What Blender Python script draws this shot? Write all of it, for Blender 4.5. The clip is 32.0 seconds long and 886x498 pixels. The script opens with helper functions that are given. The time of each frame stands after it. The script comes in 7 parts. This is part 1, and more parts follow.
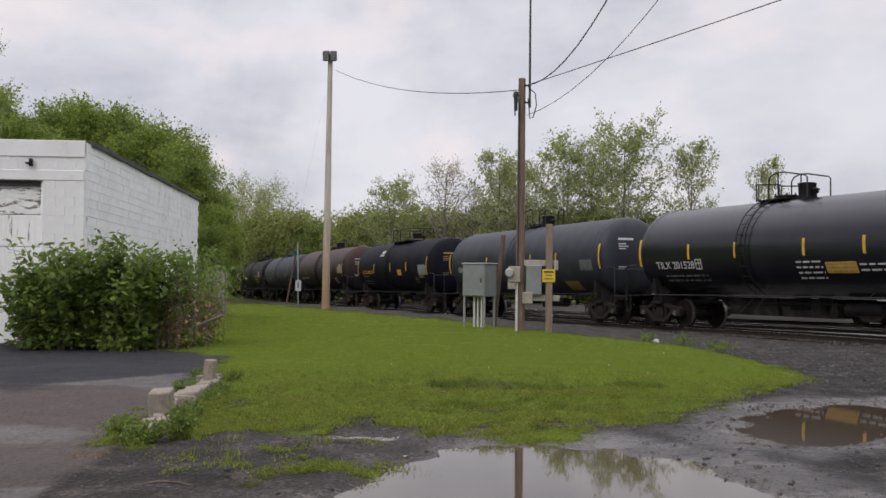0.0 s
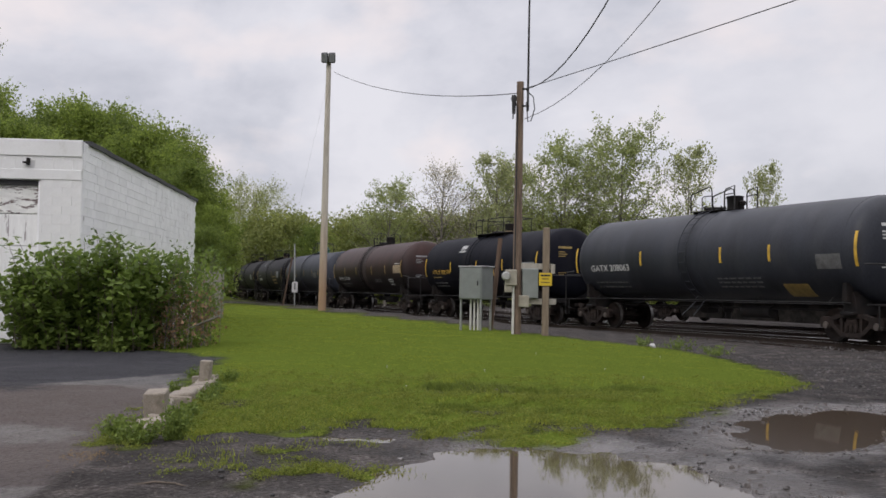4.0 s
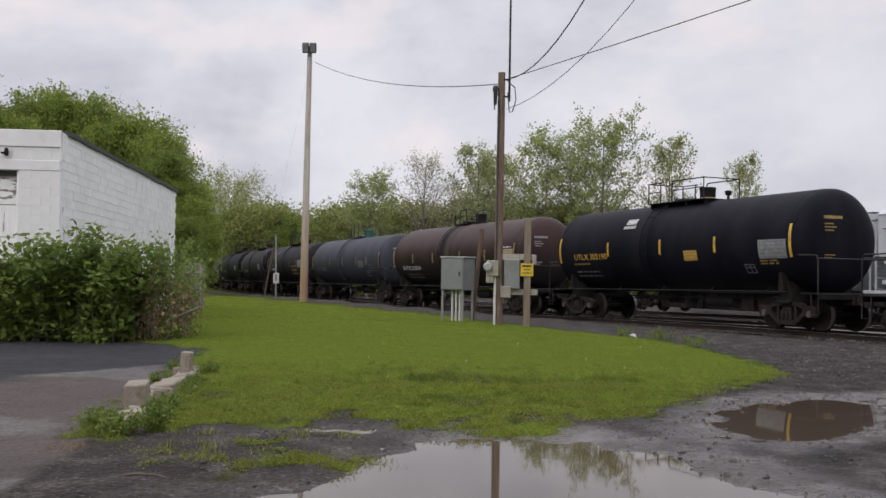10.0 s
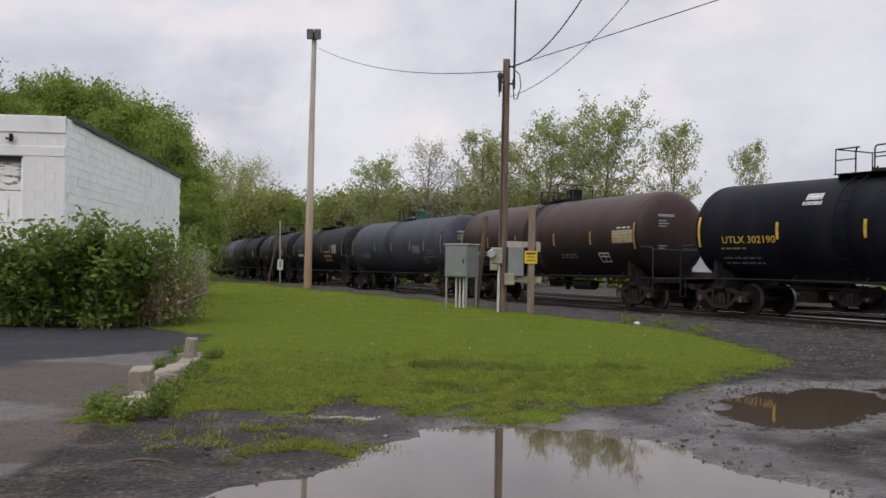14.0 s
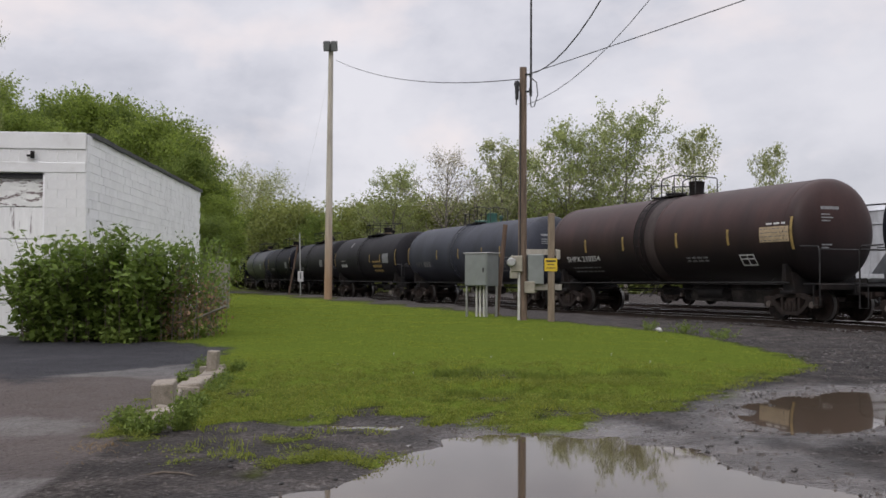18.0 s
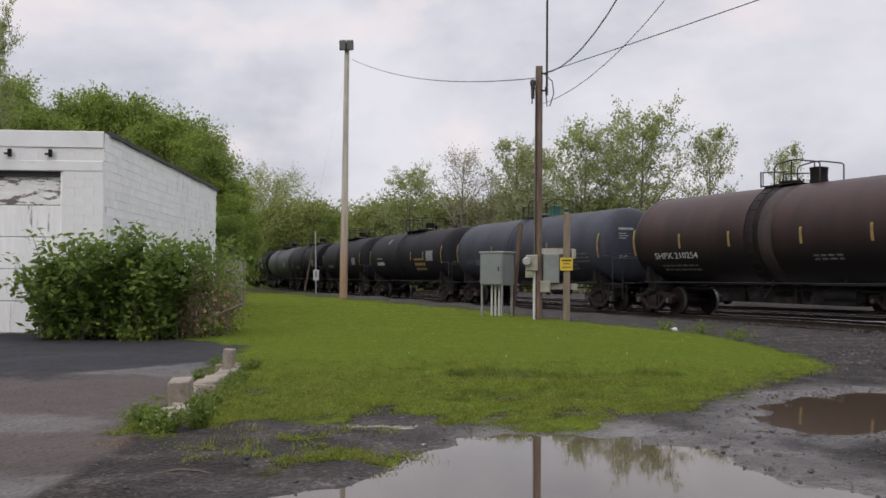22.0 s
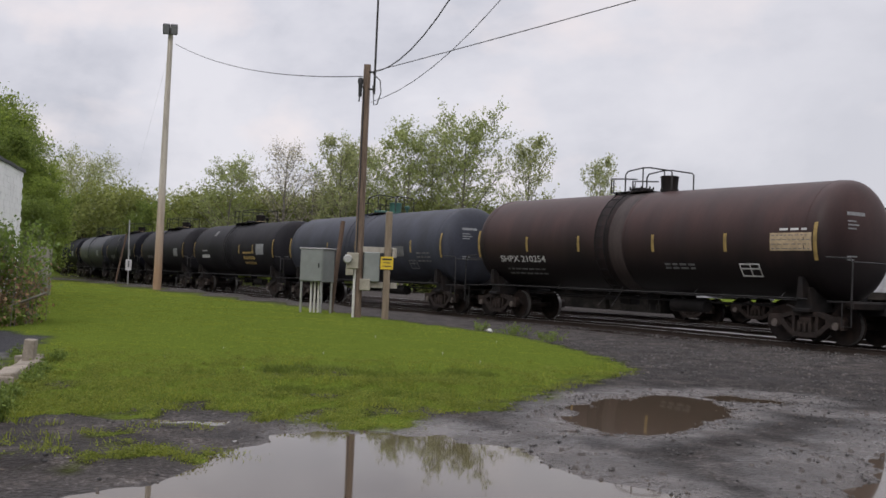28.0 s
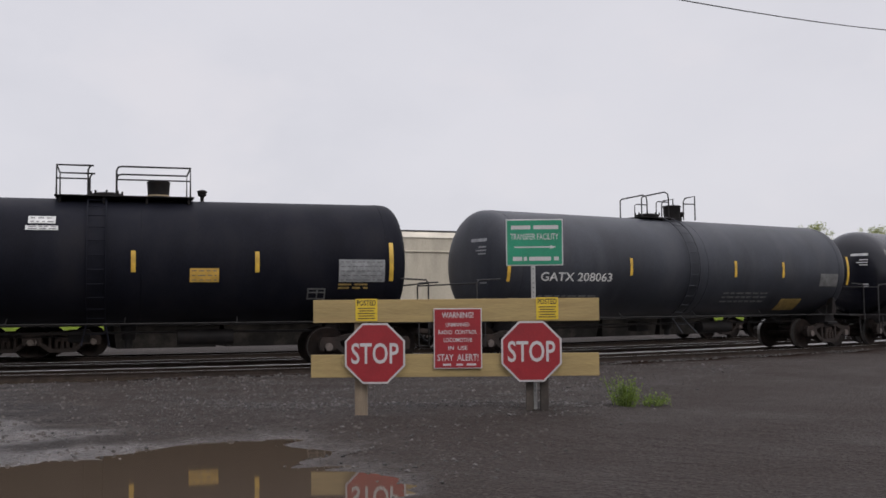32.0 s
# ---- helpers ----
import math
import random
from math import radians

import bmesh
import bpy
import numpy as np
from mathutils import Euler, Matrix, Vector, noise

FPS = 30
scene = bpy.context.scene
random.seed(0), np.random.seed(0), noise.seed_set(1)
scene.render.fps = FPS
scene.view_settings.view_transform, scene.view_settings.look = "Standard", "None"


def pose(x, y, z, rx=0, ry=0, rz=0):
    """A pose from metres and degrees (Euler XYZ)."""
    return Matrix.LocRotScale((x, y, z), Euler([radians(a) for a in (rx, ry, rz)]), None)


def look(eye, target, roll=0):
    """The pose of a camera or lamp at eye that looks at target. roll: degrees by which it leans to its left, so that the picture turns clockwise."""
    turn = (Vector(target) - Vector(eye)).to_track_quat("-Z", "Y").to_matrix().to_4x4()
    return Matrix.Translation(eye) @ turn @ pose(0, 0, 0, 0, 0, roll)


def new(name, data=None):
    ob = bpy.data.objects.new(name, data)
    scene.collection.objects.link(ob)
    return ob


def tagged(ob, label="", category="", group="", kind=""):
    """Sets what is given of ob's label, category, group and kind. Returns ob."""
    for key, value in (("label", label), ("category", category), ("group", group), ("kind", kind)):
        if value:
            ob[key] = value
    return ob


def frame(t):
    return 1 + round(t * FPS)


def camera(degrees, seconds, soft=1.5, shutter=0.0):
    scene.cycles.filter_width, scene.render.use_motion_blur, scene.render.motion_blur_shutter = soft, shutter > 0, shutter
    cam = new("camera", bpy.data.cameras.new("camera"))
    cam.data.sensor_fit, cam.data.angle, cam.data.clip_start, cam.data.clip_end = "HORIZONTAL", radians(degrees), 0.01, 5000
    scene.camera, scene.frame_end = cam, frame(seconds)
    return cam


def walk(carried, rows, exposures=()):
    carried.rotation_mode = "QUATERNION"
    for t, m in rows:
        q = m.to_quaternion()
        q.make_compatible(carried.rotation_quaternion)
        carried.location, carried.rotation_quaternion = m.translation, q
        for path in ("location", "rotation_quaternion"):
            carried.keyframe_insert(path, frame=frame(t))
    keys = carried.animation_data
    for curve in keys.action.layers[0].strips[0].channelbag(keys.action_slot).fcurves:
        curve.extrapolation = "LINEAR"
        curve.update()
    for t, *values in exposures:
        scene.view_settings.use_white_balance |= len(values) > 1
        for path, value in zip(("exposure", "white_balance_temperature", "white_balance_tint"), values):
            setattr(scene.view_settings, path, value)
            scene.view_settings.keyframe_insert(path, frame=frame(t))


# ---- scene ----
cam = camera(46.0, 32.0, soft=1.6)

PATH = [
    (0, pose(0, 0, 1.4, 91.88, -0.60, 0.01)),
    (0.5, pose(0, 0, 1.4, 91.98, -0.35, 0.25)),
    (1, pose(0, 0, 1.4, 91.79, -0.32, -0.03)),
    (1.5, pose(0, 0, 1.4, 91.84, -0.44, -0.09)),
    (2, pose(0, 0, 1.4, 91.75, -0.94, -0.18)),
    (2.5, pose(0, 0, 1.4, 91.69, -1.13, -0.10)),
    (3, pose(0, 0, 1.4, 91.66, -0.88, -0.20)),
    (3.5, pose(0, 0, 1.4, 92.03, -1.00, -0.10)),
    (5.5, pose(0, 0, 1.4, 92.03, -1.08, -0.73)),
    (6, pose(0, 0, 1.4, 92.53, -0.57, -0.86)),
    (6.5, pose(0, 0, 1.4, 92.67, -1.33, -0.18)),
    (7, pose(0, 0, 1.4, 92.67, -1.00, -0.47)),
    (7.5, pose(0, 0, 1.4, 92.13, -1.61, -0.55)),
    (8, pose(0, 0, 1.4, 92.18, -0.82, -1.48)),
    (8.5, pose(0, 0, 1.4, 91.96, -1.17, -1.89)),
    (9, pose(0, 0, 1.4, 91.70, -0.70, -1.54)),
    (9.5, pose(0, 0, 1.4, 91.60, -1.09, -1.21)),
    (10, pose(0, 0, 1.4, 91.54, -0.98, -1.18)),
    (10.5, pose(0, 0, 1.4, 91.73, -1.33, -1.29)),
    (11, pose(0, 0, 1.4, 91.44, -1.05, -0.92)),
    (11.5, pose(0, 0, 1.4, 90.81, -1.76, -1.08)),
    (12, pose(0, 0, 1.4, 91.28, -1.49, -1.58)),
    (12.5, pose(0, 0, 1.4, 91.15, -1.75, -1.57)),
    (13, pose(0, 0, 1.4, 91.39, -1.54, -1.35)),
    (13.5, pose(0, 0, 1.4, 91.27, -1.54, -1.07)),
    (14, pose(0, 0, 1.4, 90.83, -1.18, -0.96)),
    (14.5, pose(0, 0, 1.4, 91.10, -1.42, -0.53)),
    (16.5, pose(0, 0, 1.4, 91.30, -0.79, -0.27)),
    (17, pose(0, 0, 1.4, 91.27, -0.72, 0.34)),
    (17.5, pose(0, 0, 1.4, 91.55, -0.94, 0.88)),
    (18, pose(0, 0, 1.4, 91.32, -0.25, 0.13)),
    (18.5, pose(0, 0, 1.4, 91.43, 0.68, 0.36)),
    (19, pose(0, 0, 1.4, 91.26, 0.55, 0.12)),
    (19.5, pose(0, 0, 1.4, 91.24, 0.20, -0.14)),
    (20, pose(0, 0, 1.4, 91.58, -0.10, 0.19)),
    (20.5, pose(0, 0, 1.4, 91.56, -0.45, 0.67)),
    (21, pose(0, 0, 1.4, 91.39, -0.14, 1.03)),
    (21.5, pose(0, 0, 1.4, 91.34, -0.50, 1.20)),
    (22, pose(0, 0, 1.4, 91.26, -0.41, 0.97)),
    (22.5, pose(0, 0, 1.4, 91.49, -0.36, 1.10)),
    (23, pose(0, 0, 1.4, 91.07, -0.11, 1.35)),
    (23.5, pose(0, 0, 1.4, 91.10, -0.20, 1.38)),
    (24, pose(0, 0, 1.4, 90.85, -0.78, 1.55)),
    (24.5, pose(0, 0, 1.4, 90.76, -0.47, 1.07)),
    (26.5, pose(0, 0, 1.4, 90.79, -0.63, 1.96)),
    (27, pose(0, 0, 1.4, 90.96, -0.60, 1.96)),
    (27.5, pose(0, 0, 1.4, 91.34, -1.45, -2.90)),
    (28, pose(0, 0, 1.4, 91.38, -2.43, -8.87)),
    (28.5, pose(0, 0, 1.4, 91.81, -2.10, -15.56)),
    (29, pose(0, 0, 1.4, 92.45, -1.25, -23.57)),
    (29.5, pose(0, 0, 1.4, 92.59, 0.22, -29.30)),
    (30, pose(0, 0, 1.4, 92.42, 0.25, -29.57)),
    (30.5, pose(0, 0, 1.4, 92.45, -0.11, -31.97)),
    (31, pose(0, 0, 1.4, 92.73, 0.07, -40.25)),
    (31.5, pose(0, 0, 1.4, 92.78, -0.10, -53.58)),
    (32, pose(0, 0, 1.4, 93.35, 0.51, -66.12)),
]
walk(cam, PATH)

# ---- sky and light ----
world = bpy.data.worlds.new("overcast_sky")
scene.world = world
world.use_nodes = True
wn, wl = world.node_tree.nodes, world.node_tree.links
wn.clear()
SUN_EL, SUN_AZ = radians(38), radians(-150)
sky = wn.new("ShaderNodeTexSky")
sky.sky_type, sky.sun_disc = "NISHITA", False
sky.sun_elevation, sky.sun_rotation = SUN_EL, SUN_AZ
sky.air_density, sky.dust_density = 1.0, 2.0
tc = wn.new("ShaderNodeTexCoord")
mp = wn.new("ShaderNodeMapping")
mp.inputs["Scale"].default_value = (1.0, 1.0, 1.75)
mp.inputs["Location"].default_value = (3.1, 0.4, 0.2)
wl.new(tc.outputs["Generated"], mp.inputs[0])
cl = wn.new("ShaderNodeTexNoise")
cl.inputs["Scale"].default_value, cl.inputs["Detail"].default_value, cl.inputs["Roughness"].default_value = 3.0, 9, 0.56
cl.inputs["Distortion"].default_value = 0.15
wl.new(mp.outputs[0], cl.inputs["Vector"])
cr = wn.new("ShaderNodeValToRGB")
e = cr.color_ramp.elements
e[0].position, e[0].color = 0.38, (0.53, 0.54, 0.615, 1)
e[1].position, e[1].color = 0.60, (0.83, 0.815, 0.875, 1)
e2 = e.new(0.5)
e2.color = (0.72, 0.715, 0.785, 1)
wl.new(cl.outputs["Fac"], cr.inputs[0])
cl2 = wn.new("ShaderNodeTexNoise")
cl2.inputs["Scale"].default_value, cl2.inputs["Detail"].default_value = 6.5, 5
wl.new(mp.outputs[0], cl2.inputs["Vector"])
cr2 = wn.new("ShaderNodeValToRGB")
f_ = cr2.color_ramp.elements
f_[0].position, f_[0].color = 0.52, (0, 0, 0, 1)
f_[1].position, f_[1].color = 0.68, (0.75, 0.75, 0.75, 1)
wl.new(cl2.outputs["Fac"], cr2.inputs[0])
pk = wn.new("ShaderNodeMix")
pk.data_type = "RGBA"
wl.new(cr2.outputs[0], pk.inputs["Factor"])
wl.new(cr.outputs[0], pk.inputs[6])
pk.inputs[7].default_value = (0.97, 0.875, 0.88, 1)
sx_ = wn.new("ShaderNodeSeparateXYZ")
wl.new(tc.outputs["Generated"], sx_.inputs[0])
er = wn.new("ShaderNodeMapRange")
er.interpolation_type = "SMOOTHSTEP"
er.inputs[1].default_value, er.inputs[2].default_value, er.inputs[3].default_value, er.inputs[4].default_value = 0.05, 0.75, 0.0, 0.85
wl.new(sx_.outputs["X"], er.inputs[0])
ev = wn.new("ShaderNodeMix")
ev.data_type = "RGBA"
wl.new(er.outputs[0], ev.inputs["Factor"])
wl.new(pk.outputs[2], ev.inputs[6])
ev.inputs[7].default_value = (0.748, 0.737, 0.79, 1)
sc = wn.new("ShaderNodeMix")
sc.data_type, sc.blend_type = "RGBA", "MULTIPLY"
sc.inputs["Factor"].default_value = 1.0
sc.inputs[7].default_value = (0.07, 0.07, 0.07, 1)
wl.new(sky.outputs[0], sc.inputs[6])
mx = wn.new("ShaderNodeMix")
mx.data_type = "RGBA"
mx.inputs["Factor"].default_value = 0.92
wl.new(sc.outputs[2], mx.inputs[6])
wl.new(ev.outputs[2], mx.inputs[7])
zs = wn.new("ShaderNodeSeparateXYZ")
wl.new(tc.outputs["Generated"], zs.inputs[0])
zr = wn.new("ShaderNodeMapRange")
zr.interpolation_type = "SMOOTHSTEP"
zr.inputs[1].default_value, zr.inputs[2].default_value, zr.inputs[3].default_value, zr.inputs[4].default_value = 0.32, 1.0, 1.0, 2.9
wl.new(zs.outputs["Z"], zr.inputs[0])
bg = wn.new("ShaderNodeBackground")
wl.new(zr.outputs[0], bg.inputs["Strength"])
wl.new(mx.outputs[2], bg.inputs["Color"])
wo = wn.new("ShaderNodeOutputWorld")
wl.new(bg.outputs[0], wo.inputs["Surface"])
sun = new("sun", bpy.data.lights.new("sun", "SUN"))
sun.data.energy, sun.data.angle, sun.data.color = 0.9, radians(25), (1.0, 0.96, 0.9)
sun.matrix_world = look((0, 0, 0), (-math.sin(SUN_AZ) * math.cos(SUN_EL), -math.cos(SUN_AZ) * math.cos(SUN_EL), -math.sin(SUN_EL)))

# ---- materials ----
MATS = {}


def mat(name, base, rough=0.7, metal=0.0, vary=0.25, scale=3.0, grain=40.0, bump=0.15, stain=None, stain_amt=0.5, stain_scale=1.2, stretch=None, rnd=0.0, spec=0.5, low_tint=None, edge=(0.5, 0.68)):
    """Procedural surface: base colour with two scales of variation, optional stains, grain relief."""
    m = bpy.data.materials.new(name)
    m.use_nodes = True
    n, l = m.node_tree.nodes, m.node_tree.links
    b = n["Principled BSDF"]
    b.inputs["Roughness"].default_value, b.inputs["Metallic"].default_value = rough, metal
    b.inputs["Specular IOR Level"].default_value = spec
    tcn = n.new("ShaderNodeTexCoord")
    mpn = n.new("ShaderNodeMapping")
    if stretch:
        mpn.inputs["Scale"].default_value = stretch
    l.new(tcn.outputs["Object"], mpn.inputs[0])
    t1 = n.new("ShaderNodeTexNoise")
    t1.inputs["Scale"].default_value, t1.inputs["Detail"].default_value = scale, 5
    l.new(mpn.outputs[0], t1.inputs["Vector"])
    t2 = n.new("ShaderNodeTexNoise")
    t2.inputs["Scale"].default_value, t2.inputs["Detail"].default_value = grain, 3
    l.new(mpn.outputs[0], t2.inputs["Vector"])
    r1 = n.new("ShaderNodeMapRange")
    r1.inputs[3].default_value, r1.inputs[4].default_value = 1 - vary, 1 + vary
    r1.inputs[1].default_value, r1.inputs[2].default_value = 0.3, 0.7
    l.new(t1.outputs["Fac"], r1.inputs[0])
    r2 = n.new("ShaderNodeMapRange")
    r2.inputs[3].default_value, r2.inputs[4].default_value = 1 - vary * 0.6, 1 + vary * 0.6
    r2.inputs[1].default_value, r2.inputs[2].default_value = 0.3, 0.7
    l.new(t2.outputs["Fac"], r2.inputs[0])
    mu = n.new("ShaderNodeMath")
    mu.operation = "MULTIPLY"
    l.new(r1.outputs[0], mu.inputs[0])
    l.new(r2.outputs[0], mu.inputs[1])
    last = mu
    if rnd:
        oi = n.new("ShaderNodeObjectInfo")
        r3 = n.new("ShaderNodeMapRange")
        r3.inputs[3].default_value, r3.inputs[4].default_value = 1 - rnd, 1 + rnd
        l.new(oi.outputs["Random"], r3.inputs[0])
        m2 = n.new("ShaderNodeMath")
        m2.operation = "MULTIPLY"
        l.new(mu.outputs[0], m2.inputs[0])
        l.new(r3.outputs[0], m2.inputs[1])
        last = m2
    vs = n.new("ShaderNodeVectorMath")
    vs.operation = "SCALE"
    vs.inputs[0].default_value = base
    l.new(last.outputs[0], vs.inputs["Scale"])
    col = vs.outputs[0]
    if stain:
        t3 = n.new("ShaderNodeTexNoise")
        t3.inputs["Scale"].default_value, t3.inputs["Detail"].default_value = stain_scale, 8
        t3.inputs["Roughness"].default_value = 0.65
        l.new(mpn.outputs[0], t3.inputs["Vector"])
        rr = n.new("ShaderNodeValToRGB")
        rr.color_ramp.elements[0].position, rr.color_ramp.elements[1].position = edge
        rr.color_ramp.elements[0].color, rr.color_ramp.elements[1].color = (0, 0, 0, 1), (stain_amt,) * 3 + (1,)
        l.new(t3.outputs["Fac"], rr.inputs[0])
        sx = n.new("ShaderNodeMix")
        sx.data_type = "RGBA"
        l.new(rr.outputs[0], sx.inputs["Factor"])
        l.new(col, sx.inputs[6])
        sx.inputs[7].default_value = (*stain, 1)
        col = sx.outputs[2]
    # second colour blended in towards the bottom
    if low_tint:
        z0, z1, dc = low_tint
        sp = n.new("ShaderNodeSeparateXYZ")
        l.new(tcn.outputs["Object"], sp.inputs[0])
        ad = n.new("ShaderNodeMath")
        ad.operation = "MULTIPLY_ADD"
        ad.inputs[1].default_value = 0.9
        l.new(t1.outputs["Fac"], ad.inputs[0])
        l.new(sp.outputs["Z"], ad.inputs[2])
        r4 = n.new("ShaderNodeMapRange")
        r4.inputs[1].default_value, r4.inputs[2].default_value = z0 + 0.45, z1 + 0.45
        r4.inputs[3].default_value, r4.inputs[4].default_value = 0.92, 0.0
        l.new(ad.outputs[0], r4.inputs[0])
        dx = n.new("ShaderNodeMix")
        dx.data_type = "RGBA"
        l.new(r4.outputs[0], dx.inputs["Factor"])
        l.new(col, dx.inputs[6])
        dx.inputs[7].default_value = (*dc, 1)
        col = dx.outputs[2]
    l.new(col, b.inputs["Base Color"])
    if bump:
        bp = n.new("ShaderNodeBump")
        bp.inputs["Strength"].default_value, bp.inputs["Distance"].default_value = bump, 0.02
        l.new(t2.outputs["Fac"], bp.inputs["Height"])
        l.new(bp.outputs[0], b.inputs["Normal"])
    MATS[name] = m
    return m


GREASE = (0.012, 0.011, 0.011)
mat("dull_black_paint", (0.008, 0.0085, 0.013), 0.55, spec=0.06, vary=0.3, scale=1.2, stretch=(1, 1, 0.3), bump=0.05, stain=(0.016, 0.0145, 0.014), stain_amt=0.4)
mat("black_tank_paint", (0.0072, 0.0077, 0.012), 0.25, spec=0.5, vary=0.3, scale=1.2, stretch=(1, 1, 0.35), bump=0.05, stain=(0.014, 0.0135, 0.0145), stain_amt=0.35)
mat("slate_tank_paint", (0.023, 0.0253, 0.0325), 0.48, spec=0.28, vary=0.3, scale=1.0, stretch=(1, 1, 0.3), bump=0.05, stain=(0.05, 0.05, 0.056), stain_amt=0.4)
mat("grey_tank_paint", (0.034, 0.037, 0.049), 0.55, spec=0.22, vary=0.3, scale=1.0, stretch=(1, 1, 0.3), bump=0.05, stain=(0.02, 0.02, 0.022), stain_amt=0.5)
# maroon blends to near black down the lower shell
mat("maroon_tank_paint", (0.040, 0.0205, 0.0185), 0.5, spec=0.22, vary=0.25, scale=1.0, stretch=(1.6, 1, 0.25), bump=0.05, stain=(0.03, 0.022, 0.022), stain_amt=0.5, low_tint=(1.9, 3.3, (0.0095, 0.0085, 0.009)))
mat("charcoal_tank_paint", (0.0115, 0.011, 0.0135), 0.6, spec=0.14, vary=0.35, scale=1.0, stretch=(1, 1, 0.3), bump=0.05, stain=(0.022, 0.019, 0.018), stain_amt=0.5)
mat("maroon_worn", (0.043, 0.033, 0.031), 0.6, spec=0.2, vary=0.35, scale=1.5, stretch=(2, 1, 0.3), stain=(0.02, 0.015, 0.015), stain_amt=0.7)
mat("ladder_grime", (0.0165, 0.0125, 0.0125), 0.65, spec=0.15, vary=0.35, scale=2, stretch=(2, 1, 0.25), stain=(0.034, 0.02, 0.0185), stain_amt=0.6)
mat("frame_black", (0.0115, 0.0105, 0.0108), 0.65, spec=0.15, vary=0.35, scale=4, stain=(0.03, 0.021, 0.017), stain_amt=0.5)
mat("truck_iron", (0.019, 0.0138, 0.0118), 0.72, spec=0.25, vary=0.35, scale=6, stain=(0.045, 0.03, 0.024), stain_amt=0.6, stain_scale=3)
mat("wheel_steel", (0.0125, 0.009, 0.0078), 0.7, spec=0.15, vary=0.35, scale=6, stain=(0.03, 0.019, 0.0145), stain_amt=0.5, stain_scale=4)
mat("tread_steel", (0.13, 0.125, 0.12), 0.42, metal=0.8, vary=0.15, scale=8)
mat("yellow_reflector", (0.50, 0.31, 0.035), 0.5, vary=0.2, scale=5, stain=(0.3, 0.15, 0.02), stain_amt=0.4)
mat("yellow_paint", (0.47, 0.285, 0.05), 0.55, vary=0.2, scale=5)
mat("faded_yellow", (0.24, 0.165, 0.05), 0.6, vary=0.3, scale=5)
mat("white_lettering", (0.46, 0.46, 0.45), 0.55, vary=0.2, scale=6)
mat("grey_lettering", (0.10, 0.10, 0.10), 0.6, vary=0.3, scale=6)
mat("panel_grey", (0.20, 0.205, 0.21), 0.6, vary=0.25, scale=9)
mat("panel_tan", (0.34, 0.26, 0.16), 0.6, vary=0.25, scale=9)
mat("railing_steel", (0.028, 0.027, 0.027), 0.6, spec=0.25, metal=0.2, vary=0.3, scale=6)
mat("green_valve", (0.03, 0.10, 0.08), 0.5, vary=0.3, scale=5)
# near-black chutes and sills, so the hoppers' underside stays dark
mat("chute_grime", (0.014, 0.0125, 0.0115), 0.85, spec=0.15, vary=0.35, scale=3, stain=(0.08, 0.07, 0.06), stain_amt=0.4)
mat("hopper_grey", (0.42, 0.43, 0.45), 0.6, vary=0.15, scale=1.3, stretch=(1, 1, 0.25), stain=(0.16, 0.15, 0.15), stain_amt=0.6, stain_scale=1.0)
mat("hopper_beige", (0.44, 0.40, 0.32), 0.6, vary=0.15, scale=1.3, stretch=(1, 1, 0.25), stain=(0.22, 0.19, 0.15), stain_amt=0.4, stain_scale=1.0)
mat("rail_steel", (0.032, 0.024, 0.02), 0.75, spec=0.15, vary=0.3, scale=5)
mat("rail_top", (0.62, 0.62, 0.63), 0.5, metal=0.5, vary=0.1, scale=5)
mat("gauge_gravel", (0.165, 0.154, 0.147), 0.6, spec=0.4, vary=0.45, scale=2.5, grain=26, bump=0.5, stain=(0.05, 0.042, 0.037), stain_amt=0.6, stain_scale=1.4)
mat("sleeper_wood", (0.045, 0.036, 0.03), 0.85, vary=0.35, scale=4, grain=20, rnd=0.3, stretch=(1, 6, 1))
mat("pole_wood", (0.15, 0.105, 0.075), 0.8, vary=0.3, scale=3, grain=30, stretch=(6, 6, 0.5), stain=(0.05, 0.035, 0.027), stain_amt=0.7, bump=0.4)
mat("pale_pole", (0.40, 0.365, 0.31), 0.8, vary=0.22, scale=2, grain=30, stretch=(5, 5, 0.4), stain=(0.31, 0.26, 0.2), stain_amt=0.4, stain_scale=0.7, bump=0.3, low_tint=(1.0, 5.4, (0.26, 0.16, 0.088)))
mat("post_wood", (0.19, 0.148, 0.105), 0.8, vary=0.25, scale=3, grain=30, stretch=(6, 6, 0.6), stain=(0.16, 0.12, 0.08), stain_amt=0.6, bump=0.4)
mat("new_lumber", (0.28, 0.205, 0.085), 0.65, vary=0.13, scale=2, grain=14, stretch=(0.7, 6, 6), stain=(0.21, 0.14, 0.055), stain_amt=0.5, stain_scale=2.5, bump=0.2)
mat("rusty_iron", (0.22, 0.10, 0.045), 0.8, vary=0.3, scale=5, stain=(0.1, 0.05, 0.03), stain_amt=0.6)
mat("cabinet_grey", (0.19, 0.205, 0.196), 0.5, metal=0.2, vary=0.12, scale=3, stain=(0.2, 0.2, 0.19), stain_amt=0.4)
mat("weathered_post", (0.105, 0.066, 0.045), 0.85, vary=0.3, scale=3, grain=30, stretch=(6, 6, 0.6), stain=(0.05, 0.035, 0.027), stain_amt=0.6, bump=0.4)
mat("box_beige", (0.27, 0.25, 0.20), 0.65, vary=0.2, scale=4, stain=(0.15, 0.12, 0.09), stain_amt=0.6)
mat("bearing_steel", (0.12, 0.10, 0.09), 0.45, metal=0.5, vary=0.3, scale=9)
mat("galvanised", (0.38, 0.38, 0.37), 0.4, metal=0.6, vary=0.15, scale=6)
mat("white_conduit", (0.5, 0.49, 0.46), 0.5, vary=0.1, scale=6)
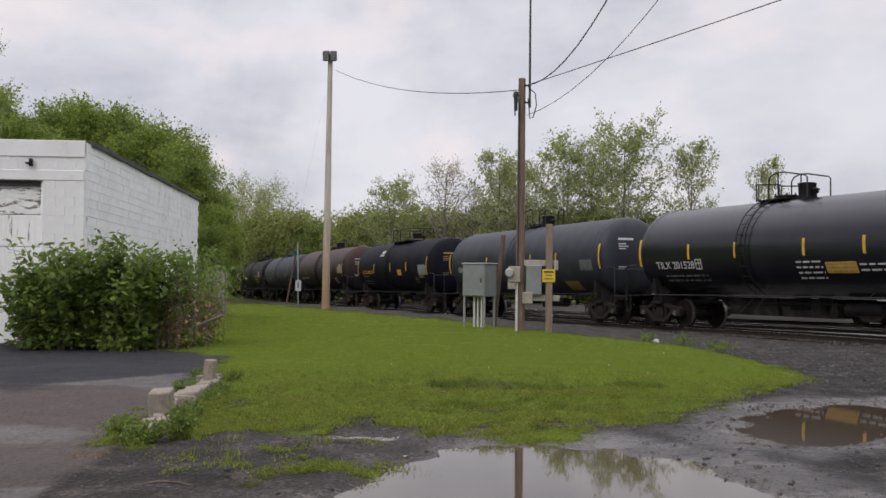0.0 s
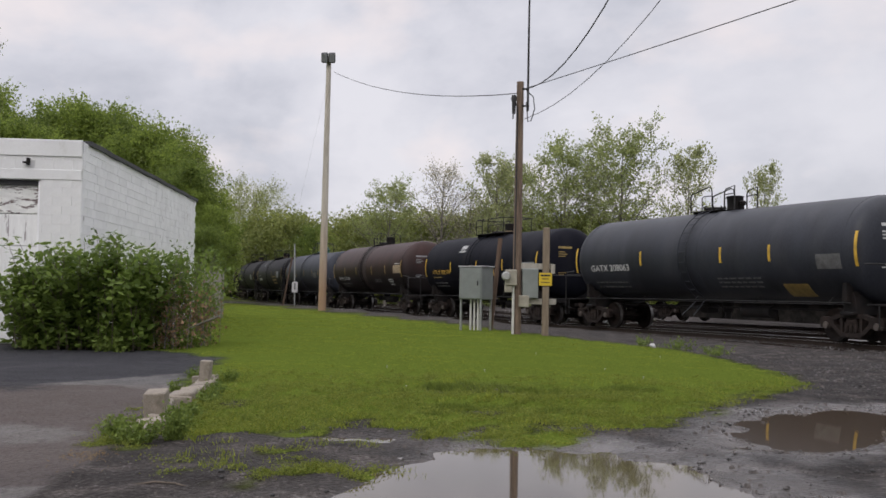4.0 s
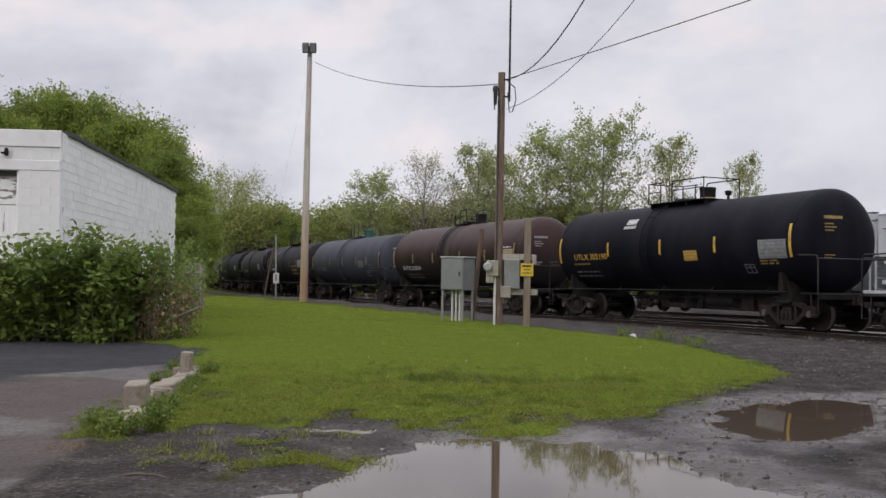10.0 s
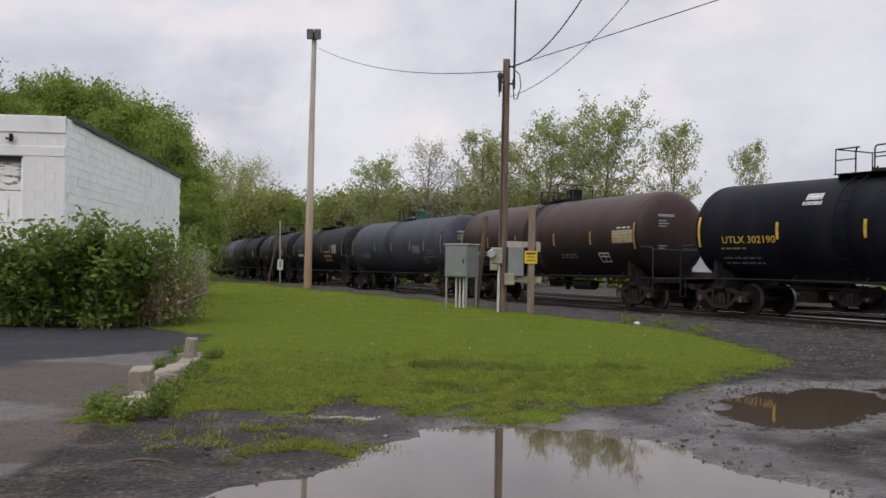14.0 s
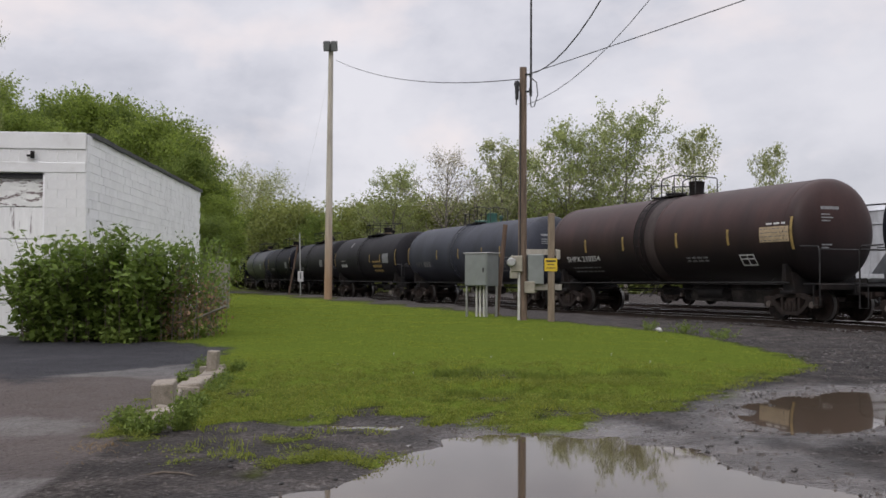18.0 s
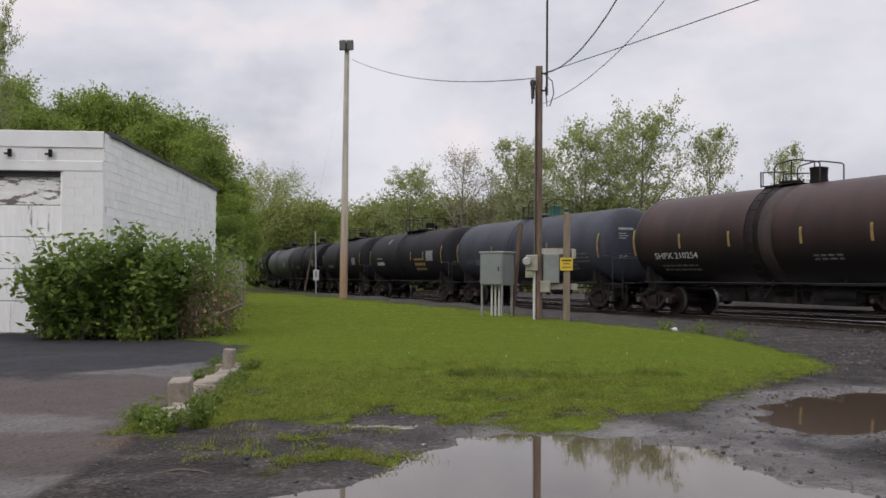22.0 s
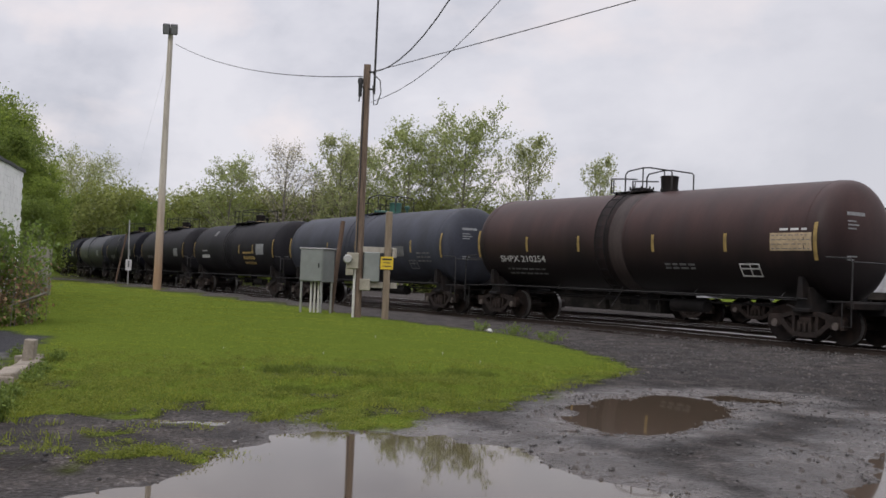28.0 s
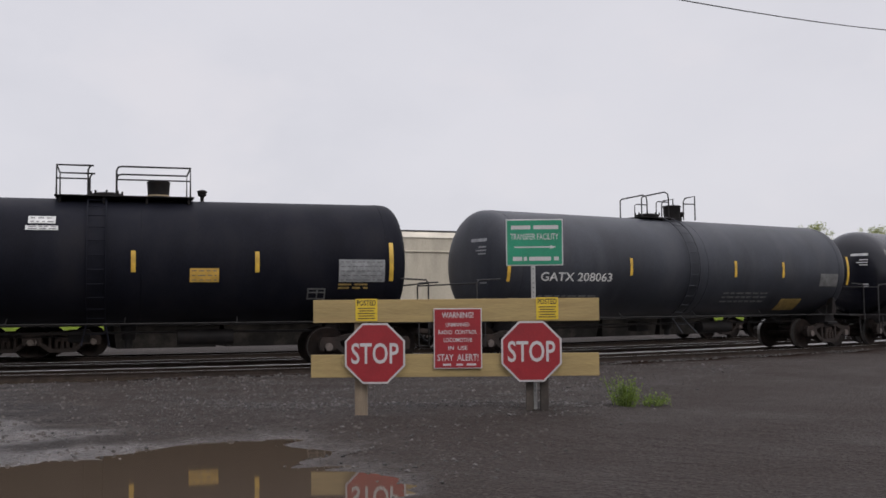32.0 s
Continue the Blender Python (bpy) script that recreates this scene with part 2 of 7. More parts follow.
mat("sign_yellow", (0.56, 0.39, 0.02), 0.5, vary=0.08, scale=6)
mat("sign_red", (0.22, 0.0095, 0.0145), 0.4, vary=0.1, scale=4)
mat("sign_green", (0.012, 0.20, 0.11), 0.4, vary=0.1, scale=4)
mat("sign_white", (0.42, 0.41, 0.41), 0.45, vary=0.05, scale=4)
mat("ink", (0.02, 0.02, 0.02), 0.6, vary=0.1)
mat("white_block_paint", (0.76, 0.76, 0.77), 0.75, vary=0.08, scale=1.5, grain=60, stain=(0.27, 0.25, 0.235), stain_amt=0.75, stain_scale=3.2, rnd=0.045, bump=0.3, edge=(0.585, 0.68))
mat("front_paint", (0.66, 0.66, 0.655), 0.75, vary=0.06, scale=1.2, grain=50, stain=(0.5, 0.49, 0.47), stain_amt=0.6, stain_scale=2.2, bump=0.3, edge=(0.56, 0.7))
mat("joint_shade", (0.62, 0.62, 0.61), 0.85, vary=0.35, scale=3)
mat("joint_front", (0.63, 0.63, 0.625), 0.8, vary=0.08, scale=3)
mat("peeling_door", (0.72, 0.72, 0.71), 0.7, vary=0.08, scale=2, grain=18, stretch=(1, 5, 0.5), stain=(0.17, 0.14, 0.135), stain_amt=0.85, stain_scale=1.6, edge=(0.6, 0.64))
mat("door_upper", (0.70, 0.70, 0.68), 0.75, vary=0.1, scale=2, grain=18, stretch=(1, 1.6, 5.5), stain=(0.12, 0.085, 0.08), stain_amt=0.95, stain_scale=1.5, edge=(0.52, 0.56))
mat("roof_felt", (0.04, 0.04, 0.042), 0.8, vary=0.3, scale=4)
mat("concrete_block", (0.215, 0.185, 0.15), 0.9, vary=0.25, scale=5, grain=60, stain=(0.085, 0.072, 0.05), stain_amt=0.75, stain_scale=4, rnd=0.15, bump=0.4)
mat("fence_board", (0.27, 0.25, 0.215), 0.8, vary=0.2, scale=3, grain=20, stretch=(5, 5, 0.5), rnd=0.2)
mat("bark", (0.11, 0.088, 0.068), 0.9, vary=0.35, scale=5, grain=30, bump=0.5)
mat("pale_bark", (0.15, 0.135, 0.115), 0.9, vary=0.3, scale=5, grain=30, bump=0.4)
mat("stone_grey", (0.24, 0.23, 0.22), 0.85, vary=0.3, scale=9, rnd=0.3)
mat("cable_black", (0.02, 0.02, 0.022), 0.6, vary=0.1)
mat("lamp_housing", (0.06, 0.06, 0.062), 0.5, vary=0.2)
mat("lamp_glass", (0.18, 0.185, 0.19), 0.12, vary=0.05)


def leaf_mat(name, base, spread=0.35, trans=0.35, rough=0.55, patches=()):
    """Foliage: colour varies leaf by leaf, and light comes through."""
    m = bpy.data.materials.new(name)
    m.use_nodes = True
    n, l = m.node_tree.nodes, m.node_tree.links
    b = n["Principled BSDF"]
    b.inputs["Roughness"].default_value = rough
    b.inputs["Specular IOR Level"].default_value = 0.3
    g = n.new("ShaderNodeNewGeometry")
    t = n.new("ShaderNodeTexNoise")
    t.inputs["Scale"].default_value = 0.6
    tcn = n.new("ShaderNodeTexCoord")
    l.new(tcn.outputs["Object"], t.inputs["Vector"])
    a = n.new("ShaderNodeMath")
    a.operation = "MULTIPLY_ADD"
    a.inputs[1].default_value = 0.55
    l.new(g.outputs["Random Per Island"], a.inputs[0])
    mm = n.new("ShaderNodeMath")
    mm.operation = "MULTIPLY"
    mm.inputs[1].default_value = 0.45
    l.new(t.outputs["Fac"], mm.inputs[0])
    l.new(mm.outputs[0], a.inputs[2])
    r = n.new("ShaderNodeValToRGB")
    el = r.color_ramp.elements
    el[0].color = (base[0] * (1 - spread), base[1] * (1 - spread), base[2] * (1 - spread), 1)
    el[1].color = (base[0] * (1 + spread * 1.5), base[1] * (1 + spread), base[2] * (1 + spread * 0.5), 1)
    el[0].position, el[1].position = 0.1, 0.9
    l.new(a.outputs[0], r.inputs[0])
    col = r.outputs[0]
    for colour, size, lo, hi, most in patches:
        pn = n.new("ShaderNodeTexNoise")
        pn.inputs["Scale"].default_value, pn.inputs["Detail"].default_value, pn.inputs["Roughness"].default_value = size, 5, 0.6
        l.new(tcn.outputs["Object"], pn.inputs["Vector"])
        pr_ = n.new("ShaderNodeMapRange")
        pr_.inputs[1].default_value, pr_.inputs[2].default_value, pr_.inputs[3].default_value, pr_.inputs[4].default_value = lo, hi, 0.0, most
        l.new(pn.outputs["Fac"], pr_.inputs[0])
        px_ = n.new("ShaderNodeMix")
        px_.data_type = "RGBA"
        l.new(pr_.outputs[0], px_.inputs["Factor"])
        l.new(col, px_.inputs[6])
        px_.inputs[7].default_value = (*colour, 1)
        col = px_.outputs[2]
    l.new(col, b.inputs["Base Color"])
    tr = n.new("ShaderNodeBsdfTranslucent")
    l.new(col, tr.inputs["Color"])
    ms = n.new("ShaderNodeMixShader")
    ms.inputs[0].default_value = trans
    l.new(b.outputs[0], ms.inputs[1])
    l.new(tr.outputs[0], ms.inputs[2])
    l.new(ms.outputs[0], n["Material Output"].inputs["Surface"])
    MATS[name] = m
    return m


leaf_mat("leaf_spring", (0.25, 0.315, 0.13), 0.4, 0.45)
leaf_mat("leaf_grey_green", (0.29, 0.34, 0.17), 0.35, 0.45)
leaf_mat("leaf_pale", (0.37, 0.37, 0.28), 0.3)
leaf_mat("leaf_deep", (0.145, 0.215, 0.056), 0.5, 0.6)
leaf_mat("leaf_wood", (0.185, 0.27, 0.062), 0.5, 0.6)
leaf_mat("leaf_olive", (0.19, 0.235, 0.075), 0.4, 0.5)
leaf_mat("leaf_bush", (0.125, 0.2, 0.047), 0.5, 0.5)
leaf_mat("leaf_brown", (0.24, 0.17, 0.11), 0.4)
# lawn green darkened: the shade in ruts and clumps is in the colour
leaf_mat("rank_grass", (0.11, 0.16, 0.028), 0.45, rough=0.8)
leaf_mat("grass_blade", (0.163, 0.215, 0.033), 0.5, rough=0.8, patches=(((0.25, 0.275, 0.036), 0.55, 0.46, 0.62, 0.85), ((0.085, 0.135, 0.024), 1.9, 0.54, 0.72, 0.7), ((0.17, 0.14, 0.065), 4.5, 0.64, 0.78, 0.5)))
leaf_mat("grass_dry", (0.2, 0.145, 0.075), 0.3)
leaf_mat("weed_leaf", (0.12, 0.18, 0.04), 0.4, rough=0.7)
leaf_mat("low_weed", (0.15, 0.19, 0.034), 0.35, rough=0.8)


# ---- mesh helpers ----
class Shape:
    """Gathers vertices and faces of one mesh."""

    def __init__(self):
        self.v, self.f, self.mi = [], [], []

    def add(self, vs, fs, mi=0):
        k = len(self.v)
        self.v.extend([tuple(p) for p in vs])
        self.f.extend([tuple(i + k for i in q) for q in fs])
        self.mi.extend([mi] * len(fs))
        return self

    def box(self, c, s, rot=None, ch=0.0, mi=0):
        x, y, z = s[0] / 2, s[1] / 2, s[2] / 2
        if ch <= 0:
            vs = [Vector((i * x, j * y, k * z)) for i in (-1, 1) for j in (-1, 1) for k in (-1, 1)]
            fs = [(0, 1, 3, 2), (4, 6, 7, 5), (0, 4, 5, 1), (2, 3, 7, 6), (0, 2, 6, 4), (1, 5, 7, 3)]
        else:
            b = bmesh.new()
            bmesh.ops.create_cube(b, size=1.0)
            for w in b.verts:
                w.co = Vector((w.co.x * 2 * x, w.co.y * 2 * y, w.co.z * 2 * z))
            bmesh.ops.bevel(b, geom=b.edges[:], offset=ch, segments=1, affect="EDGES", profile=0.5)
            b.verts.index_update()
            vs = [w.co.copy() for w in b.verts]
            fs = [tuple(w.index for w in q.verts) for q in b.faces]
            b.free()
        if rot is not None:
            vs = [rot @ w for w in vs]
        c = Vector(c)
        return self.add([w + c for w in vs], fs, mi)

    def cyl(self, p0, p1, r0, r1=None, seg=10, caps=True, mi=0):
        r1 = r0 if r1 is None else r1
        p0, p1 = Vector(p0), Vector(p1)
        d = (p1 - p0).normalized()
        a = d.orthogonal().normalized()
        b = d.cross(a)
        vs = []
        for p, r in ((p0, r0), (p1, r1)):
            for i in range(seg):
                t = 2 * math.pi * i / seg
                vs.append(p + a * (r * math.cos(t)) + b * (r * math.sin(t)))
        fs = [(i, (i + 1) % seg, seg + (i + 1) % seg, seg + i) for i in range(seg)]
        if caps:
            fs += [tuple(range(seg))[::-1], tuple(range(seg, 2 * seg))]
        return self.add(vs, fs, mi)

    def tube(self, pts, r, seg=6, mi=0):
        pts = [Vector(p) for p in pts]
        rs = r if isinstance(r, (list, tuple)) else [r] * len(pts)
        vs, fs = [], []
        a = None
        for i, p in enumerate(pts):
            d = (pts[min(i + 1, len(pts) - 1)] - pts[max(i - 1, 0)]).normalized()
            a = d.orthogonal().normalized() if a is None else (a - d * a.dot(d)).normalized()
            b = d.cross(a)
            for j in range(seg):
                t = 2 * math.pi * j / seg
                vs.append(p + (a * math.cos(t) + b * math.sin(t)) * rs[i])
        for i in range(len(pts) - 1):
            for j in range(seg):
                fs.append((i * seg + j, i * seg + (j + 1) % seg, (i + 1) * seg + (j + 1) % seg, (i + 1) * seg + j))
        fs += [tuple(range(seg))[::-1], tuple(range((len(pts) - 1) * seg, len(pts) * seg))]
        return self.add(vs, fs, mi)

    def lathe(self, prof, axis="x", c=(0, 0, 0), seg=32, mi=0):
        """prof: (along, radius) pairs."""
        c = Vector(c)
        vs, fs = [], []
        for a, r in prof:
            for i in range(seg):
                t = 2 * math.pi * i / seg
                u, w = r * math.cos(t), r * math.sin(t)
                vs.append(c + Vector({"x": (a, u, w), "y": (w, a, u), "z": (u, w, a)}[axis]))
        for k in range(len(prof) - 1):
            for i in range(seg):
                fs.append((k * seg + i, k * seg + (i + 1) % seg, (k + 1) * seg + (i + 1) % seg, (k + 1) * seg + i))
        fs += [tuple(range(seg))[::-1], tuple(range((len(prof) - 1) * seg, len(prof) * seg))]
        return self.add(vs, fs, mi)

    def prism(self, poly, y0, y1, plane="xz", mi=0):
        """A polygon in a plane, given thickness."""
        n = len(poly)
        if plane == "xz":
            vs = [(a, y0, b) for a, b in poly] + [(a, y1, b) for a, b in poly]
        elif plane == "yz":
            vs = [(y0, a, b) for a, b in poly] + [(y1, a, b) for a, b in poly]
        else:
            vs = [(a, b, y0) for a, b in poly] + [(a, b, y1) for a, b in poly]
        fs = [tuple(range(n)), tuple(range(n, 2 * n))[::-1]] + [(i, i + n, (i + 1) % n + n, (i + 1) % n) for i in range(n)]
        return self.add(vs, fs, mi)

    def mesh(self, name, mats, smooth=None):
        me = bpy.data.meshes.new(name)
        me.from_pydata(self.v, [], self.f)
        for m in mats if isinstance(mats, (list, tuple)) else [mats]:
            me.materials.append(MATS[m])
        if any(self.mi):
            me.polygons.foreach_set("material_index", self.mi)
        b = bmesh.new()
        b.from_mesh(me)
        bmesh.ops.recalc_face_normals(b, faces=b.faces)
        b.to_mesh(me)
        b.free()
        if smooth:
            me.polygons.foreach_set("use_smooth", [True] * len(me.polygons))
            me.set_sharp_from_angle(angle=radians(smooth))
        return me


MESHES = {}


def shared(key, make):
    """The mesh of that key, made once."""
    if key not in MESHES:
        MESHES[key] = make()
    return MESHES[key]


def part(name, me, parent, label="", at=None):
    ob = new(name, me)
    ob.parent = parent
    if at is not None:
        ob.matrix_basis = at
    return tagged(ob, label, kind="stuff") if name in ("stem_tangle", "foliage", "dead_leaves") else tagged(ob, label)


def thing(name, label, category, at=None, group="", kind=""):
    ob = new(name)
    ob.empty_display_size = 0.3
    if at is not None:
        ob.matrix_basis = at
    return tagged(ob, label, category, group, kind)


def fast_mesh(name, verts, faces, mats, smooth=False):
    """Mesh from numpy arrays of equal-sided faces."""
    me = bpy.data.meshes.new(name)
    k = faces.shape[1]
    me.vertices.add(len(verts))
    me.vertices.foreach_set("co", np.asarray(verts, dtype=np.float32).ravel())
    me.loops.add(faces.size)
    me.loops.foreach_set("vertex_index", faces.astype(np.int32).ravel())
    me.polygons.add(len(faces))
    me.polygons.foreach_set("loop_start", np.arange(0, faces.size, k, dtype=np.int32))
    me.update(calc_edges=True)
    for m in mats:
        me.materials.append(MATS[m])
    if smooth:
        me.polygons.foreach_set("use_smooth", [True] * len(faces))
    return me


# ---- track geometry ----
RAIL = 0.06
S_STEP = 0.25
S_ALL = np.arange(-190, 110.01, S_STEP)
HEAD = np.radians(np.interp(S_ALL, [-300, -75, -45, -25, -8, 6, 18, 30, 44, 120], [17.5, 18.5, 21.2, 22.9, 23.3, 40, 55, 62, 66, 66]))
TX = np.concatenate([[0], np.cumsum(np.sin(HEAD) * S_STEP)[:-1]])
TY = np.concatenate([[0], np.cumsum(-np.cos(HEAD) * S_STEP)[:-1]])
I0 = int(np.argmin(abs(S_ALL)))
TX += 15.14 - TX[I0]
TY += 22.17 - TY[I0]


def track_z(s):
    """Height of the rail head: the line falls gently beyond the lawn."""
    return RAIL - np.interp(-np.asarray(s, float), [10, 28, 45, 95], [0, 0.2, 0.29, 0.5])


def track_at(s, off=0.0):
    """Plan position and heading on the line; off: metres to the far side."""
    x, y, h = np.interp(s, S_ALL, TX), np.interp(s, S_ALL, TY), np.interp(s, S_ALL, HEAD)
    return x + off * math.cos(h), y + off * math.sin(h), h


def track_dist(x, y):
    """Signed distance to the line, positive on the far side (numpy arrays)."""
    out = np.full(x.shape, 1e9)
    sgn = np.ones(x.shape)
    for i in range(0, len(S_ALL), 6):
        dx, dy = x - TX[i], y - TY[i]
        d = np.hypot(dx, dy)
        near = d < out
        out = np.where(near, d, out)
        sgn = np.where(near, np.sign(dx * math.cos(HEAD[i]) + dy * math.sin(HEAD[i])), sgn)
    return out * sgn


# ---- ground ----
PUDDLES = [  # centre, half sizes, turn
    [(0.95, 6.9, 1.45, 2.3, 10), (0.08, 5.65, 1.65, 1.5, 0), (1.9, 6.2, 0.9, 1.0, 0), (0.05, 6.9, 0.7, 1.3, 0)],
    [(4.3, 11.4, 0.8, 1.3, -35), (3.68, 10.4, 0.62, 1.15, -40), (4.85, 12.2, 0.5, 0.6, -30)],
    [(6.6, 6.1, 2.3, 1.55, -35), (8.4, 6.1, 1.3, 0.8, -20), (9.0, 6.75, 1.3, 0.62, -18), (4.9, 6.6, 0.9, 1.6, -40), (7.25, 4.65, 1.1, 0.95, -40), (5.4, 4.6, 1.4, 1.3, 0), (5.85, 7.7, 0.95, 1.5, -18), (7.2, 6.95, 1.5, 0.95, -38)],
    [(-0.75, 9.75, 0.42, 0.14, 0)],
    [(5.95, 12.55, 0.55, 0.4, 0)],
    [(8.1, 9.9, 1.1, 0.28, -35), (7.35, 9.15, 0.42, 0.75, -32)],
    [(9.5, 10.7, 0.25, 0.45, -40)],
    [(15.8, 18.3, 2.6, 0.22, -60)],
]
WATER = -0.03


def field(poly, x, y):
    """Signed distance to a polygon, negative inside (numpy)."""
    d = np.full(x.shape, 1e9)
    inside = np.zeros(x.shape, bool)
    n = len(poly)
    for i in range(n):
        (ax, ay), (bx, by) = poly[i], poly[(i + 1) % n]
        ex, ey = bx - ax, by - ay
        t = np.clip(((x - ax) * ex + (y - ay) * ey) / (ex * ex + ey * ey), 0, 1)
        d = np.minimum(d, np.hypot(x - ax - t * ex, y - ay - t * ey))
        cross = ((ay > y) != (by > y)) & (x < (bx - ax) * (y - ay) / (by - ay + 1e-12) + ax)
        inside ^= cross
    return np.where(inside, -d, d)


def wave_noise(x, y, scale, seed):
    """Smooth noise from summed sines, about -1 to 1."""
    rs = np.random.RandomState(seed)
    out = np.zeros(np.shape(x))
    for i in range(7):
        a, ph, k = rs.uniform(0, 6.28), rs.uniform(0, 6.28), scale * rs.uniform(0.6, 2.4)
        out = out + np.sin((x * math.cos(a) + y * math.sin(a)) * k + ph + 0.7 * np.sin((x * math.sin(a) - y * math.cos(a)) * k * 0.7 + i))
    return out / 4.5


LAWN = [(-2.75, 9.2), (-1.9, 10.0), (-0.9, 10.5), (-0.1, 9.7), (0.5, 9.75), (1.1, 10.3), (1.75, 10.7), (2.5, 11.4), (3.4, 13.1), (4.6, 14.6), (5.6, 16.0), (5.9, 18.4), (5.85, 21.0), (5.5, 25.0),
        (3.3, 30.2), (0.9, 37.5), (-3.2, 46.5), (-6.6, 54.2), (-13.5, 70), (-15.5, 69), (-11.5, 48), (-8.6, 38), (-7.2, 30), (-6.2, 25.0), (-7.0, 21.7), (-4.9, 20.4), (-3.9, 19.2), (-3.6, 16.5), (-3.25, 14.0), (-2.95, 11.5)]
TONGUE = [(-1.55, 7.88), (-1.2, 8.14), (-0.8, 8.05), (-0.5, 8.08), (-0.38, 7.85), (-0.75, 7.66), (-1.3, 7.62)]
PAVED = [(-2.6, 6.0), (-2.75, 8.6), (-2.95, 10.5), (-3.25, 13.5), (-3.6, 16.2), (-3.75, 19.3), (-4.8, 20.6), (-7.4, 21.9), (-30, 21.9), (-30, -8), (-2.2, -8)]

APRON = [(-9.0, 10.0), (-3.95, 10.05), (-3.55, 9.9), (-3.2, 9.45), (-3.15, 9.0), (-3.6, 8.8), (-9.0, 8.75)]
LOWER = [(-9.0, 7.3), (-2.45, 7.2), (-2.3, 4.0), (-9.0, 4.0)]
STREAK = [(-5.4, 13.75), (-4.6, 15.0), (-3.9, 15.9), (-3.65, 15.2), (-3.5, 13.5), (-4.3, 13.9)]


def rut_mask(x, y):
    """Wheel ruts of bare mud across the lawn."""
    w = 0.12 * wave_noise(x, y, 5, 33)
    patch = np.clip(0.72 + 0.5 * wave_noise(x, y, 4.0, 52), 0, 1)
    bare = 0.9 * np.exp(-((x + 2.35 + w) / 0.25) ** 2 - ((y - 11.8 + w) / 0.45) ** 2)
    back = np.exp(-((y - 13.7 - 0.05 * x + w) / 0.55) ** 2) * np.clip(1.9 - 2.2 * abs(x - 0.6 + w * 3), 0, 1) * patch
    front = np.exp(-((y - 11.4 - 0.05 * x + w) / 0.45) ** 2) * np.clip(1.5 - 2.4 * abs(x - 0.42 + w * 3), 0, 1) * patch
    return np.maximum(bare, np.maximum(back, front))


def lawn_field(x, y):
    ragged = 1 + 2.0 * np.clip((13.0 - y) / 2.5, 0, 1)
    f = np.minimum(field(LAWN, x, y), field(TONGUE, x, y)) + (0.20 * wave_noise(x, y, 2.6, 7) + 0.13 * wave_noise(x, y, 7, 8)) * ragged
    return np.maximum(f, 0.7 * (rut_mask(x, y) * (0.8 + 0.45 * wave_noise(x, y, 6, 51)) - 0.30))


def puddle_depth(x, y):
    best = np.full(np.shape(x), -9.0)
    for group in PUDDLES:
        for cx, cy, rx, ry, a in group:
            ca, sa = math.cos(radians(a)), math.sin(radians(a))
            u, w = ((x - cx) * ca + (y - cy) * sa) / rx, (-(x - cx) * sa + (y - cy) * ca) / ry
            best = np.maximum(best, (1 - np.sqrt(u * u + w * w)) * min(rx, ry, 1.0))
    return best + 0.10 * wave_noise(x, y, 3.1, 5) + 0.08 * wave_noise(x, y, 8.0, 6) + 0.035 * wave_noise(x, y, 19.0, 16)


def ground_z(x, y):
    near = np.exp(-((x - 3) ** 2 + (y - 12) ** 2) / 900.0)
    z = (0.012 * wave_noise(x, y, 1.3, 1) + 0.008 * wave_noise(x, y, 4.5, 2)) * near
    z = z + 0.011 * wave_noise(x, y, 11.0, 3) * near + 0.016 * wave_noise(x, y, 19.0, 13) * near * np.clip(0.5 + wave_noise(x, y, 0.7, 14), 0, 1)
    z = z + 0.13 * np.exp(-((x - 13.2) ** 2 + (y - 4.9) ** 2) / 7.0)
    lawn = field(LAWN, x, y) + 0.2 * wave_noise(x, y, 2.5, 4)
    z = z + 0.05 * np.clip(-lawn / 1.2, 0, 1)
    rut = np.exp(-((y - 13.8 - 0.05 * x) / 0.3) ** 2) * np.clip(1.6 - abs(x - 1.2) / 1.3, 0, 1) + np.exp(-((y - 11.7 - 0.05 * x) / 0.26) ** 2) * np.clip(1.6 - abs(x - 0.9) / 1.1, 0, 1)
    bank = np.exp(-((y - 14.7 - 0.05 * x) / 0.35) ** 2) * np.clip(1.6 - abs(x - 1.2) / 1.3, 0, 1) + np.exp(-((y - 12.35 - 0.05 * x) / 0.3) ** 2) * np.clip(1.6 - abs(x - 0.9) / 1.1, 0, 1)
    z = z - 0.06 * np.clip(rut, 0, 1) + 0.05 * np.clip(bank, 0, 1)
    p = puddle_depth(x, y)
    t = np.clip((p + 0.25) / 0.5, 0, 1)
    z = z * (1 - t) - 0.065 * t
    d = track_dist(x, y)
    bed = np.clip(1 - (abs(d - 4.5) - 6.3) / 1.2, 0, 1)
    fall = 0.5 * np.clip((y - 62) / 46, 0, 1) ** 1.2
    z = (z - fall) * (1 - bed) - bed * (0.10 + np.interp(y, [31, 48, 63.5, 110], [0, 0.2, 0.29, 0.5]))
    hill = np.clip((-x - 13 - 0.10 * y) / 40, 0, 1) * np.clip((y - 40) / 30, 0, 1)
    return z + 14 * hill ** 1.3


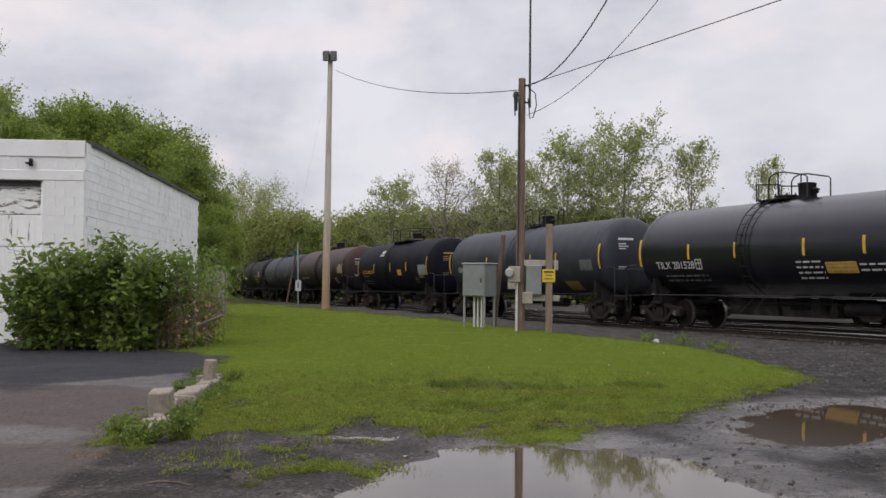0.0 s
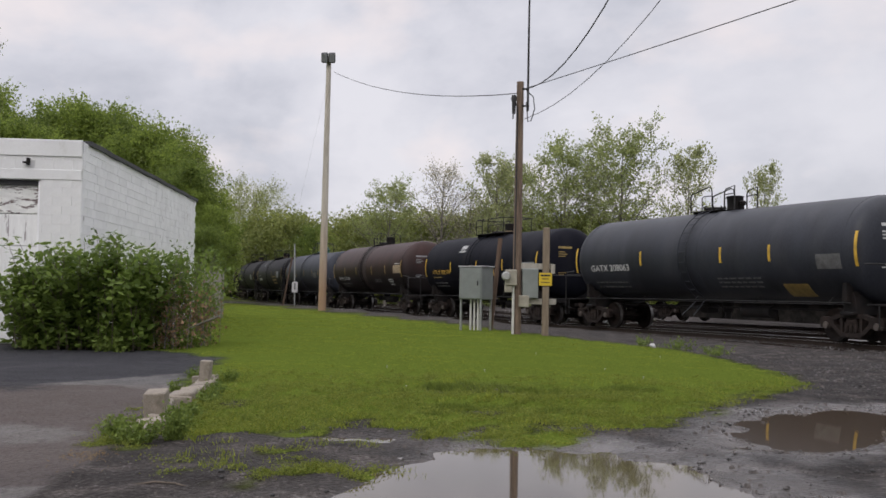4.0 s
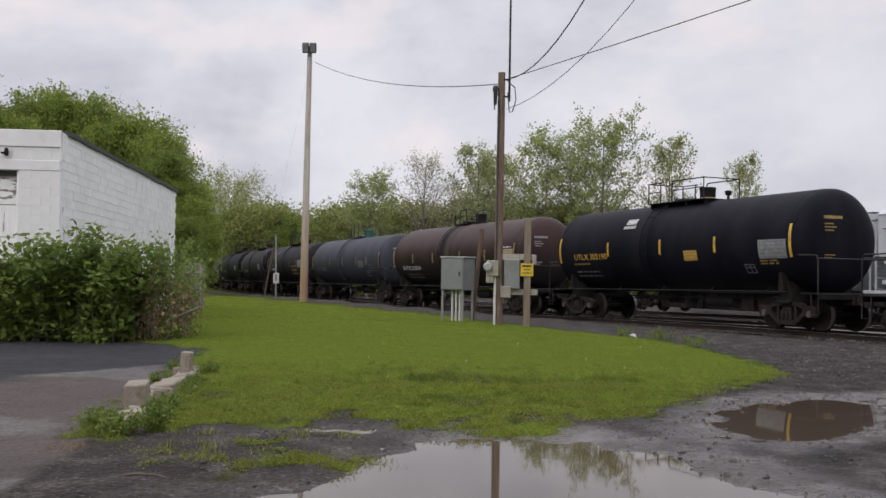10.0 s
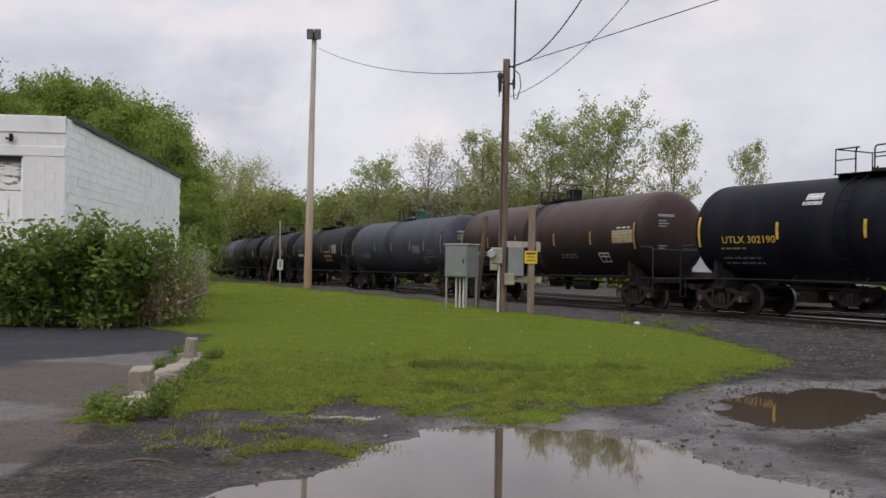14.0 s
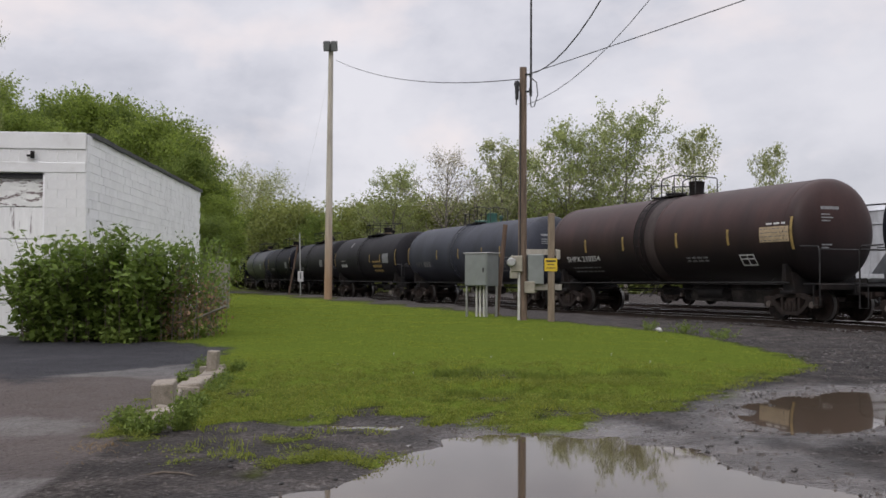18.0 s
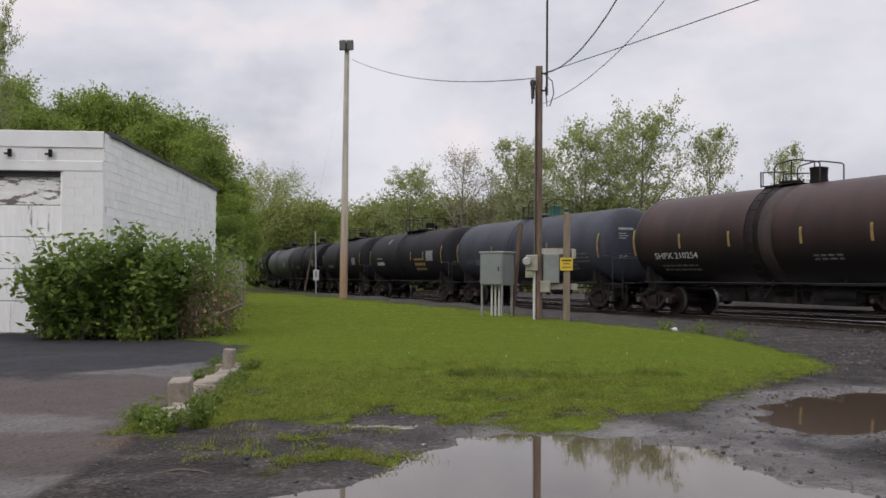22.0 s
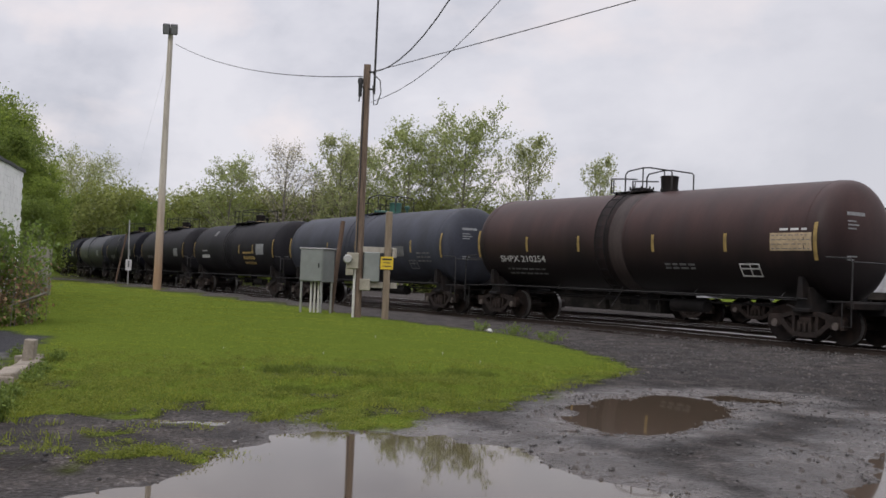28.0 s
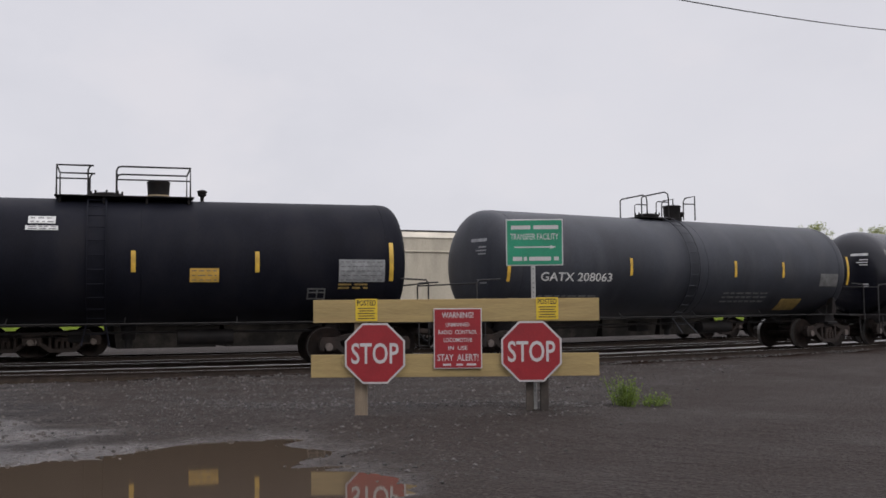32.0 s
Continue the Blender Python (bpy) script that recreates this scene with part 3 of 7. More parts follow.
def build_ground():
    def lines(lo, hi, step, far):
        core = list(np.arange(lo, hi + 1e-6, step))
        a, b, k = [], [], step
        x = lo
        while x > -far:
            k *= 1.22
            x -= k
            a.append(x)
        x, k = hi, step
        while x < far:
            k *= 1.22
            x += k
            b.append(x)
        return np.array(a[::-1] + core + b)

    xs, ys = lines(-8, 17, 0.1, 2500), lines(4.0, 24, 0.1, 2500)
    gx, gy = np.meshgrid(xs, ys)
    gz = ground_z(gx, gy)
    nx, ny = len(xs), len(ys)
    idx = np.arange(nx * ny).reshape(ny, nx)
    fs = np.stack([idx[:-1, :-1].ravel(), idx[:-1, 1:].ravel(), idx[1:, 1:].ravel(), idx[1:, :-1].ravel()], 1)
    me = fast_mesh("ground", np.stack([gx.ravel(), gy.ravel(), gz.ravel()], 1), fs, [], True)
    lawn = lawn_field(gx, gy)
    paved = field(PAVED, gx, gy) + 0.05 * wave_noise(gx, gy, 3, 9)
    far = np.clip((np.hypot(gx, gy) - 95) / 40, 0, 1) + np.clip((-gx - 13 - 0.1 * gy) / 6, 0, 1) * np.clip((gy - 30) / 8, 0, 1)
    r = np.clip(np.maximum(0.5 - lawn / 0.3, far), 0, 1)
    g = np.clip(0.5 - paved / 0.06, 0, 1)
    wet = np.clip((puddle_depth(gx, gy) + 0.75) / 0.75, 0, 1)
    wet = wet * (1 - 0.65 * np.clip((0.5 - gx) / 0.8, 0, 1) * np.clip((11.5 - gy) / 0.8, 0, 1))
    td = track_dist(gx, gy)
    streaks = np.minimum(np.minimum(field(APRON, gx, gy), field(LOWER, gx, gy) + 0.06), field(STREAK, gx, gy)) + 0.12 * wave_noise(gx, gy, 4.5, 61) + 0.07 * wave_noise(gx, gy, 13, 62)
    bed = np.clip((td + 3.2 + 0.5 * wave_noise(gx, gy, 1.5, 41)) / 0.8, 0, 1) * np.clip((38.0 - td) / 1.5, 0, 1)
    r = np.maximum(r, np.clip((td - 37.5) / 1.5, 0, 1))
    col = np.stack([r.ravel(), g.ravel(), wet.ravel(), bed.ravel()], 1).astype(np.float32)
    at = me.color_attributes.new("zone", "FLOAT_COLOR", "POINT")
    at.data.foreach_set("color", col.ravel())
    at = me.color_attributes.new("worn", "FLOAT_COLOR", "POINT")
    worn = np.clip(0.5 - streaks / 0.16, 0, 1)
    lane = td + 0.9 * wave_noise(gx, gy, 0.8, 43) + 0.4 * wave_noise(gx, gy, 3.0, 44)
    crushed = np.clip((lane + 8.2) / 1.6, 0, 1) * np.clip((0.0 - lane) / 1.0, 0, 1)
    crushed = np.maximum(crushed, 0.75 * np.clip((0.7 - gx) / 0.8, 0, 1) * np.clip((11.5 - gy) / 0.8, 0, 1))
    far_bed = np.clip((td - 0.9) / 0.5, 0, 1)
    road = 0.9 * np.clip((gx - 0.9 * gy - 0.6 + 1.0 * wave_noise(gx, gy, 1.1, 45)) / 2.2, 0, 1)
    road = np.maximum(road, 0.2 * np.clip((0.7 - gx + 0.4 * wave_noise(gx, gy, 2.1, 46)) / 0.8, 0, 1) * np.clip((11.5 - gy) / 0.8, 0, 1))
    road = np.maximum(road, np.clip(-field(LAWN, gx, gy) / 0.3 - 0.3, 0, 1))
    at.data.foreach_set("color", np.stack([worn.ravel(), crushed.ravel(), far_bed.ravel(), road.ravel()], 1).astype(np.float32).ravel())
    me.materials.append(ground_mat())
    ob = new("ground", me)
    tagged(ob, "wet gravel and mud yard with grass soil and an old asphalt drive", "ground", kind="structure")
    return ob


def ground_mat():
    m = bpy.data.materials.new("yard_ground")
    m.use_nodes = True
    n, l = m.node_tree.nodes, m.node_tree.links
    b = n["Principled BSDF"]
    at = n.new("ShaderNodeAttribute")
    at.attribute_name = "zone"
    sp = n.new("ShaderNodeSeparateColor")
    l.new(at.outputs["Color"], sp.inputs[0])
    tcn = n.new("ShaderNodeTexCoord")

    def noise_tex(scale, detail=6, rough=0.6):
        t = n.new("ShaderNodeTexNoise")
        t.inputs["Scale"].default_value, t.inputs["Detail"].default_value, t.inputs["Roughness"].default_value = scale, detail, rough
        l.new(tcn.outputs["Object"], t.inputs["Vector"])
        return t

    def ramp(src, stops):
        r = n.new("ShaderNodeValToRGB")
        while len(r.color_ramp.elements) < len(stops):
            r.color_ramp.elements.new(0.5)
        for e_, (p_, c_) in zip(r.color_ramp.elements, stops):
            e_.position, e_.color = p_, (*c_, 1)
        l.new(src, r.inputs[0])
        return r

    def mixc(fac, a, c):
        x = n.new("ShaderNodeMix")
        x.data_type = "RGBA"
        l.new(fac, x.inputs["Factor"])
        l.new(a, x.inputs[6])
        l.new(c, x.inputs[7])
        return x.outputs[2]

    big, mid, fine = noise_tex(0.45), noise_tex(2.2), noise_tex(24, 4, 0.7)
    vor = n.new("ShaderNodeTexVoronoi")
    vor.inputs["Scale"].default_value = 22
    l.new(tcn.outputs["Object"], vor.inputs["Vector"])
    gravel_a = ramp(fine.outputs["Fac"], [(0.3, (0.018, 0.0143, 0.0124)), (0.5, (0.048, 0.0415, 0.038)), (0.62, (0.09, 0.081, 0.076)), (0.74, (0.19, 0.177, 0.17))])
    gravel_b = ramp(fine.outputs["Fac"], [(0.3, (0.014, 0.012, 0.0115)), (0.56, (0.034, 0.0295, 0.028)), (0.72, (0.075, 0.068, 0.065))])
    broad = noise_tex(0.55, 9, 0.68)
    sel = ramp(broad.outputs["Fac"], [(0.44, (0, 0, 0)), (0.58, (1, 1, 1))])
    wa = n.new("ShaderNodeAttribute")
    wa.attribute_name = "worn"
    ws_ = n.new("ShaderNodeSeparateColor")
    l.new(wa.outputs["Color"], ws_.inputs[0])
    lay = n.new("ShaderNodeMath")
    lay.operation = "MULTIPLY_ADD"
    lay.inputs[1].default_value = 0.62
    l.new(ws_.outputs[1], lay.inputs[0])
    half_sel = n.new("ShaderNodeMath")
    half_sel.operation = "MULTIPLY_ADD"
    half_sel.inputs[1].default_value, half_sel.inputs[2].default_value = 0.75, -0.22
    l.new(sel.outputs[0], half_sel.inputs[0])
    l.new(half_sel.outputs[0], lay.inputs[2])
    lay.use_clamp = True
    gravel = mixc(lay.outputs[0], gravel_b.outputs[0], gravel_a.outputs[0])
    tone = ramp(mid.outputs["Fac"], [(0.32, (0.45, 0.44, 0.43)), (0.5, (0.95, 0.95, 0.95)), (0.66, (1.85, 1.84, 1.83))])
    tm = n.new("ShaderNodeMix")
    tm.data_type, tm.blend_type = "RGBA", "MULTIPLY"
    tm.inputs["Factor"].default_value = 1.0
    l.new(gravel, tm.inputs[6])
    l.new(tone.outputs[0], tm.inputs[7])
    vf = n.new("ShaderNodeTexVoronoi")
    vf.inputs["Scale"].default_value = 13
    l.new(tcn.outputs["Object"], vf.inputs["Vector"])
    dot = ramp(vf.outputs["Distance"], [(0.12, (1, 1, 1)), (0.24, (0, 0, 0))])
    vs_ = n.new("ShaderNodeSeparateColor")
    l.new(vf.outputs["Color"], vs_.inputs[0])
    pick = ramp(vs_.outputs[0], [(0.5, (0, 0, 0)), (0.66, (0.8, 0.8, 0.8))])
    fl = n.new("ShaderNodeMath")
    fl.operation = "MULTIPLY"
    l.new(dot.outputs[0], fl.inputs[0])
    l.new(pick.outputs[0], fl.inputs[1])
    pebble = ramp(vs_.outputs[1], [(0.2, (0.05, 0.044, 0.04)), (0.9, (0.19, 0.175, 0.165))])
    gravel = mixc(fl.outputs[0], tm.outputs[2], pebble.outputs[0])
    earth = ramp(fine.outputs["Fac"], [(0.3, (0.015, 0.0113, 0.0095)), (0.55, (0.037, 0.0288, 0.0245)), (0.74, (0.092, 0.078, 0.069))])
    mud = ramp(mid.outputs["Fac"], [(0.3, (0.042, 0.0345, 0.0305)), (0.7, (0.092, 0.0785, 0.0715))])
    wsel = ramp(sp.outputs[2], [(0.25, (0, 0, 0)), (0.9, (1, 1, 1))])
    gravel = mixc(wsel.outputs[0], gravel, mud.outputs[0])
    gravel = mixc(wa.outputs["Alpha"], gravel, earth.outputs[0])
    soil = ramp(fine.outputs["Fac"], [(0.3, (0.064, 0.085, 0.014)), (0.7, (0.138, 0.185, 0.03))])
    asphalt = ramp(fine.outputs["Fac"], [(0.3, (0.026, 0.026, 0.031)), (0.72, (0.05, 0.049, 0.053))])
    brown = ramp(fine.outputs["Fac"], [(0.3, (0.066, 0.054, 0.049)), (0.72, (0.128, 0.108, 0.098))])
    pale = ramp(fine.outputs["Fac"], [(0.3, (0.125, 0.117, 0.112)), (0.72, (0.215, 0.203, 0.195))])
    pos = n.new("ShaderNodeSeparateXYZ")
    l.new(tcn.outputs["Object"], pos.inputs[0])
    # drive: new black strip by the building, brown worn asphalt, pale concrete apron
    wob = n.new("ShaderNodeMath")
    wob.operation = "MULTIPLY_ADD"
    wob.inputs[1].default_value = 6.5
    dn = noise_tex(0.3, 6, 0.6)
    l.new(dn.outputs["Fac"], wob.inputs[0])
    l.new(pos.outputs["Y"], wob.inputs[2])
    yr = n.new("ShaderNodeMapRange")
    yr.inputs[1].default_value, yr.inputs[2].default_value = 0.0, 30.0
    l.new(wob.outputs[0], yr.inputs[0])
    near_pale = n.new("ShaderNodeMath")
    near_pale.operation = "MULTIPLY"
    wn_ = ramp(mid.outputs["Fac"], [(0.35, (0.4, 0.4, 0.4)), (0.65, (0.9, 0.9, 0.9))])
    l.new(ws_.outputs[0], near_pale.inputs[0])
    l.new(wn_.outputs[0], near_pale.inputs[1])
    strip = ramp(yr.outputs[0], [(0.555, (0, 0, 0)), (0.575, (1, 1, 1))])
    drive = mixc(strip.outputs[0], brown.outputs[0], asphalt.outputs[0])
    near_dark = ramp(yr.outputs[0], [(0.34, (0.3, 0.3, 0.3)), (0.40, (0, 0, 0))])
    drive = mixc(near_dark.outputs[0], drive, asphalt.outputs[0])
    drive = mixc(near_pale.outputs[0], drive, pale.outputs[0])
    col = mixc(sp.outputs[1], gravel, drive)
    bedc = ramp(fine.outputs["Fac"], [(0.3, (0.0105, 0.0072, 0.0058)), (0.55, (0.026, 0.0178, 0.0142)), (0.75, (0.07, 0.055, 0.046))])
    bed2 = ramp(fine.outputs["Fac"], [(0.3, (0.04, 0.035, 0.033)), (0.55, (0.08, 0.073, 0.069)), (0.75, (0.16, 0.15, 0.144))])
    col = mixc(at.outputs["Alpha"], col, mixc(ws_.outputs[2], bedc.outputs[0], bed2.outputs[0]))
    col = mixc(sp.outputs[0], col, soil.outputs[0])
    l.new(col, b.inputs["Base Color"])
    rr = n.new("ShaderNodeMapRange")
    rr.inputs[3].default_value, rr.inputs[4].default_value = 0.88, 0.3
    sg = n.new("ShaderNodeMapRange")
    sg.inputs[3].default_value, sg.inputs[4].default_value = 0.14, 0.72
    lose = n.new("ShaderNodeMath")
    lose.operation, lose.use_clamp = "MULTIPLY_ADD", True
    lose.inputs[1].default_value = -0.75
    l.new(wa.outputs["Alpha"], lose.inputs[0])
    l.new(sp.outputs[2], lose.inputs[2])
    film_n = noise_tex(1.5, 8, 0.65)
    film_r = ramp(film_n.outputs["Fac"], [(0.46, (0, 0, 0)), (0.56, (1, 1, 1))])
    film_w = ramp(lose.outputs[0], [(0.12, (0, 0, 0)), (0.5, (0.85, 0.85, 0.85))])
    film = n.new("ShaderNodeMath")
    film.operation = "MULTIPLY"
    l.new(film_r.outputs[0], film.inputs[0])
    l.new(film_w.outputs[0], film.inputs[1])
    l.new(lose.outputs[0], sg.inputs[0])
    sl = n.new("ShaderNodeMath")
    sl.operation, sl.use_clamp = "SUBTRACT", True
    l.new(sg.outputs[0], sl.inputs[0])
    l.new(sp.outputs[0], sl.inputs[1])
    sb = n.new("ShaderNodeMath")
    sb.operation, sb.use_clamp = "MULTIPLY_ADD", True
    sb.inputs[1].default_value = -0.14
    l.new(at.outputs["Alpha"], sb.inputs[0])
    l.new(sl.outputs[0], sb.inputs[2])
    l.new(sb.outputs[0], b.inputs["Specular IOR Level"])
    l.new(lose.outputs[0], rr.inputs[0])
    rm = n.new("ShaderNodeMapRange")
    rm.inputs[1].default_value, rm.inputs[2].default_value = 0.3, 0.7
    rm.inputs[3].default_value, rm.inputs[4].default_value = -0.26, 0.1
    l.new(broad.outputs["Fac"], rm.inputs[0])
    ra = n.new("ShaderNodeMath")
    ra.operation = "ADD"
    l.new(rr.outputs[0], ra.inputs[0])
    l.new(rm.outputs[0], ra.inputs[1])
    slick = n.new("ShaderNodeMath")
    slick.operation = "MULTIPLY_ADD"
    slick.inputs[1].default_value = -0.3
    l.new(film.outputs[0], slick.inputs[0])
    l.new(ra.outputs[0], slick.inputs[2])
    floor_r = n.new("ShaderNodeMath")
    floor_r.operation = "MAXIMUM"
    floor_r.inputs[1].default_value = 0.14
    l.new(slick.outputs[0], floor_r.inputs[0])
    dry = n.new("ShaderNodeMath")
    dry.operation = "MAXIMUM"
    l.new(floor_r.outputs[0], dry.inputs[0])
    l.new(sp.outputs[0], dry.inputs[1])
    l.new(dry.outputs[0], b.inputs["Roughness"])
    bp = n.new("ShaderNodeBump")
    bp.inputs["Distance"].default_value = 0.045
    flat = n.new("ShaderNodeMath")
    flat.operation = "MULTIPLY_ADD"
    flat.inputs[1].default_value, flat.inputs[2].default_value = -0.65, 0.95
    l.new(film.outputs[0], flat.inputs[0])
    l.new(flat.outputs[0], bp.inputs["Strength"])
    hs = n.new("ShaderNodeMath")
    hs.operation = "ADD"
    l.new(fine.outputs["Fac"], hs.inputs[0])
    l.new(vor.outputs["Distance"], hs.inputs[1])
    l.new(hs.outputs[0], bp.inputs["Height"])
    l.new(bp.outputs[0], b.inputs["Normal"])
    return m


def water_mat():
    m = bpy.data.materials.new("puddle_water")
    m.use_nodes = True
    n, l = m.node_tree.nodes, m.node_tree.links
    b = n["Principled BSDF"]
    b.inputs["Base Color"].default_value = (0.062, 0.046, 0.032, 1)
    b.inputs["Roughness"].default_value = 0.03
    b.inputs["IOR"].default_value = 1.33
    t = n.new("ShaderNodeTexNoise")
    t.inputs["Scale"].default_value = 2.5
    bp = n.new("ShaderNodeBump")
    bp.inputs["Strength"].default_value, bp.inputs["Distance"].default_value = 0.012, 0.02
    l.new(t.outputs["Fac"], bp.inputs["Height"])
    l.new(bp.outputs[0], b.inputs["Normal"])
    MATS["puddle_water"] = m


water_mat()
ground = build_ground()
for ig, grp in enumerate(PUDDLES):
    wz = WATER - 0.003 * ig
    xs_ = [c[0] + k * (max(c[2], c[3]) + 0.35) for c in grp for k in (-1, 1)]
    ys_ = [c[1] + k * (max(c[2], c[3]) + 0.35) for c in grp for k in (-1, 1)]
    x0, x1, y0, y1 = min(xs_), max(xs_), min(ys_), max(ys_)
    sh = Shape()
    sh.add([(x0, y0, wz), (x1, y0, wz), (x1, y1, wz), (x0, y1, wz)], [(0, 1, 2, 3)])
    tagged(new("puddle", sh.mesh("puddle", "puddle_water")), "still brown rain puddle lying in the gravel yard", "puddle", kind="structure")

# ---- railway tracks ----


def sleeper_mesh():
    return Shape().box((0, 0, -0.09), (0.23, 2.6, 0.17), ch=0.015).mesh("sleeper", "sleeper_wood")


def build_track(off, s0, s1, tie0, tie1, label):
    t = thing("railway_track", label, "railway track", group="yard tracks", kind="structure")
    for side in (-0.75, 0.75):
        sh = Shape()
        prof = [(-0.07, -0.16), (0.07, -0.16), (0.07, -0.145), (0.012, -0.125), (0.012, -0.04), (0.036, -0.03), (0.036, -0.002), (0.030, 0.0), (-0.030, 0.0), (-0.036, -0.002), (-0.036, -0.03), (-0.012, -0.04), (-0.012, -0.125), (-0.07, -0.145)]
        ss = np.arange(s0, s1 + 0.01, 2.0)
        vs, fs, mi = [], [], []
        n = len(prof)
        for s in ss:
            x, y, h = track_at(s, off)
            nx, ny = math.cos(h), math.sin(h)
            vs += [(x + nx * (side + a), y + ny * (side + a), track_z(s) + b) for a, b in prof]
        for i in range(len(ss) - 1):
            for j in range(n):
                fs.append((i * n + j, i * n + (j + 1) % n, (i + 1) * n + (j + 1) % n, (i + 1) * n + j))
                mi.append(1 if j == 7 else 0)
        sh.add(vs, fs)
        sh.mi = mi
        part("rail", sh.mesh("rail", ["rail_steel", "rail_top"]), t)
    s = tie0
    me = shared("sleeper", sleeper_mesh)
    while s < tie1:
        x, y, h = track_at(s, off)
        part("sleeper", me, t, at=pose(x, y, track_z(s) - 0.15, 0, 0, math.degrees(h) - 90))
        s += 0.56


build_track(0.0, -185, 105, -32, 62, "main siding track with wet dark sleepers")
build_track(4.4, -185, 105, -22, 52, "second yard track beyond the tank train")
build_track(9.0, -185, 105, 0, 0, "third yard track with shining rail heads")


# ---- rolling stock ----
def wheel_mesh():
    sh = Shape()
    for sd in (-1, 1):
        y = sd * 0.72
        prof = [(0, 0.09), (0.02, 0.16), (0.03, 0.34), (-0.01, 0.40), (-0.02, 0.455), (0.03, 0.457), (0.10, 0.460), (0.115, 0.485), (0.14, 0.485), (0.15, 0.42), (0.12, 0.36), (0.10, 0.16), (0.13, 0.10)]
        sh.lathe([(y - sd * a, r) for a, r in prof], "y", seg=28)
        k = len(prof)
        for i in range(len(sh.mi) - (k - 1) * 28 - 2, len(sh.mi)):
            band = (i - (len(sh.mi) - (k - 1) * 28 - 2)) // 28
            if band in (4, 5):
                sh.mi[i] = 1
    sh.cyl((0, -1.05, 0), (0, 1.05, 0), 0.085, seg=10)
    for sd in (-1, 1):
        for i in range(3):
            a = 2.1 * i
            sh.cyl((0.045 * math.cos(a), sd * 1.04, 0.045 * math.sin(a)), (0.045 * math.cos(a), sd * 1.075, 0.045 * math.sin(a)), 0.018, seg=6)
    return sh.mesh("wheelset", ["wheel_steel", "tread_steel"], 40)


def side_frame_mesh():
    sh = Shape()
    outer = [(-1.12, 0.12), (-1.05, 0.20), (-0.72, 0.20), (-0.40, 0.30), (0.40, 0.30), (0.72, 0.20), (1.05, 0.20), (1.12, 0.12), (1.10, -0.08), (0.98, -0.10), (0.76, -0.06), (0.36, -0.30), (-0.36, -0.30), (-0.76, -0.06), (-0.98, -0.10), (-1.10, -0.08)]
    # top member, two diagonal members, bottom chord, bearing jaws
    sh.prism([(-1.12, 0.12), (-1.06, 0.21), (-0.72, 0.21), (-0.40, 0.30), (0.40, 0.30), (0.72, 0.21), (1.06, 0.21), (1.12, 0.12), (0.70, 0.10), (0.40, 0.19), (-0.40, 0.19), (-0.70, 0.10)], -0.09, 0.09)
    for k in (-1, 1):
        sh.prism([(k * 0.62, 0.12), (k * 0.74, 0.12), (k * 0.78, 0.02), (k * 0.42, -0.28), (k * 0.30, -0.22), (k * 0.60, 0.02)], -0.085, 0.085)
        sh.prism([(k * 1.12, 0.12), (k * 1.10, -0.09), (k * 1.0, -0.11), (k * 0.99, 0.0), (k * 0.79, 0.0), (k * 0.78, -0.11), (k * 0.70, -0.06), (k * 0.68, 0.11)], -0.08, 0.08)
        sh.prism([(k * 0.30, 0.2), (k * 0.38, 0.2), (k * 0.38, -0.26), (k * 0.30, -0.26)], -0.08, 0.08)
    sh.prism([(-0.44, -0.20), (0.44, -0.20), (0.36, -0.32), (-0.36, -0.32)], -0.1, 0.1)
    return sh.mesh("side_frame", "truck_iron", 30)


def spring_mesh():
    sh = Shape()
    sh.lathe([(-0.2 + 0.04 * q, 0.062 if q % 2 else 0.05) for q in range(8)], "z", (0, 0, 0), 8)
    return sh.mesh("spring", "truck_iron", 60)


def bolster_mesh():
    sh = Shape()
    sh.box((0, 0, 0.08), (0.36, 2.2, 0.2), ch=0.03)
    sh.box((0, 0, 0.24), (0.5, 0.5, 0.14), ch=0.03)
    for k in (-1, 1):
        sh.box((k * 0.42, 0, -0.16), (0.1, 1.7, 0.14), ch=0.02)
        for j in (-1, 1):
            sh.box((k * 0.40, j * 0.74, -0.05), (0.07, 0.12, 0.36), ch=0.02)
    return sh.mesh("truck_bolster", "truck_iron")


def bearing_mesh():
    sh = Shape().lathe([(-0.05, 0.095), (0.03, 0.095), (0.045, 0.08), (0.045, 0.05), (0.055, 0.045), (0.055, 0.01)], "z", (0, 0, 0), 14)
    for i in range(3):
        a = 2.1 * i
        sh.cyl((0.062 * math.cos(a), 0.062 * math.sin(a), 0.03), (0.062 * math.cos(a), 0.062 * math.sin(a), 0.065), 0.014, seg=6)
    return sh.mesh("bearing_cap", "bearing_steel", 40)


WHEELSETS = []


def bogie(car, x):
    """Two wheelsets, two side frames, springs and a bolster. z = 0 at the rail head."""
    b = part("truck", shared("bolster", bolster_mesh), car, "rusty iron truck", at=pose(x, 0, 0.50))
    for y in (-1.0, 1.0):
        f = part("side_frame", shared("side_frame", side_frame_mesh), b, at=pose(0, y, 0.0))
        for i in range(6):
            part("spring", shared("spring", spring_mesh), b, at=pose((i % 3 - 1) * 0.16, y + (0.07 if i > 2 else -0.07), 0.0))
    for k in (-0.89, 0.89):
        w = part("wheelset", shared("wheelset", wheel_mesh), car, "worn steel wheelset", at=pose(x + k, 0, 0.485))
        for y in (-1, 1):
            part("bearing_cap", shared("bearing_cap", bearing_mesh), w, at=pose(0, y * 1.07, 0, 90 * y))
        WHEELSETS.append((w, x + k))
    return b


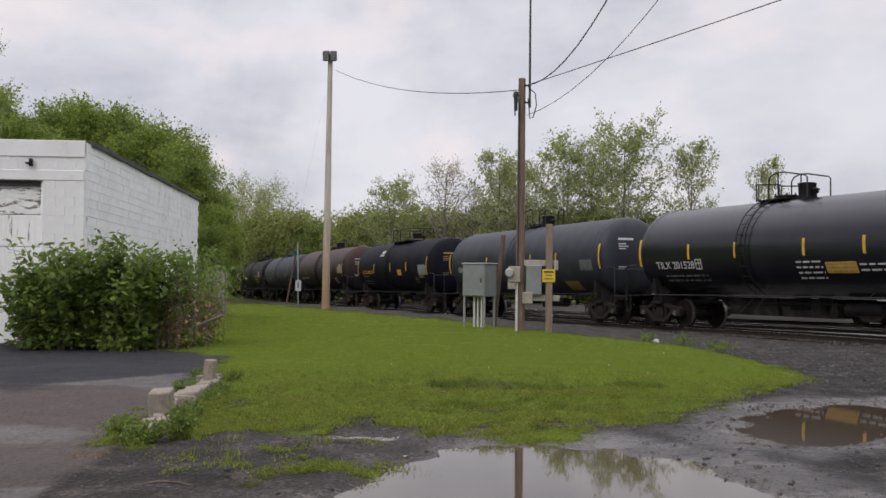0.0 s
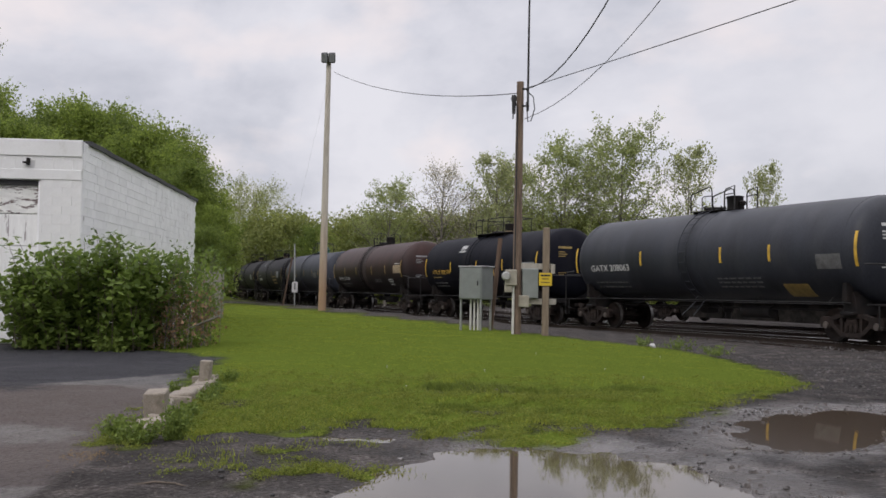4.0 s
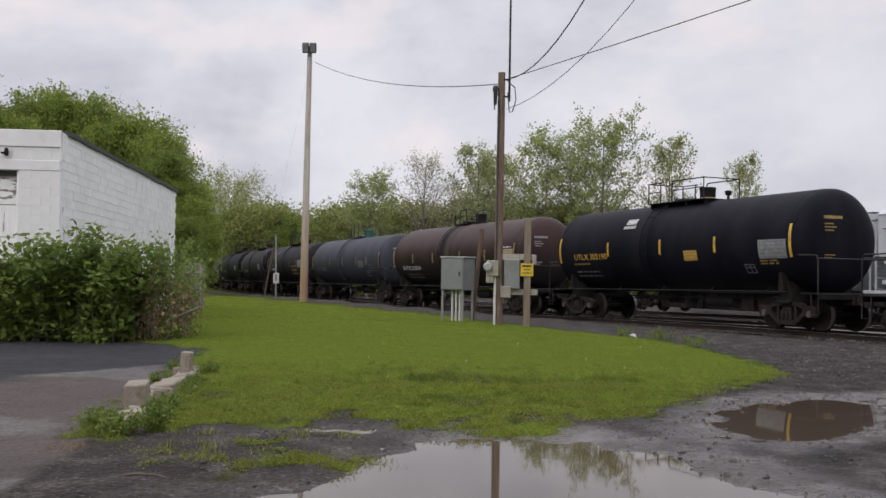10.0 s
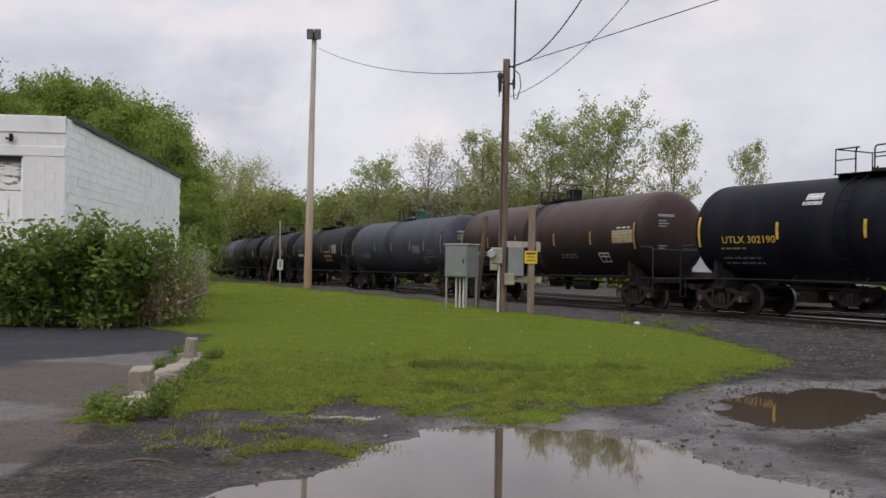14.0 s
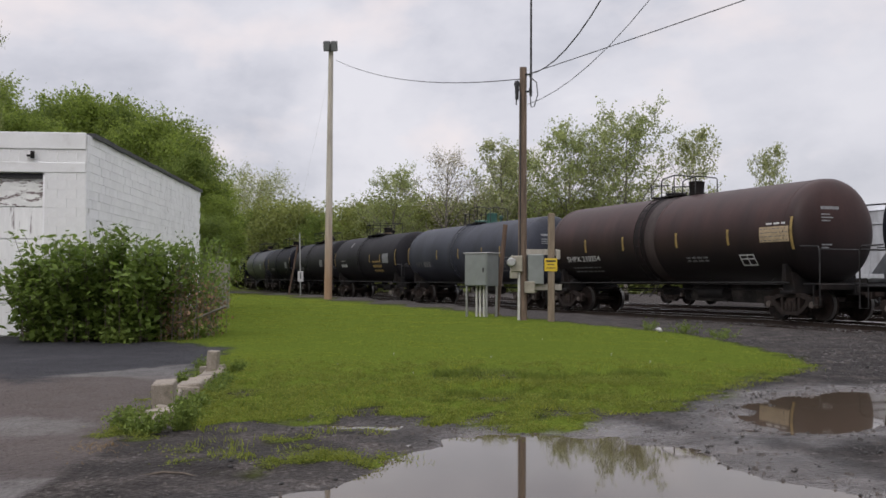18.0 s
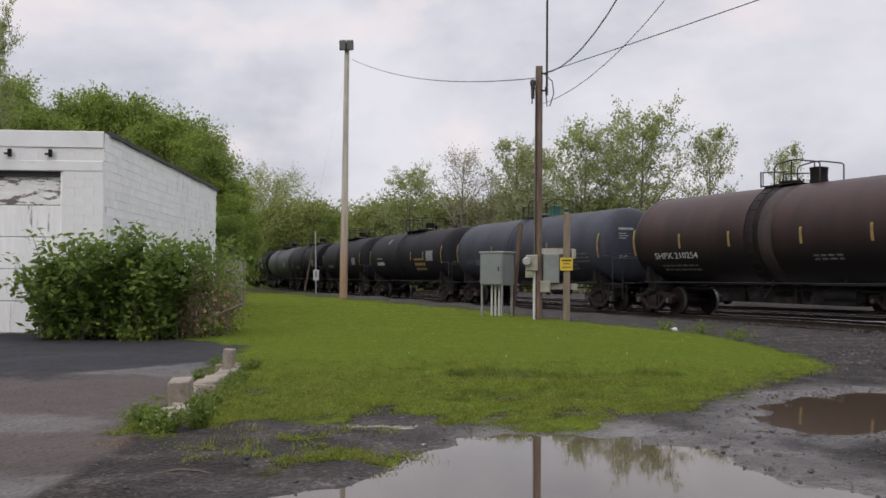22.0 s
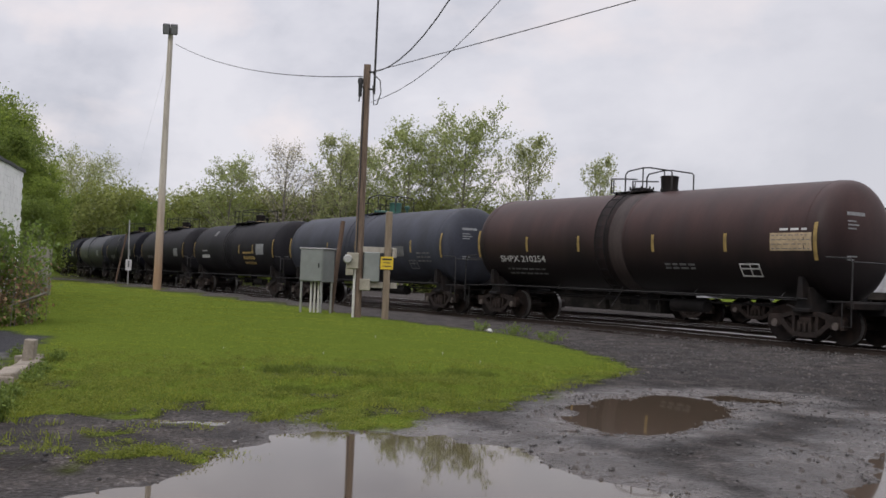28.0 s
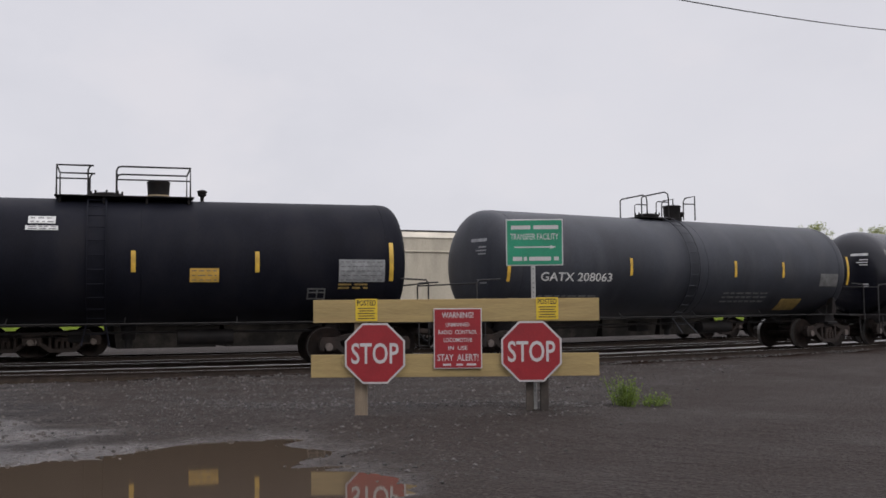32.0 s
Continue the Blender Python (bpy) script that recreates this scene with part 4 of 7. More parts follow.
def wrap_patch(sh, zc, r, x0, x1, z0, z1, n=6, thick=0.004, mi=0):
    """A thin plate that follows the tank's near side between two heights."""
    vs, fs = [], []
    for i in range(n + 1):
        z = z0 + (z1 - z0) * i / n
        a = math.asin(max(-1, min(1, (z - zc) / r)))
        for rr in (r - 0.004, r + thick):
            y, zz = -rr * math.cos(a), zc + rr * math.sin(a)
            vs += [(x0, y, zz), (x1, y, zz)]
    for i in range(n):
        a, b = i * 4, i * 4 + 4
        fs += [(a + 2, a + 3, b + 3, b + 2), (a, a + 2, b + 2, b), (a + 1, b + 1, b + 3, a + 3)]
    fs += [(0, 1, 3, 2), (n * 4, n * 4 + 2, n * 4 + 3, n * 4 + 1)]
    return sh.add(vs, fs, mi)


def text_verts(txt, size, bold=0.0, spacing=1.0):
    c = bpy.data.curves.new("lettering", "FONT")
    c.body, c.size, c.offset, c.space_character = txt, size, bold, spacing
    c.resolution_u = 3
    ob = bpy.data.objects.new("lettering", c)
    scene.collection.objects.link(ob)
    me = bpy.data.meshes.new_from_object(ob)
    vs = [v.co.copy() for v in me.vertices]
    fs = [tuple(p.vertices) for p in me.polygons]
    bpy.data.objects.remove(ob)
    bpy.data.curves.remove(c)
    bpy.data.meshes.remove(me)
    x0, x1 = min(v.x for v in vs), max(v.x for v in vs)
    y0, y1 = min(v.y for v in vs), max(v.y for v in vs)
    return [((v.x - x0), (v.y - y0)) for v in vs], fs, x1 - x0, y1 - y0


def wrap_text(txt, width, height, x0, z0, zc, r, m, bold=0.012):
    vs, fs, w, h = text_verts(txt, 1.0, bold)
    out = []
    for a, b in vs:
        z = z0 + b * height / h
        t = math.asin(max(-1, min(1, (z - zc) / r)))
        rr = r + 0.014
        out.append((x0 + a * width / w, -rr * math.cos(t), zc + rr * math.sin(t)))
    return Shape().add(out, fs).mesh("lettering", m)


def tank_profile(half, r, depth):
    """Shell with dished heads and a tight knuckle."""
    pr = []
    for i in range(13):
        a = math.pi / 2 * i / 12
        pr.append((-half - depth * math.cos(a) ** 0.8 if i < 12 else -half, max(0.02, r * math.sin(a) ** 0.8)))
    return pr + [(-x, q) for x, q in pr[::-1]]


def rail_loop(sh, x0, x1, y, z0, h, mid=True, r=0.022):
    sh.tube([(x0, y, z0), (x0, y, z0 + h - 0.1), (x0 + 0.04, y, z0 + h - 0.02), (x0 + 0.12, y, z0 + h), (x1, y, z0 + h), (x1, y, z0)], r)
    if mid:
        sh.tube([(x0, y, z0 + h * 0.55), (x1, y, z0 + h * 0.55)], r * 0.8)


def tank_car(label, paint, bars, r=1.49, zc=2.52, tint="yellow_reflector", marks=None, small=(), end_bars=True, over=0.36, top="long", heads=0.55, dome_mat="frame_black", end_rail=True, sill_mat="frame_black", deck=(-1.55, 1.55), bend=(-0.95, 0.0), rise=1.0, manway=-0.42, housing=0.76, vent=1.78, climb=-0.62, ladder_mat=None):
    """A tank car. bars: half distance between the two end reflectors; small: places of the short ones."""
    half = bars + over - heads
    car = thing("tank_car", label, "tank car", group="tank cars of the train")
    sh = Shape().lathe(tank_profile(half, r, heads), "x", (0, 0, zc), 48)
    part("tank", shared(("tank", paint, bars, r), lambda: sh.mesh("tank", paint, 40)), car)
    # weld rings round the shell
    for k in (-0.5, 0.0, 0.5):
        ring = Shape().lathe([(-0.02, r - 0.02), (-0.012, r + 0.006), (0.012, r + 0.006), (0.02, r - 0.02)], "x", (0, 0, zc), 48)
        part("weld_ring", shared(("ring", paint, r), lambda: ring.mesh("weld_ring", paint, 50)), car, at=pose(k * 2 * half * 0.98 if k else 0.35, 0, 0))
    zt, zb = zc + r, zc - r
    tcx = bars - 0.56
    # underframe
    for k in (-1, 1):
        us = Shape()
        x0, x1 = k * (half - 1.0), k * (bars + 1.05)
        us.box(((x0 + x1) / 2, 0, zb - 0.12), (abs(x1 - x0), 0.42, 0.34), ch=0.02)
        part("draft_sill", us.mesh("draft_sill", sill_mat), car)
        sd = Shape()
        for y in (-1, 1):
            sd.prism([(-0.26, zb - 0.25), (0.26, zb - 0.25), (0.20, zb + 0.12), (0.14, zb + 0.36), (-0.14, zb + 0.36), (-0.20, zb + 0.12)], y * 0.35, y * 1.12)
            sd.prism([(-0.10, zb + 0.1), (0.10, zb + 0.1), (0.06, zb + 0.6), (-0.06, zb + 0.6)], y * 1.06, y * 1.30)
        sd.box((0, 0, zb - 0.22), (0.5, 2.5, 0.1), ch=0.02)
        part("saddle", shared(("saddle", sill_mat, r), lambda: sd.mesh("saddle", sill_mat)), car, at=pose(k * tcx, 0, 0))
        ep = Shape()
        ep.box((k * (bars + 0.62), 0, zb + 0.02), (0.75, 2.7, 0.05), ch=0.01)
        ep.box((k * (bars + 0.98), 0, zb - 0.06), (0.08, 2.8, 0.16), ch=0.015)
        part("end_platform", ep.mesh("end_platform", sill_mat), car)
        if end_rail:
            er = Shape()
            for y in (-1, 1):
                xe = k * (bars + 0.95)
                er.tube([(xe, y * 1.38, zb - 0.02), (xe, y * 1.38, zb + 0.95), (xe - k * 0.06, y * 1.38, zb + 1.05), (k * (bars + 0.25), y * 1.42, zb + 1.08)], 0.022)
            er.tube([(k * (bars + 0.95), -1.38, zb + 0.97), (k * (bars + 0.95), 1.38, zb + 0.97)], 0.02)
            er.tube([(k * (bars + 0.95), -1.38, zb - 0.02), (k * (bars + 0.95), -1.38, zb - 0.55), (k * (bars + 0.7), -1.38, zb - 0.55), (k * (bars + 0.7), -1.38, zb)], 0.018)
            part("end_railing", er.mesh("end_railing", "railing_steel", 60), car)
        cp = Shape()
        cp.box((k * (bars + 1.25), 0, zb - 0.2), (0.5, 0.16, 0.18), ch=0.03)
        cp.prism([(bars * k + k * 1.4, -0.2), (bars * k + k * 1.5, -0.14), (bars * k + k * 1.5, 0.16), (bars * k + k * 1.4, 0.12)], zb - 0.34, zb - 0.04, "xy")
        part("coupler", cp.mesh("coupler", "truck_iron"), car)
        bogie(car, k * tcx)
        hose = Shape().tube([(k * (bars + 1.1), 0.25, zb - 0.2), (k * (bars + 1.3), 0.27, zb - 0.45), (k * (bars + 1.42), 0.25, zb - 0.5), (k * (bars + 1.5), 0.22, zb - 0.35)], 0.025)
        part("brake_hose", hose.mesh("brake_hose", "cable_black", 60), car)
    # side pipe rail low on the tank and its brackets
    pr = Shape()
    for y in (-1, 1):
        pr.tube([(-tcx - 0.2, y * 1.28, zb + 0.06), (tcx + 0.2, y * 1.28, zb + 0.06)], 0.022)
        for q in np.linspace(-tcx + 0.6, tcx - 0.6, 5):
            pr.tube([(q, y * 1.28, zb + 0.06), (q + 0.02, y * 1.12, zb + 0.2)], 0.012)
    part("side_pipe", pr.mesh("side_pipe", "railing_steel", 60), car)
    ug = Shape()
    ug.cyl((1.2, -0.25, zb - 0.28), (2.5, -0.25, zb - 0.28), 0.19, seg=14)
    ug.box((-1.0, 0.1, zb - 0.22), (0.5, 0.4, 0.3), ch=0.03)
    ug.tube([(-tcx, -0.3, zb - 0.14), (tcx, -0.3, zb - 0.16)], 0.03)
    ug.tube([(-tcx + 0.5, 0.2, zb - 0.22), (-1.2, 0.2, zb - 0.24)], 0.02)
    part("brake_gear", ug.mesh("brake_gear", sill_mat, 40), car)
    ov = Shape()
    ov.cyl((0.1, 0, zb + 0.05), (0.1, 0, zb - 0.32), 0.2, 0.16, seg=14)
    ov.cyl((0.1, 0, zb - 0.32), (0.1, 0, zb - 0.5), 0.1, seg=10)
    part("outlet_valve", ov.mesh("outlet_valve", sill_mat, 40), car)
    # ladder and top platform
    lm = ladder_mat or paint
    ld = Shape()
    rail = []
    for i in range(13):
        a = math.radians(-62 + i * 12.0)
        rail.append((-(r + 0.09) * math.cos(a), zc + (r + 0.09) * math.sin(a)))
    rail = [(-1.30, zb - 0.42)] + rail
    for dx in (-0.2, 0.2):
        ld.tube([(climb + dx * (1.5 if i == 0 else 1.0), y, z) for i, (y, z) in enumerate(rail)], 0.018)
    lad = part("ladder", shared(("ladder", climb, r, zc, lm), lambda: ld.mesh("ladder", lm, 60)), car)
    rung = shared(("rung", lm), lambda: Shape().tube([(-0.2, 0, 0), (0.2, 0, 0)], 0.012, 5).mesh("rung", lm))
    for i in range(len(rail) - 1):
        y = (rail[i][0] + rail[i + 1][0]) / 2
        z = (rail[i][1] + rail[i + 1][1]) / 2
        part("rung", rung, lad, at=pose(climb, y, z))
    x0, x1 = deck
    wide = 0.72 if top == "long" else 0.45
    pf = Shape()
    xe = x1 if top == "long" else x0 + 0.62 * (x1 - x0)
    pf.box(((x0 + xe) / 2, 0, zt + 0.02), (xe - x0, 2 * wide + 0.06, 0.03), ch=0.008)
    for q in np.linspace(x0 + 0.12, xe - 0.12, 4):
        pf.box((q, 0, zt - 0.06), (0.06, 2 * wide - 0.1, 0.16), ch=0.01)
    part("top_platform", shared(("pf", r, zc, top, deck), lambda: pf.mesh("top_platform", sill_mat)), car)
    for y in (-wide, wide):
        loops = [Shape(), Shape()]
        rl = loops[0]
        if top == "long":
            rail_loop(loops[0], -0.82, -1.5, y, zt + 0.03, 0.68, y < 0)
            rail_loop(loops[1], -0.2, 1.46, y, zt + 0.03, 0.68, y < 0)
        elif top == "arch":
            xa, xp = bend
            rl.tube([(x0, y, zt), (x0, y, zt + 0.55 * rise), (x0 + 0.12, y, zt + 0.52 * rise), (xa + 0.5, y, zt + 0.44 * rise)], 0.022)
            rl.tube([(x0 + 0.1, y, zt), (x0 + 0.1, y, zt + 0.53 * rise)], 0.018)
            rl = loops[1]
            rl.tube([(xa, y, zt), (xa, y, zt + 0.62 * rise), (xa + 0.1, y, zt + 0.74 * rise), (xp, y, zt + 0.82 * rise), (xp + 0.3, y, zt + 0.8 * rise), (x1 - 0.08, y, zt + 0.64 * rise), (x1, y, zt + 0.58 * rise), (x1, y, zt)], 0.022)
            rl.tube([(xp, y, zt), (xp, y, zt + 0.82 * rise)], 0.02)
        else:
            rl.tube([(x0, y, zt), (x0, y, zt + 0.56), (x0 + 0.06, y, zt + 0.62), (-0.35, y, zt + 0.8), (-0.22, y, zt + 0.76), (-0.18, y, zt + 0.6), (-0.18, y, zt)], 0.022)
            rl.tube([(-0.7, y, zt), (-0.7, y, zt + 0.46), (-0.62, y, zt + 0.5), (-0.18, y, zt + 0.5)], 0.018)
            rl = loops[1]
            rl.tube([(x1 - 0.5, y, zt), (x1 - 0.5, y, zt + 0.55), (x1 - 0.42, y, zt + 0.66), (x1, y, zt + 0.74), (x1, y, zt)], 0.022)
            rl.tube([(x1 - 0.5, y, zt + 0.48), (x1, y, zt + 0.5)], 0.018)
        for rl in loops:
            part("top_railing", rl.mesh("top_railing", "railing_steel", 60), car)
    if top == "long":
        for x in (-1.5, 1.46):
            part("cross_rail", Shape().tube([(x, -wide, zt + 0.71), (x, wide, zt + 0.71)], 0.02).mesh("cross_rail", "railing_steel", 60), car)
    mw = Shape().lathe([(zt - 0.1, 0.32), (zt + 0.09, 0.32), (zt + 0.09, 0.36), (zt + 0.13, 0.36), (zt + 0.16, 0.28), (zt + 0.18, 0.1)], "z", (manway, 0, 0), 20)
    for i in range(8):
        a = i * math.pi / 4
        mw.cyl((manway + 0.35 * math.cos(a), 0.35 * math.sin(a), zt + 0.11), (manway + 0.35 * math.cos(a), 0.35 * math.sin(a), zt + 0.2), 0.025, seg=6)
    part("manway", mw.mesh("manway", dome_mat, 40), car)
    dm = Shape().lathe([(zt - 0.1, 0.27), (zt + 0.08, 0.27), (zt + 0.08, 0.245), (zt + 0.40, 0.265), (zt + 0.42, 0.275), (zt + 0.45, 0.275), (zt + 0.47, 0.2), (zt + 0.47, 0.05)], "z", (housing, 0, 0), 22)
    vh = part("valve_housing", dm.mesh("valve_housing", dome_mat, 40), car)
    if top == "long":
        part("gasket", Shape().lathe([(zt + 0.1, 0.25), (zt + 0.1, 0.262), (zt + 0.13, 0.262), (zt + 0.13, 0.25)], "z", (housing, 0, 0), 22).mesh("gasket", "panel_tan", 40), vh, "pale ring round the housing's foot")
    if vent is not None:
        vt = Shape()
        vt.cyl((vent, 0, zt - 0.05), (vent, 0, zt + 0.2), 0.045, seg=10)
        vt.lathe([(zt + 0.12, 0.042), (zt + 0.15, 0.10), (zt + 0.19, 0.105), (zt + 0.2, 0.08), (zt + 0.22, 0.12), (zt + 0.26, 0.12), (zt + 0.29, 0.05)], "z", (vent, 0, 0), 12)
        part("safety_vent", vt.mesh("safety_vent", dome_mat, 40), car)
    # reflectors
    if end_bars:
        for k in (-1, 1):
            b = wrap_patch(Shape(), zc, r, -0.05, 0.05, 2.05, 2.97)
            part("reflector", shared(("endbar", r, tint), lambda: b.mesh("reflector", tint)), car, "tall yellow reflector strip", at=pose(k * bars, 0, 0))
    for x in small:
        b = wrap_patch(Shape(), zc, r, -0.05, 0.05, 2.25, 2.73)
        part("reflector", shared(("bar", r, tint), lambda: b.mesh("reflector", tint)), car, "short yellow reflector strip", at=pose(x, 0, 0))
    for m in marks or ():
        kind = m[0]
        if kind == "text":
            _, txt, x0, z0, w, h, mm = m
            part("lettering", wrap_text(txt, w, h, x0, z0, zc, r, mm), car)
        elif kind == "bars":
            _, x0, x1, zs, mm = m
            rs = random.Random(int(abs(x0) * 100) + len(zs))
            for z, h in zs:
                x = x0
                while x < x1:
                    w = rs.uniform(0.12, 0.35)
                    part("small_print", wrap_patch(Shape(), zc, r, x, min(x + w, x1), z, z + h, 1, 0.006).mesh("small_print", mm), car)
                    x += w + 0.08
        elif kind == "plate":
            _, x0, x1, z0, z1, mm = m
            s2 = wrap_patch(Shape(), zc, r, x0, x1, z0, z1, 4, 0.005)
            pl = part("stencil_panel", s2.mesh("stencil_panel", mm), car)
            if mm in ("panel_grey", "panel_tan", "yellow_paint", "white_lettering"):
                nrow = max(2, int((z1 - z0) / 0.09))
                rs = random.Random(int((x1 - x0) * 1000))
                for i in range(nrow):
                    z = z0 + (i + 0.35) * (z1 - z0) / nrow
                    x = x0 + 0.05
                    while x < x1 - 0.08:
                        w = rs.uniform(0.06, 0.2)
                        part("small_print", wrap_patch(Shape(), zc, r, x, min(x + w, x1 - 0.05), z, z + 0.02, 1, 0.009).mesh("small_print", "grey_lettering"), pl)
                        x += w + 0.05
        elif kind == "frame":
            _, x0, x1, z0, z1, mm = m
            s2 = Shape()
            t = 0.03
            for a in ((x0, x1, z0, z0 + t), (x0, x1, z1 - t, z1), (x0, x0 + t, z0, z1), (x1 - t, x1, z0, z1), ((x0 + x1) / 2, (x0 + x1) / 2 + t, z0, z1), (x0, x1, (z0 + z1) / 2 + 0.02, (z0 + z1) / 2 + 0.05)):
                wrap_patch(s2, zc, r, *a, 2, 0.006)
            part("stencil_frame", s2.mesh("stencil_frame", mm), car)
        elif kind == "band":
            _, x0, width, mm = m
            part("weathered_band", Shape().lathe([(x0 - width / 2, r - 0.01), (x0 - width / 2, r + 0.003), (x0 + width / 2, r + 0.003), (x0 + width / 2, r - 0.01)], "x", (0, 0, zc), 48).mesh("weathered_band", mm, 40), car, "weathered strip round the shell")
        elif kind == "head":
            # print on one of the heads
            _, mm, end = m
            for i, (w, z) in enumerate(((0.62, 0.60), (0.3, 0.44), (0.4, 0.35), (0.3, 0.26), (0.35, -0.42), (0.25, -0.5))):
                h = 0.085 if i == 0 else 0.035
                quad = []
                for yy, zz in ((-0.72, z), (w - 0.72, z), (w - 0.72, z + h), (-0.72, z + h)):
                    q = (1 - min(0.99, math.hypot(yy, zz) / r) ** 2.5) ** 0.4
                    quad.append((end * (half + heads * q + 0.012), yy, zc + zz))
                part("head_print", Shape().add(quad, [(0, 1, 2, 3)]).mesh("head_print", mm), car)
    return car


CARS = []  # thing, rest place of its centre along the line, half distance between trucks, wheelsets, early shift along the line


def add_car(centre, bars, early_shift=0.0, **kw):
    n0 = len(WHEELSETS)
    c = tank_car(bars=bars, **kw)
    CARS.append((c, centre, bars - 0.56, WHEELSETS[n0:], early_shift))
    return c


def frac(bars, *q):
    return [-bars + 2 * bars * f for f in q]


B = 6.13
add_car(6.9, B, early_shift=0.9, over=0.56, label="black tank car with yellow reporting marks and long top railing", paint="dull_black_paint", small=frac(B, 0.266, 0.5144, 0.739), marks=[
    ("text", "UTLX 302190", -B + 1.03, 2.15, 2.16, 0.21, "yellow_paint"),
    ("bars", -B + 0.92, -B + 1.95, [(1.98, 0.045)], "faded_yellow"),
    ("bars", -B + 0.92, -B + 2.5, [(1.70, 0.042), (1.55, 0.042)], "grey_lettering"),
    ("plate", -B + 4.08, -B + 4.65, 3.33, 3.50, "white_lettering"),
    ("plate", -B + 4.03, -B + 4.71, 3.18, 3.28, "white_lettering"),
    ("plate", -B + 7.54, -B + 8.19, 2.03, 2.34, "yellow_paint"),
    ("frame", -B + 10.25, -B + 10.68, 1.62, 1.88, "grey_lettering"),
    ("plate", -B + 10.98, -B + 12.1, 2.03, 2.56, "panel_grey"),
    ("bars", -B + 10.98, -B + 11.7, [(1.95, 0.04), (1.87, 0.04)], "faded_yellow"),
    ("head", "faded_yellow", 1)])
B = 7.02
add_car(22.9, B, early_shift=1.3, over=0.21, label="dark slate tank car with white reporting marks", paint="slate_tank_paint", top="right", deck=(-1.3, 0.95), manway=-0.62, housing=0.42, vent=0.8, climb=-0.3, small=frac(6.87, 0.30, 0.612, 0.772), marks=[
    ("text", "GATX 208063", -B + 1.05, 2.08, 2.5, 0.23, "white_lettering"),
    ("bars", -B + 1.1, -B + 3.2, [(1.66, 0.042), (1.5, 0.042)], "grey_lettering"),
    ("bars", -B + 8.2, -B + 10.2, [(1.75, 0.04), (1.63, 0.04), (1.5, 0.04)], "grey_lettering"),
    ("plate", -B + 11.0, -B + 12.0, 1.25, 1.6, "faded_yellow"),
    ("plate", -B + 12.6, -B + 13.5, 2.0, 2.4, "grey_lettering"),
    ("head", "white_lettering", 1), ("head", "panel_grey", -1)])
B = 7.0
add_car(39.7, B, early_shift=1.2, label="glossy black tank car with white reporting marks", paint="black_tank_paint", top="arch", deck=(-2.3, -0.15), bend=(-1.75, -1.35), manway=-1.45, housing=-0.62, vent=-0.28, climb=-1.75, ladder_mat="frame_black", small=frac(B, 0.19, 0.35, 0.555, 0.71), marks=[
    ("text", "TILX 201528", -B + 0.9, 1.95, 2.0, 0.24, "white_lettering"),
    ("frame", -B + 2.95, -B + 3.25, 1.92, 2.25, "white_lettering"),
    ("bars", -B + 1.2, -B + 3.4, [(1.7, 0.045), (1.55, 0.045)], "grey_lettering"),
    ("plate", -B + 8.5, -B + 9.6, 1.75, 2.05, "yellow_paint"),
    ("bars", -B + 7.4, -B + 8.4, [(2.05, 0.042), (1.9, 0.042), (1.75, 0.042), (1.6, 0.042)], "white_lettering"),
    ("bars", -B + 9.7, -B + 11.0, [(1.95, 0.042), (1.8, 0.042)], "white_lettering"), ("head", "white_lettering", -1)])
B = 6.95
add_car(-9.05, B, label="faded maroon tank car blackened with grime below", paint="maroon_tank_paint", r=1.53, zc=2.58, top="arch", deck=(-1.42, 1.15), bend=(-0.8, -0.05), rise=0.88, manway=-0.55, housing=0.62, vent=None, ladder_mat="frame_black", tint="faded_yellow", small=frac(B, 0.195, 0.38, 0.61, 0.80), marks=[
    ("band", -0.62, 0.62, "ladder_grime"),
    ("band", 0.0, 0.55, "maroon_worn"),
    ("text", "SHPX 210254", -B + 1.2, 1.92, 2.4, 0.2, "white_lettering"),
    ("bars", -B + 1.4, -B + 3.4, [(1.66, 0.042), (1.52, 0.042)], "grey_lettering"),
    ("bars", 1.9, 3.0, [(1.88, 0.05), (1.78, 0.05)], "grey_lettering"),
    ("frame", 4.55, 5.2, 1.62, 1.95, "white_lettering"),
    ("plate", 5.62, 6.85, 2.28, 2.72, "panel_tan"),
    ("bars", 5.9, 6.7, [(2.78, 0.05)], "white_lettering"),
    ("head", "panel_grey", 1)])
B = 7.0
add_car(-25.6, B, label="weathered grey tank car with green valve housing", paint="grey_tank_paint", top="arch", dome_mat="green_valve", tint="faded_yellow", small=frac(B, 0.3, 0.5, 0.7, 0.84), marks=[
    ("text", "SHPX 209912"[:4], -B + 1.1, 1.9, 0.9, 0.26, "grey_lettering"),
    ("bars", -B + 2.2, -B + 3.2, [(1.9, 0.26)], "grey_lettering"),
    ("plate", 3.2, 4.2, 2.1, 2.5, "grey_lettering"),
    ("frame", 4.5, 5.1, 1.62, 1.95, "grey_lettering"),
    ("bars", 5.2, 6.2, [(2.2, 0.05), (2.05, 0.05), (1.9, 0.05)], "grey_lettering"),
    ("head", "panel_grey", 1)])
B = 6.6
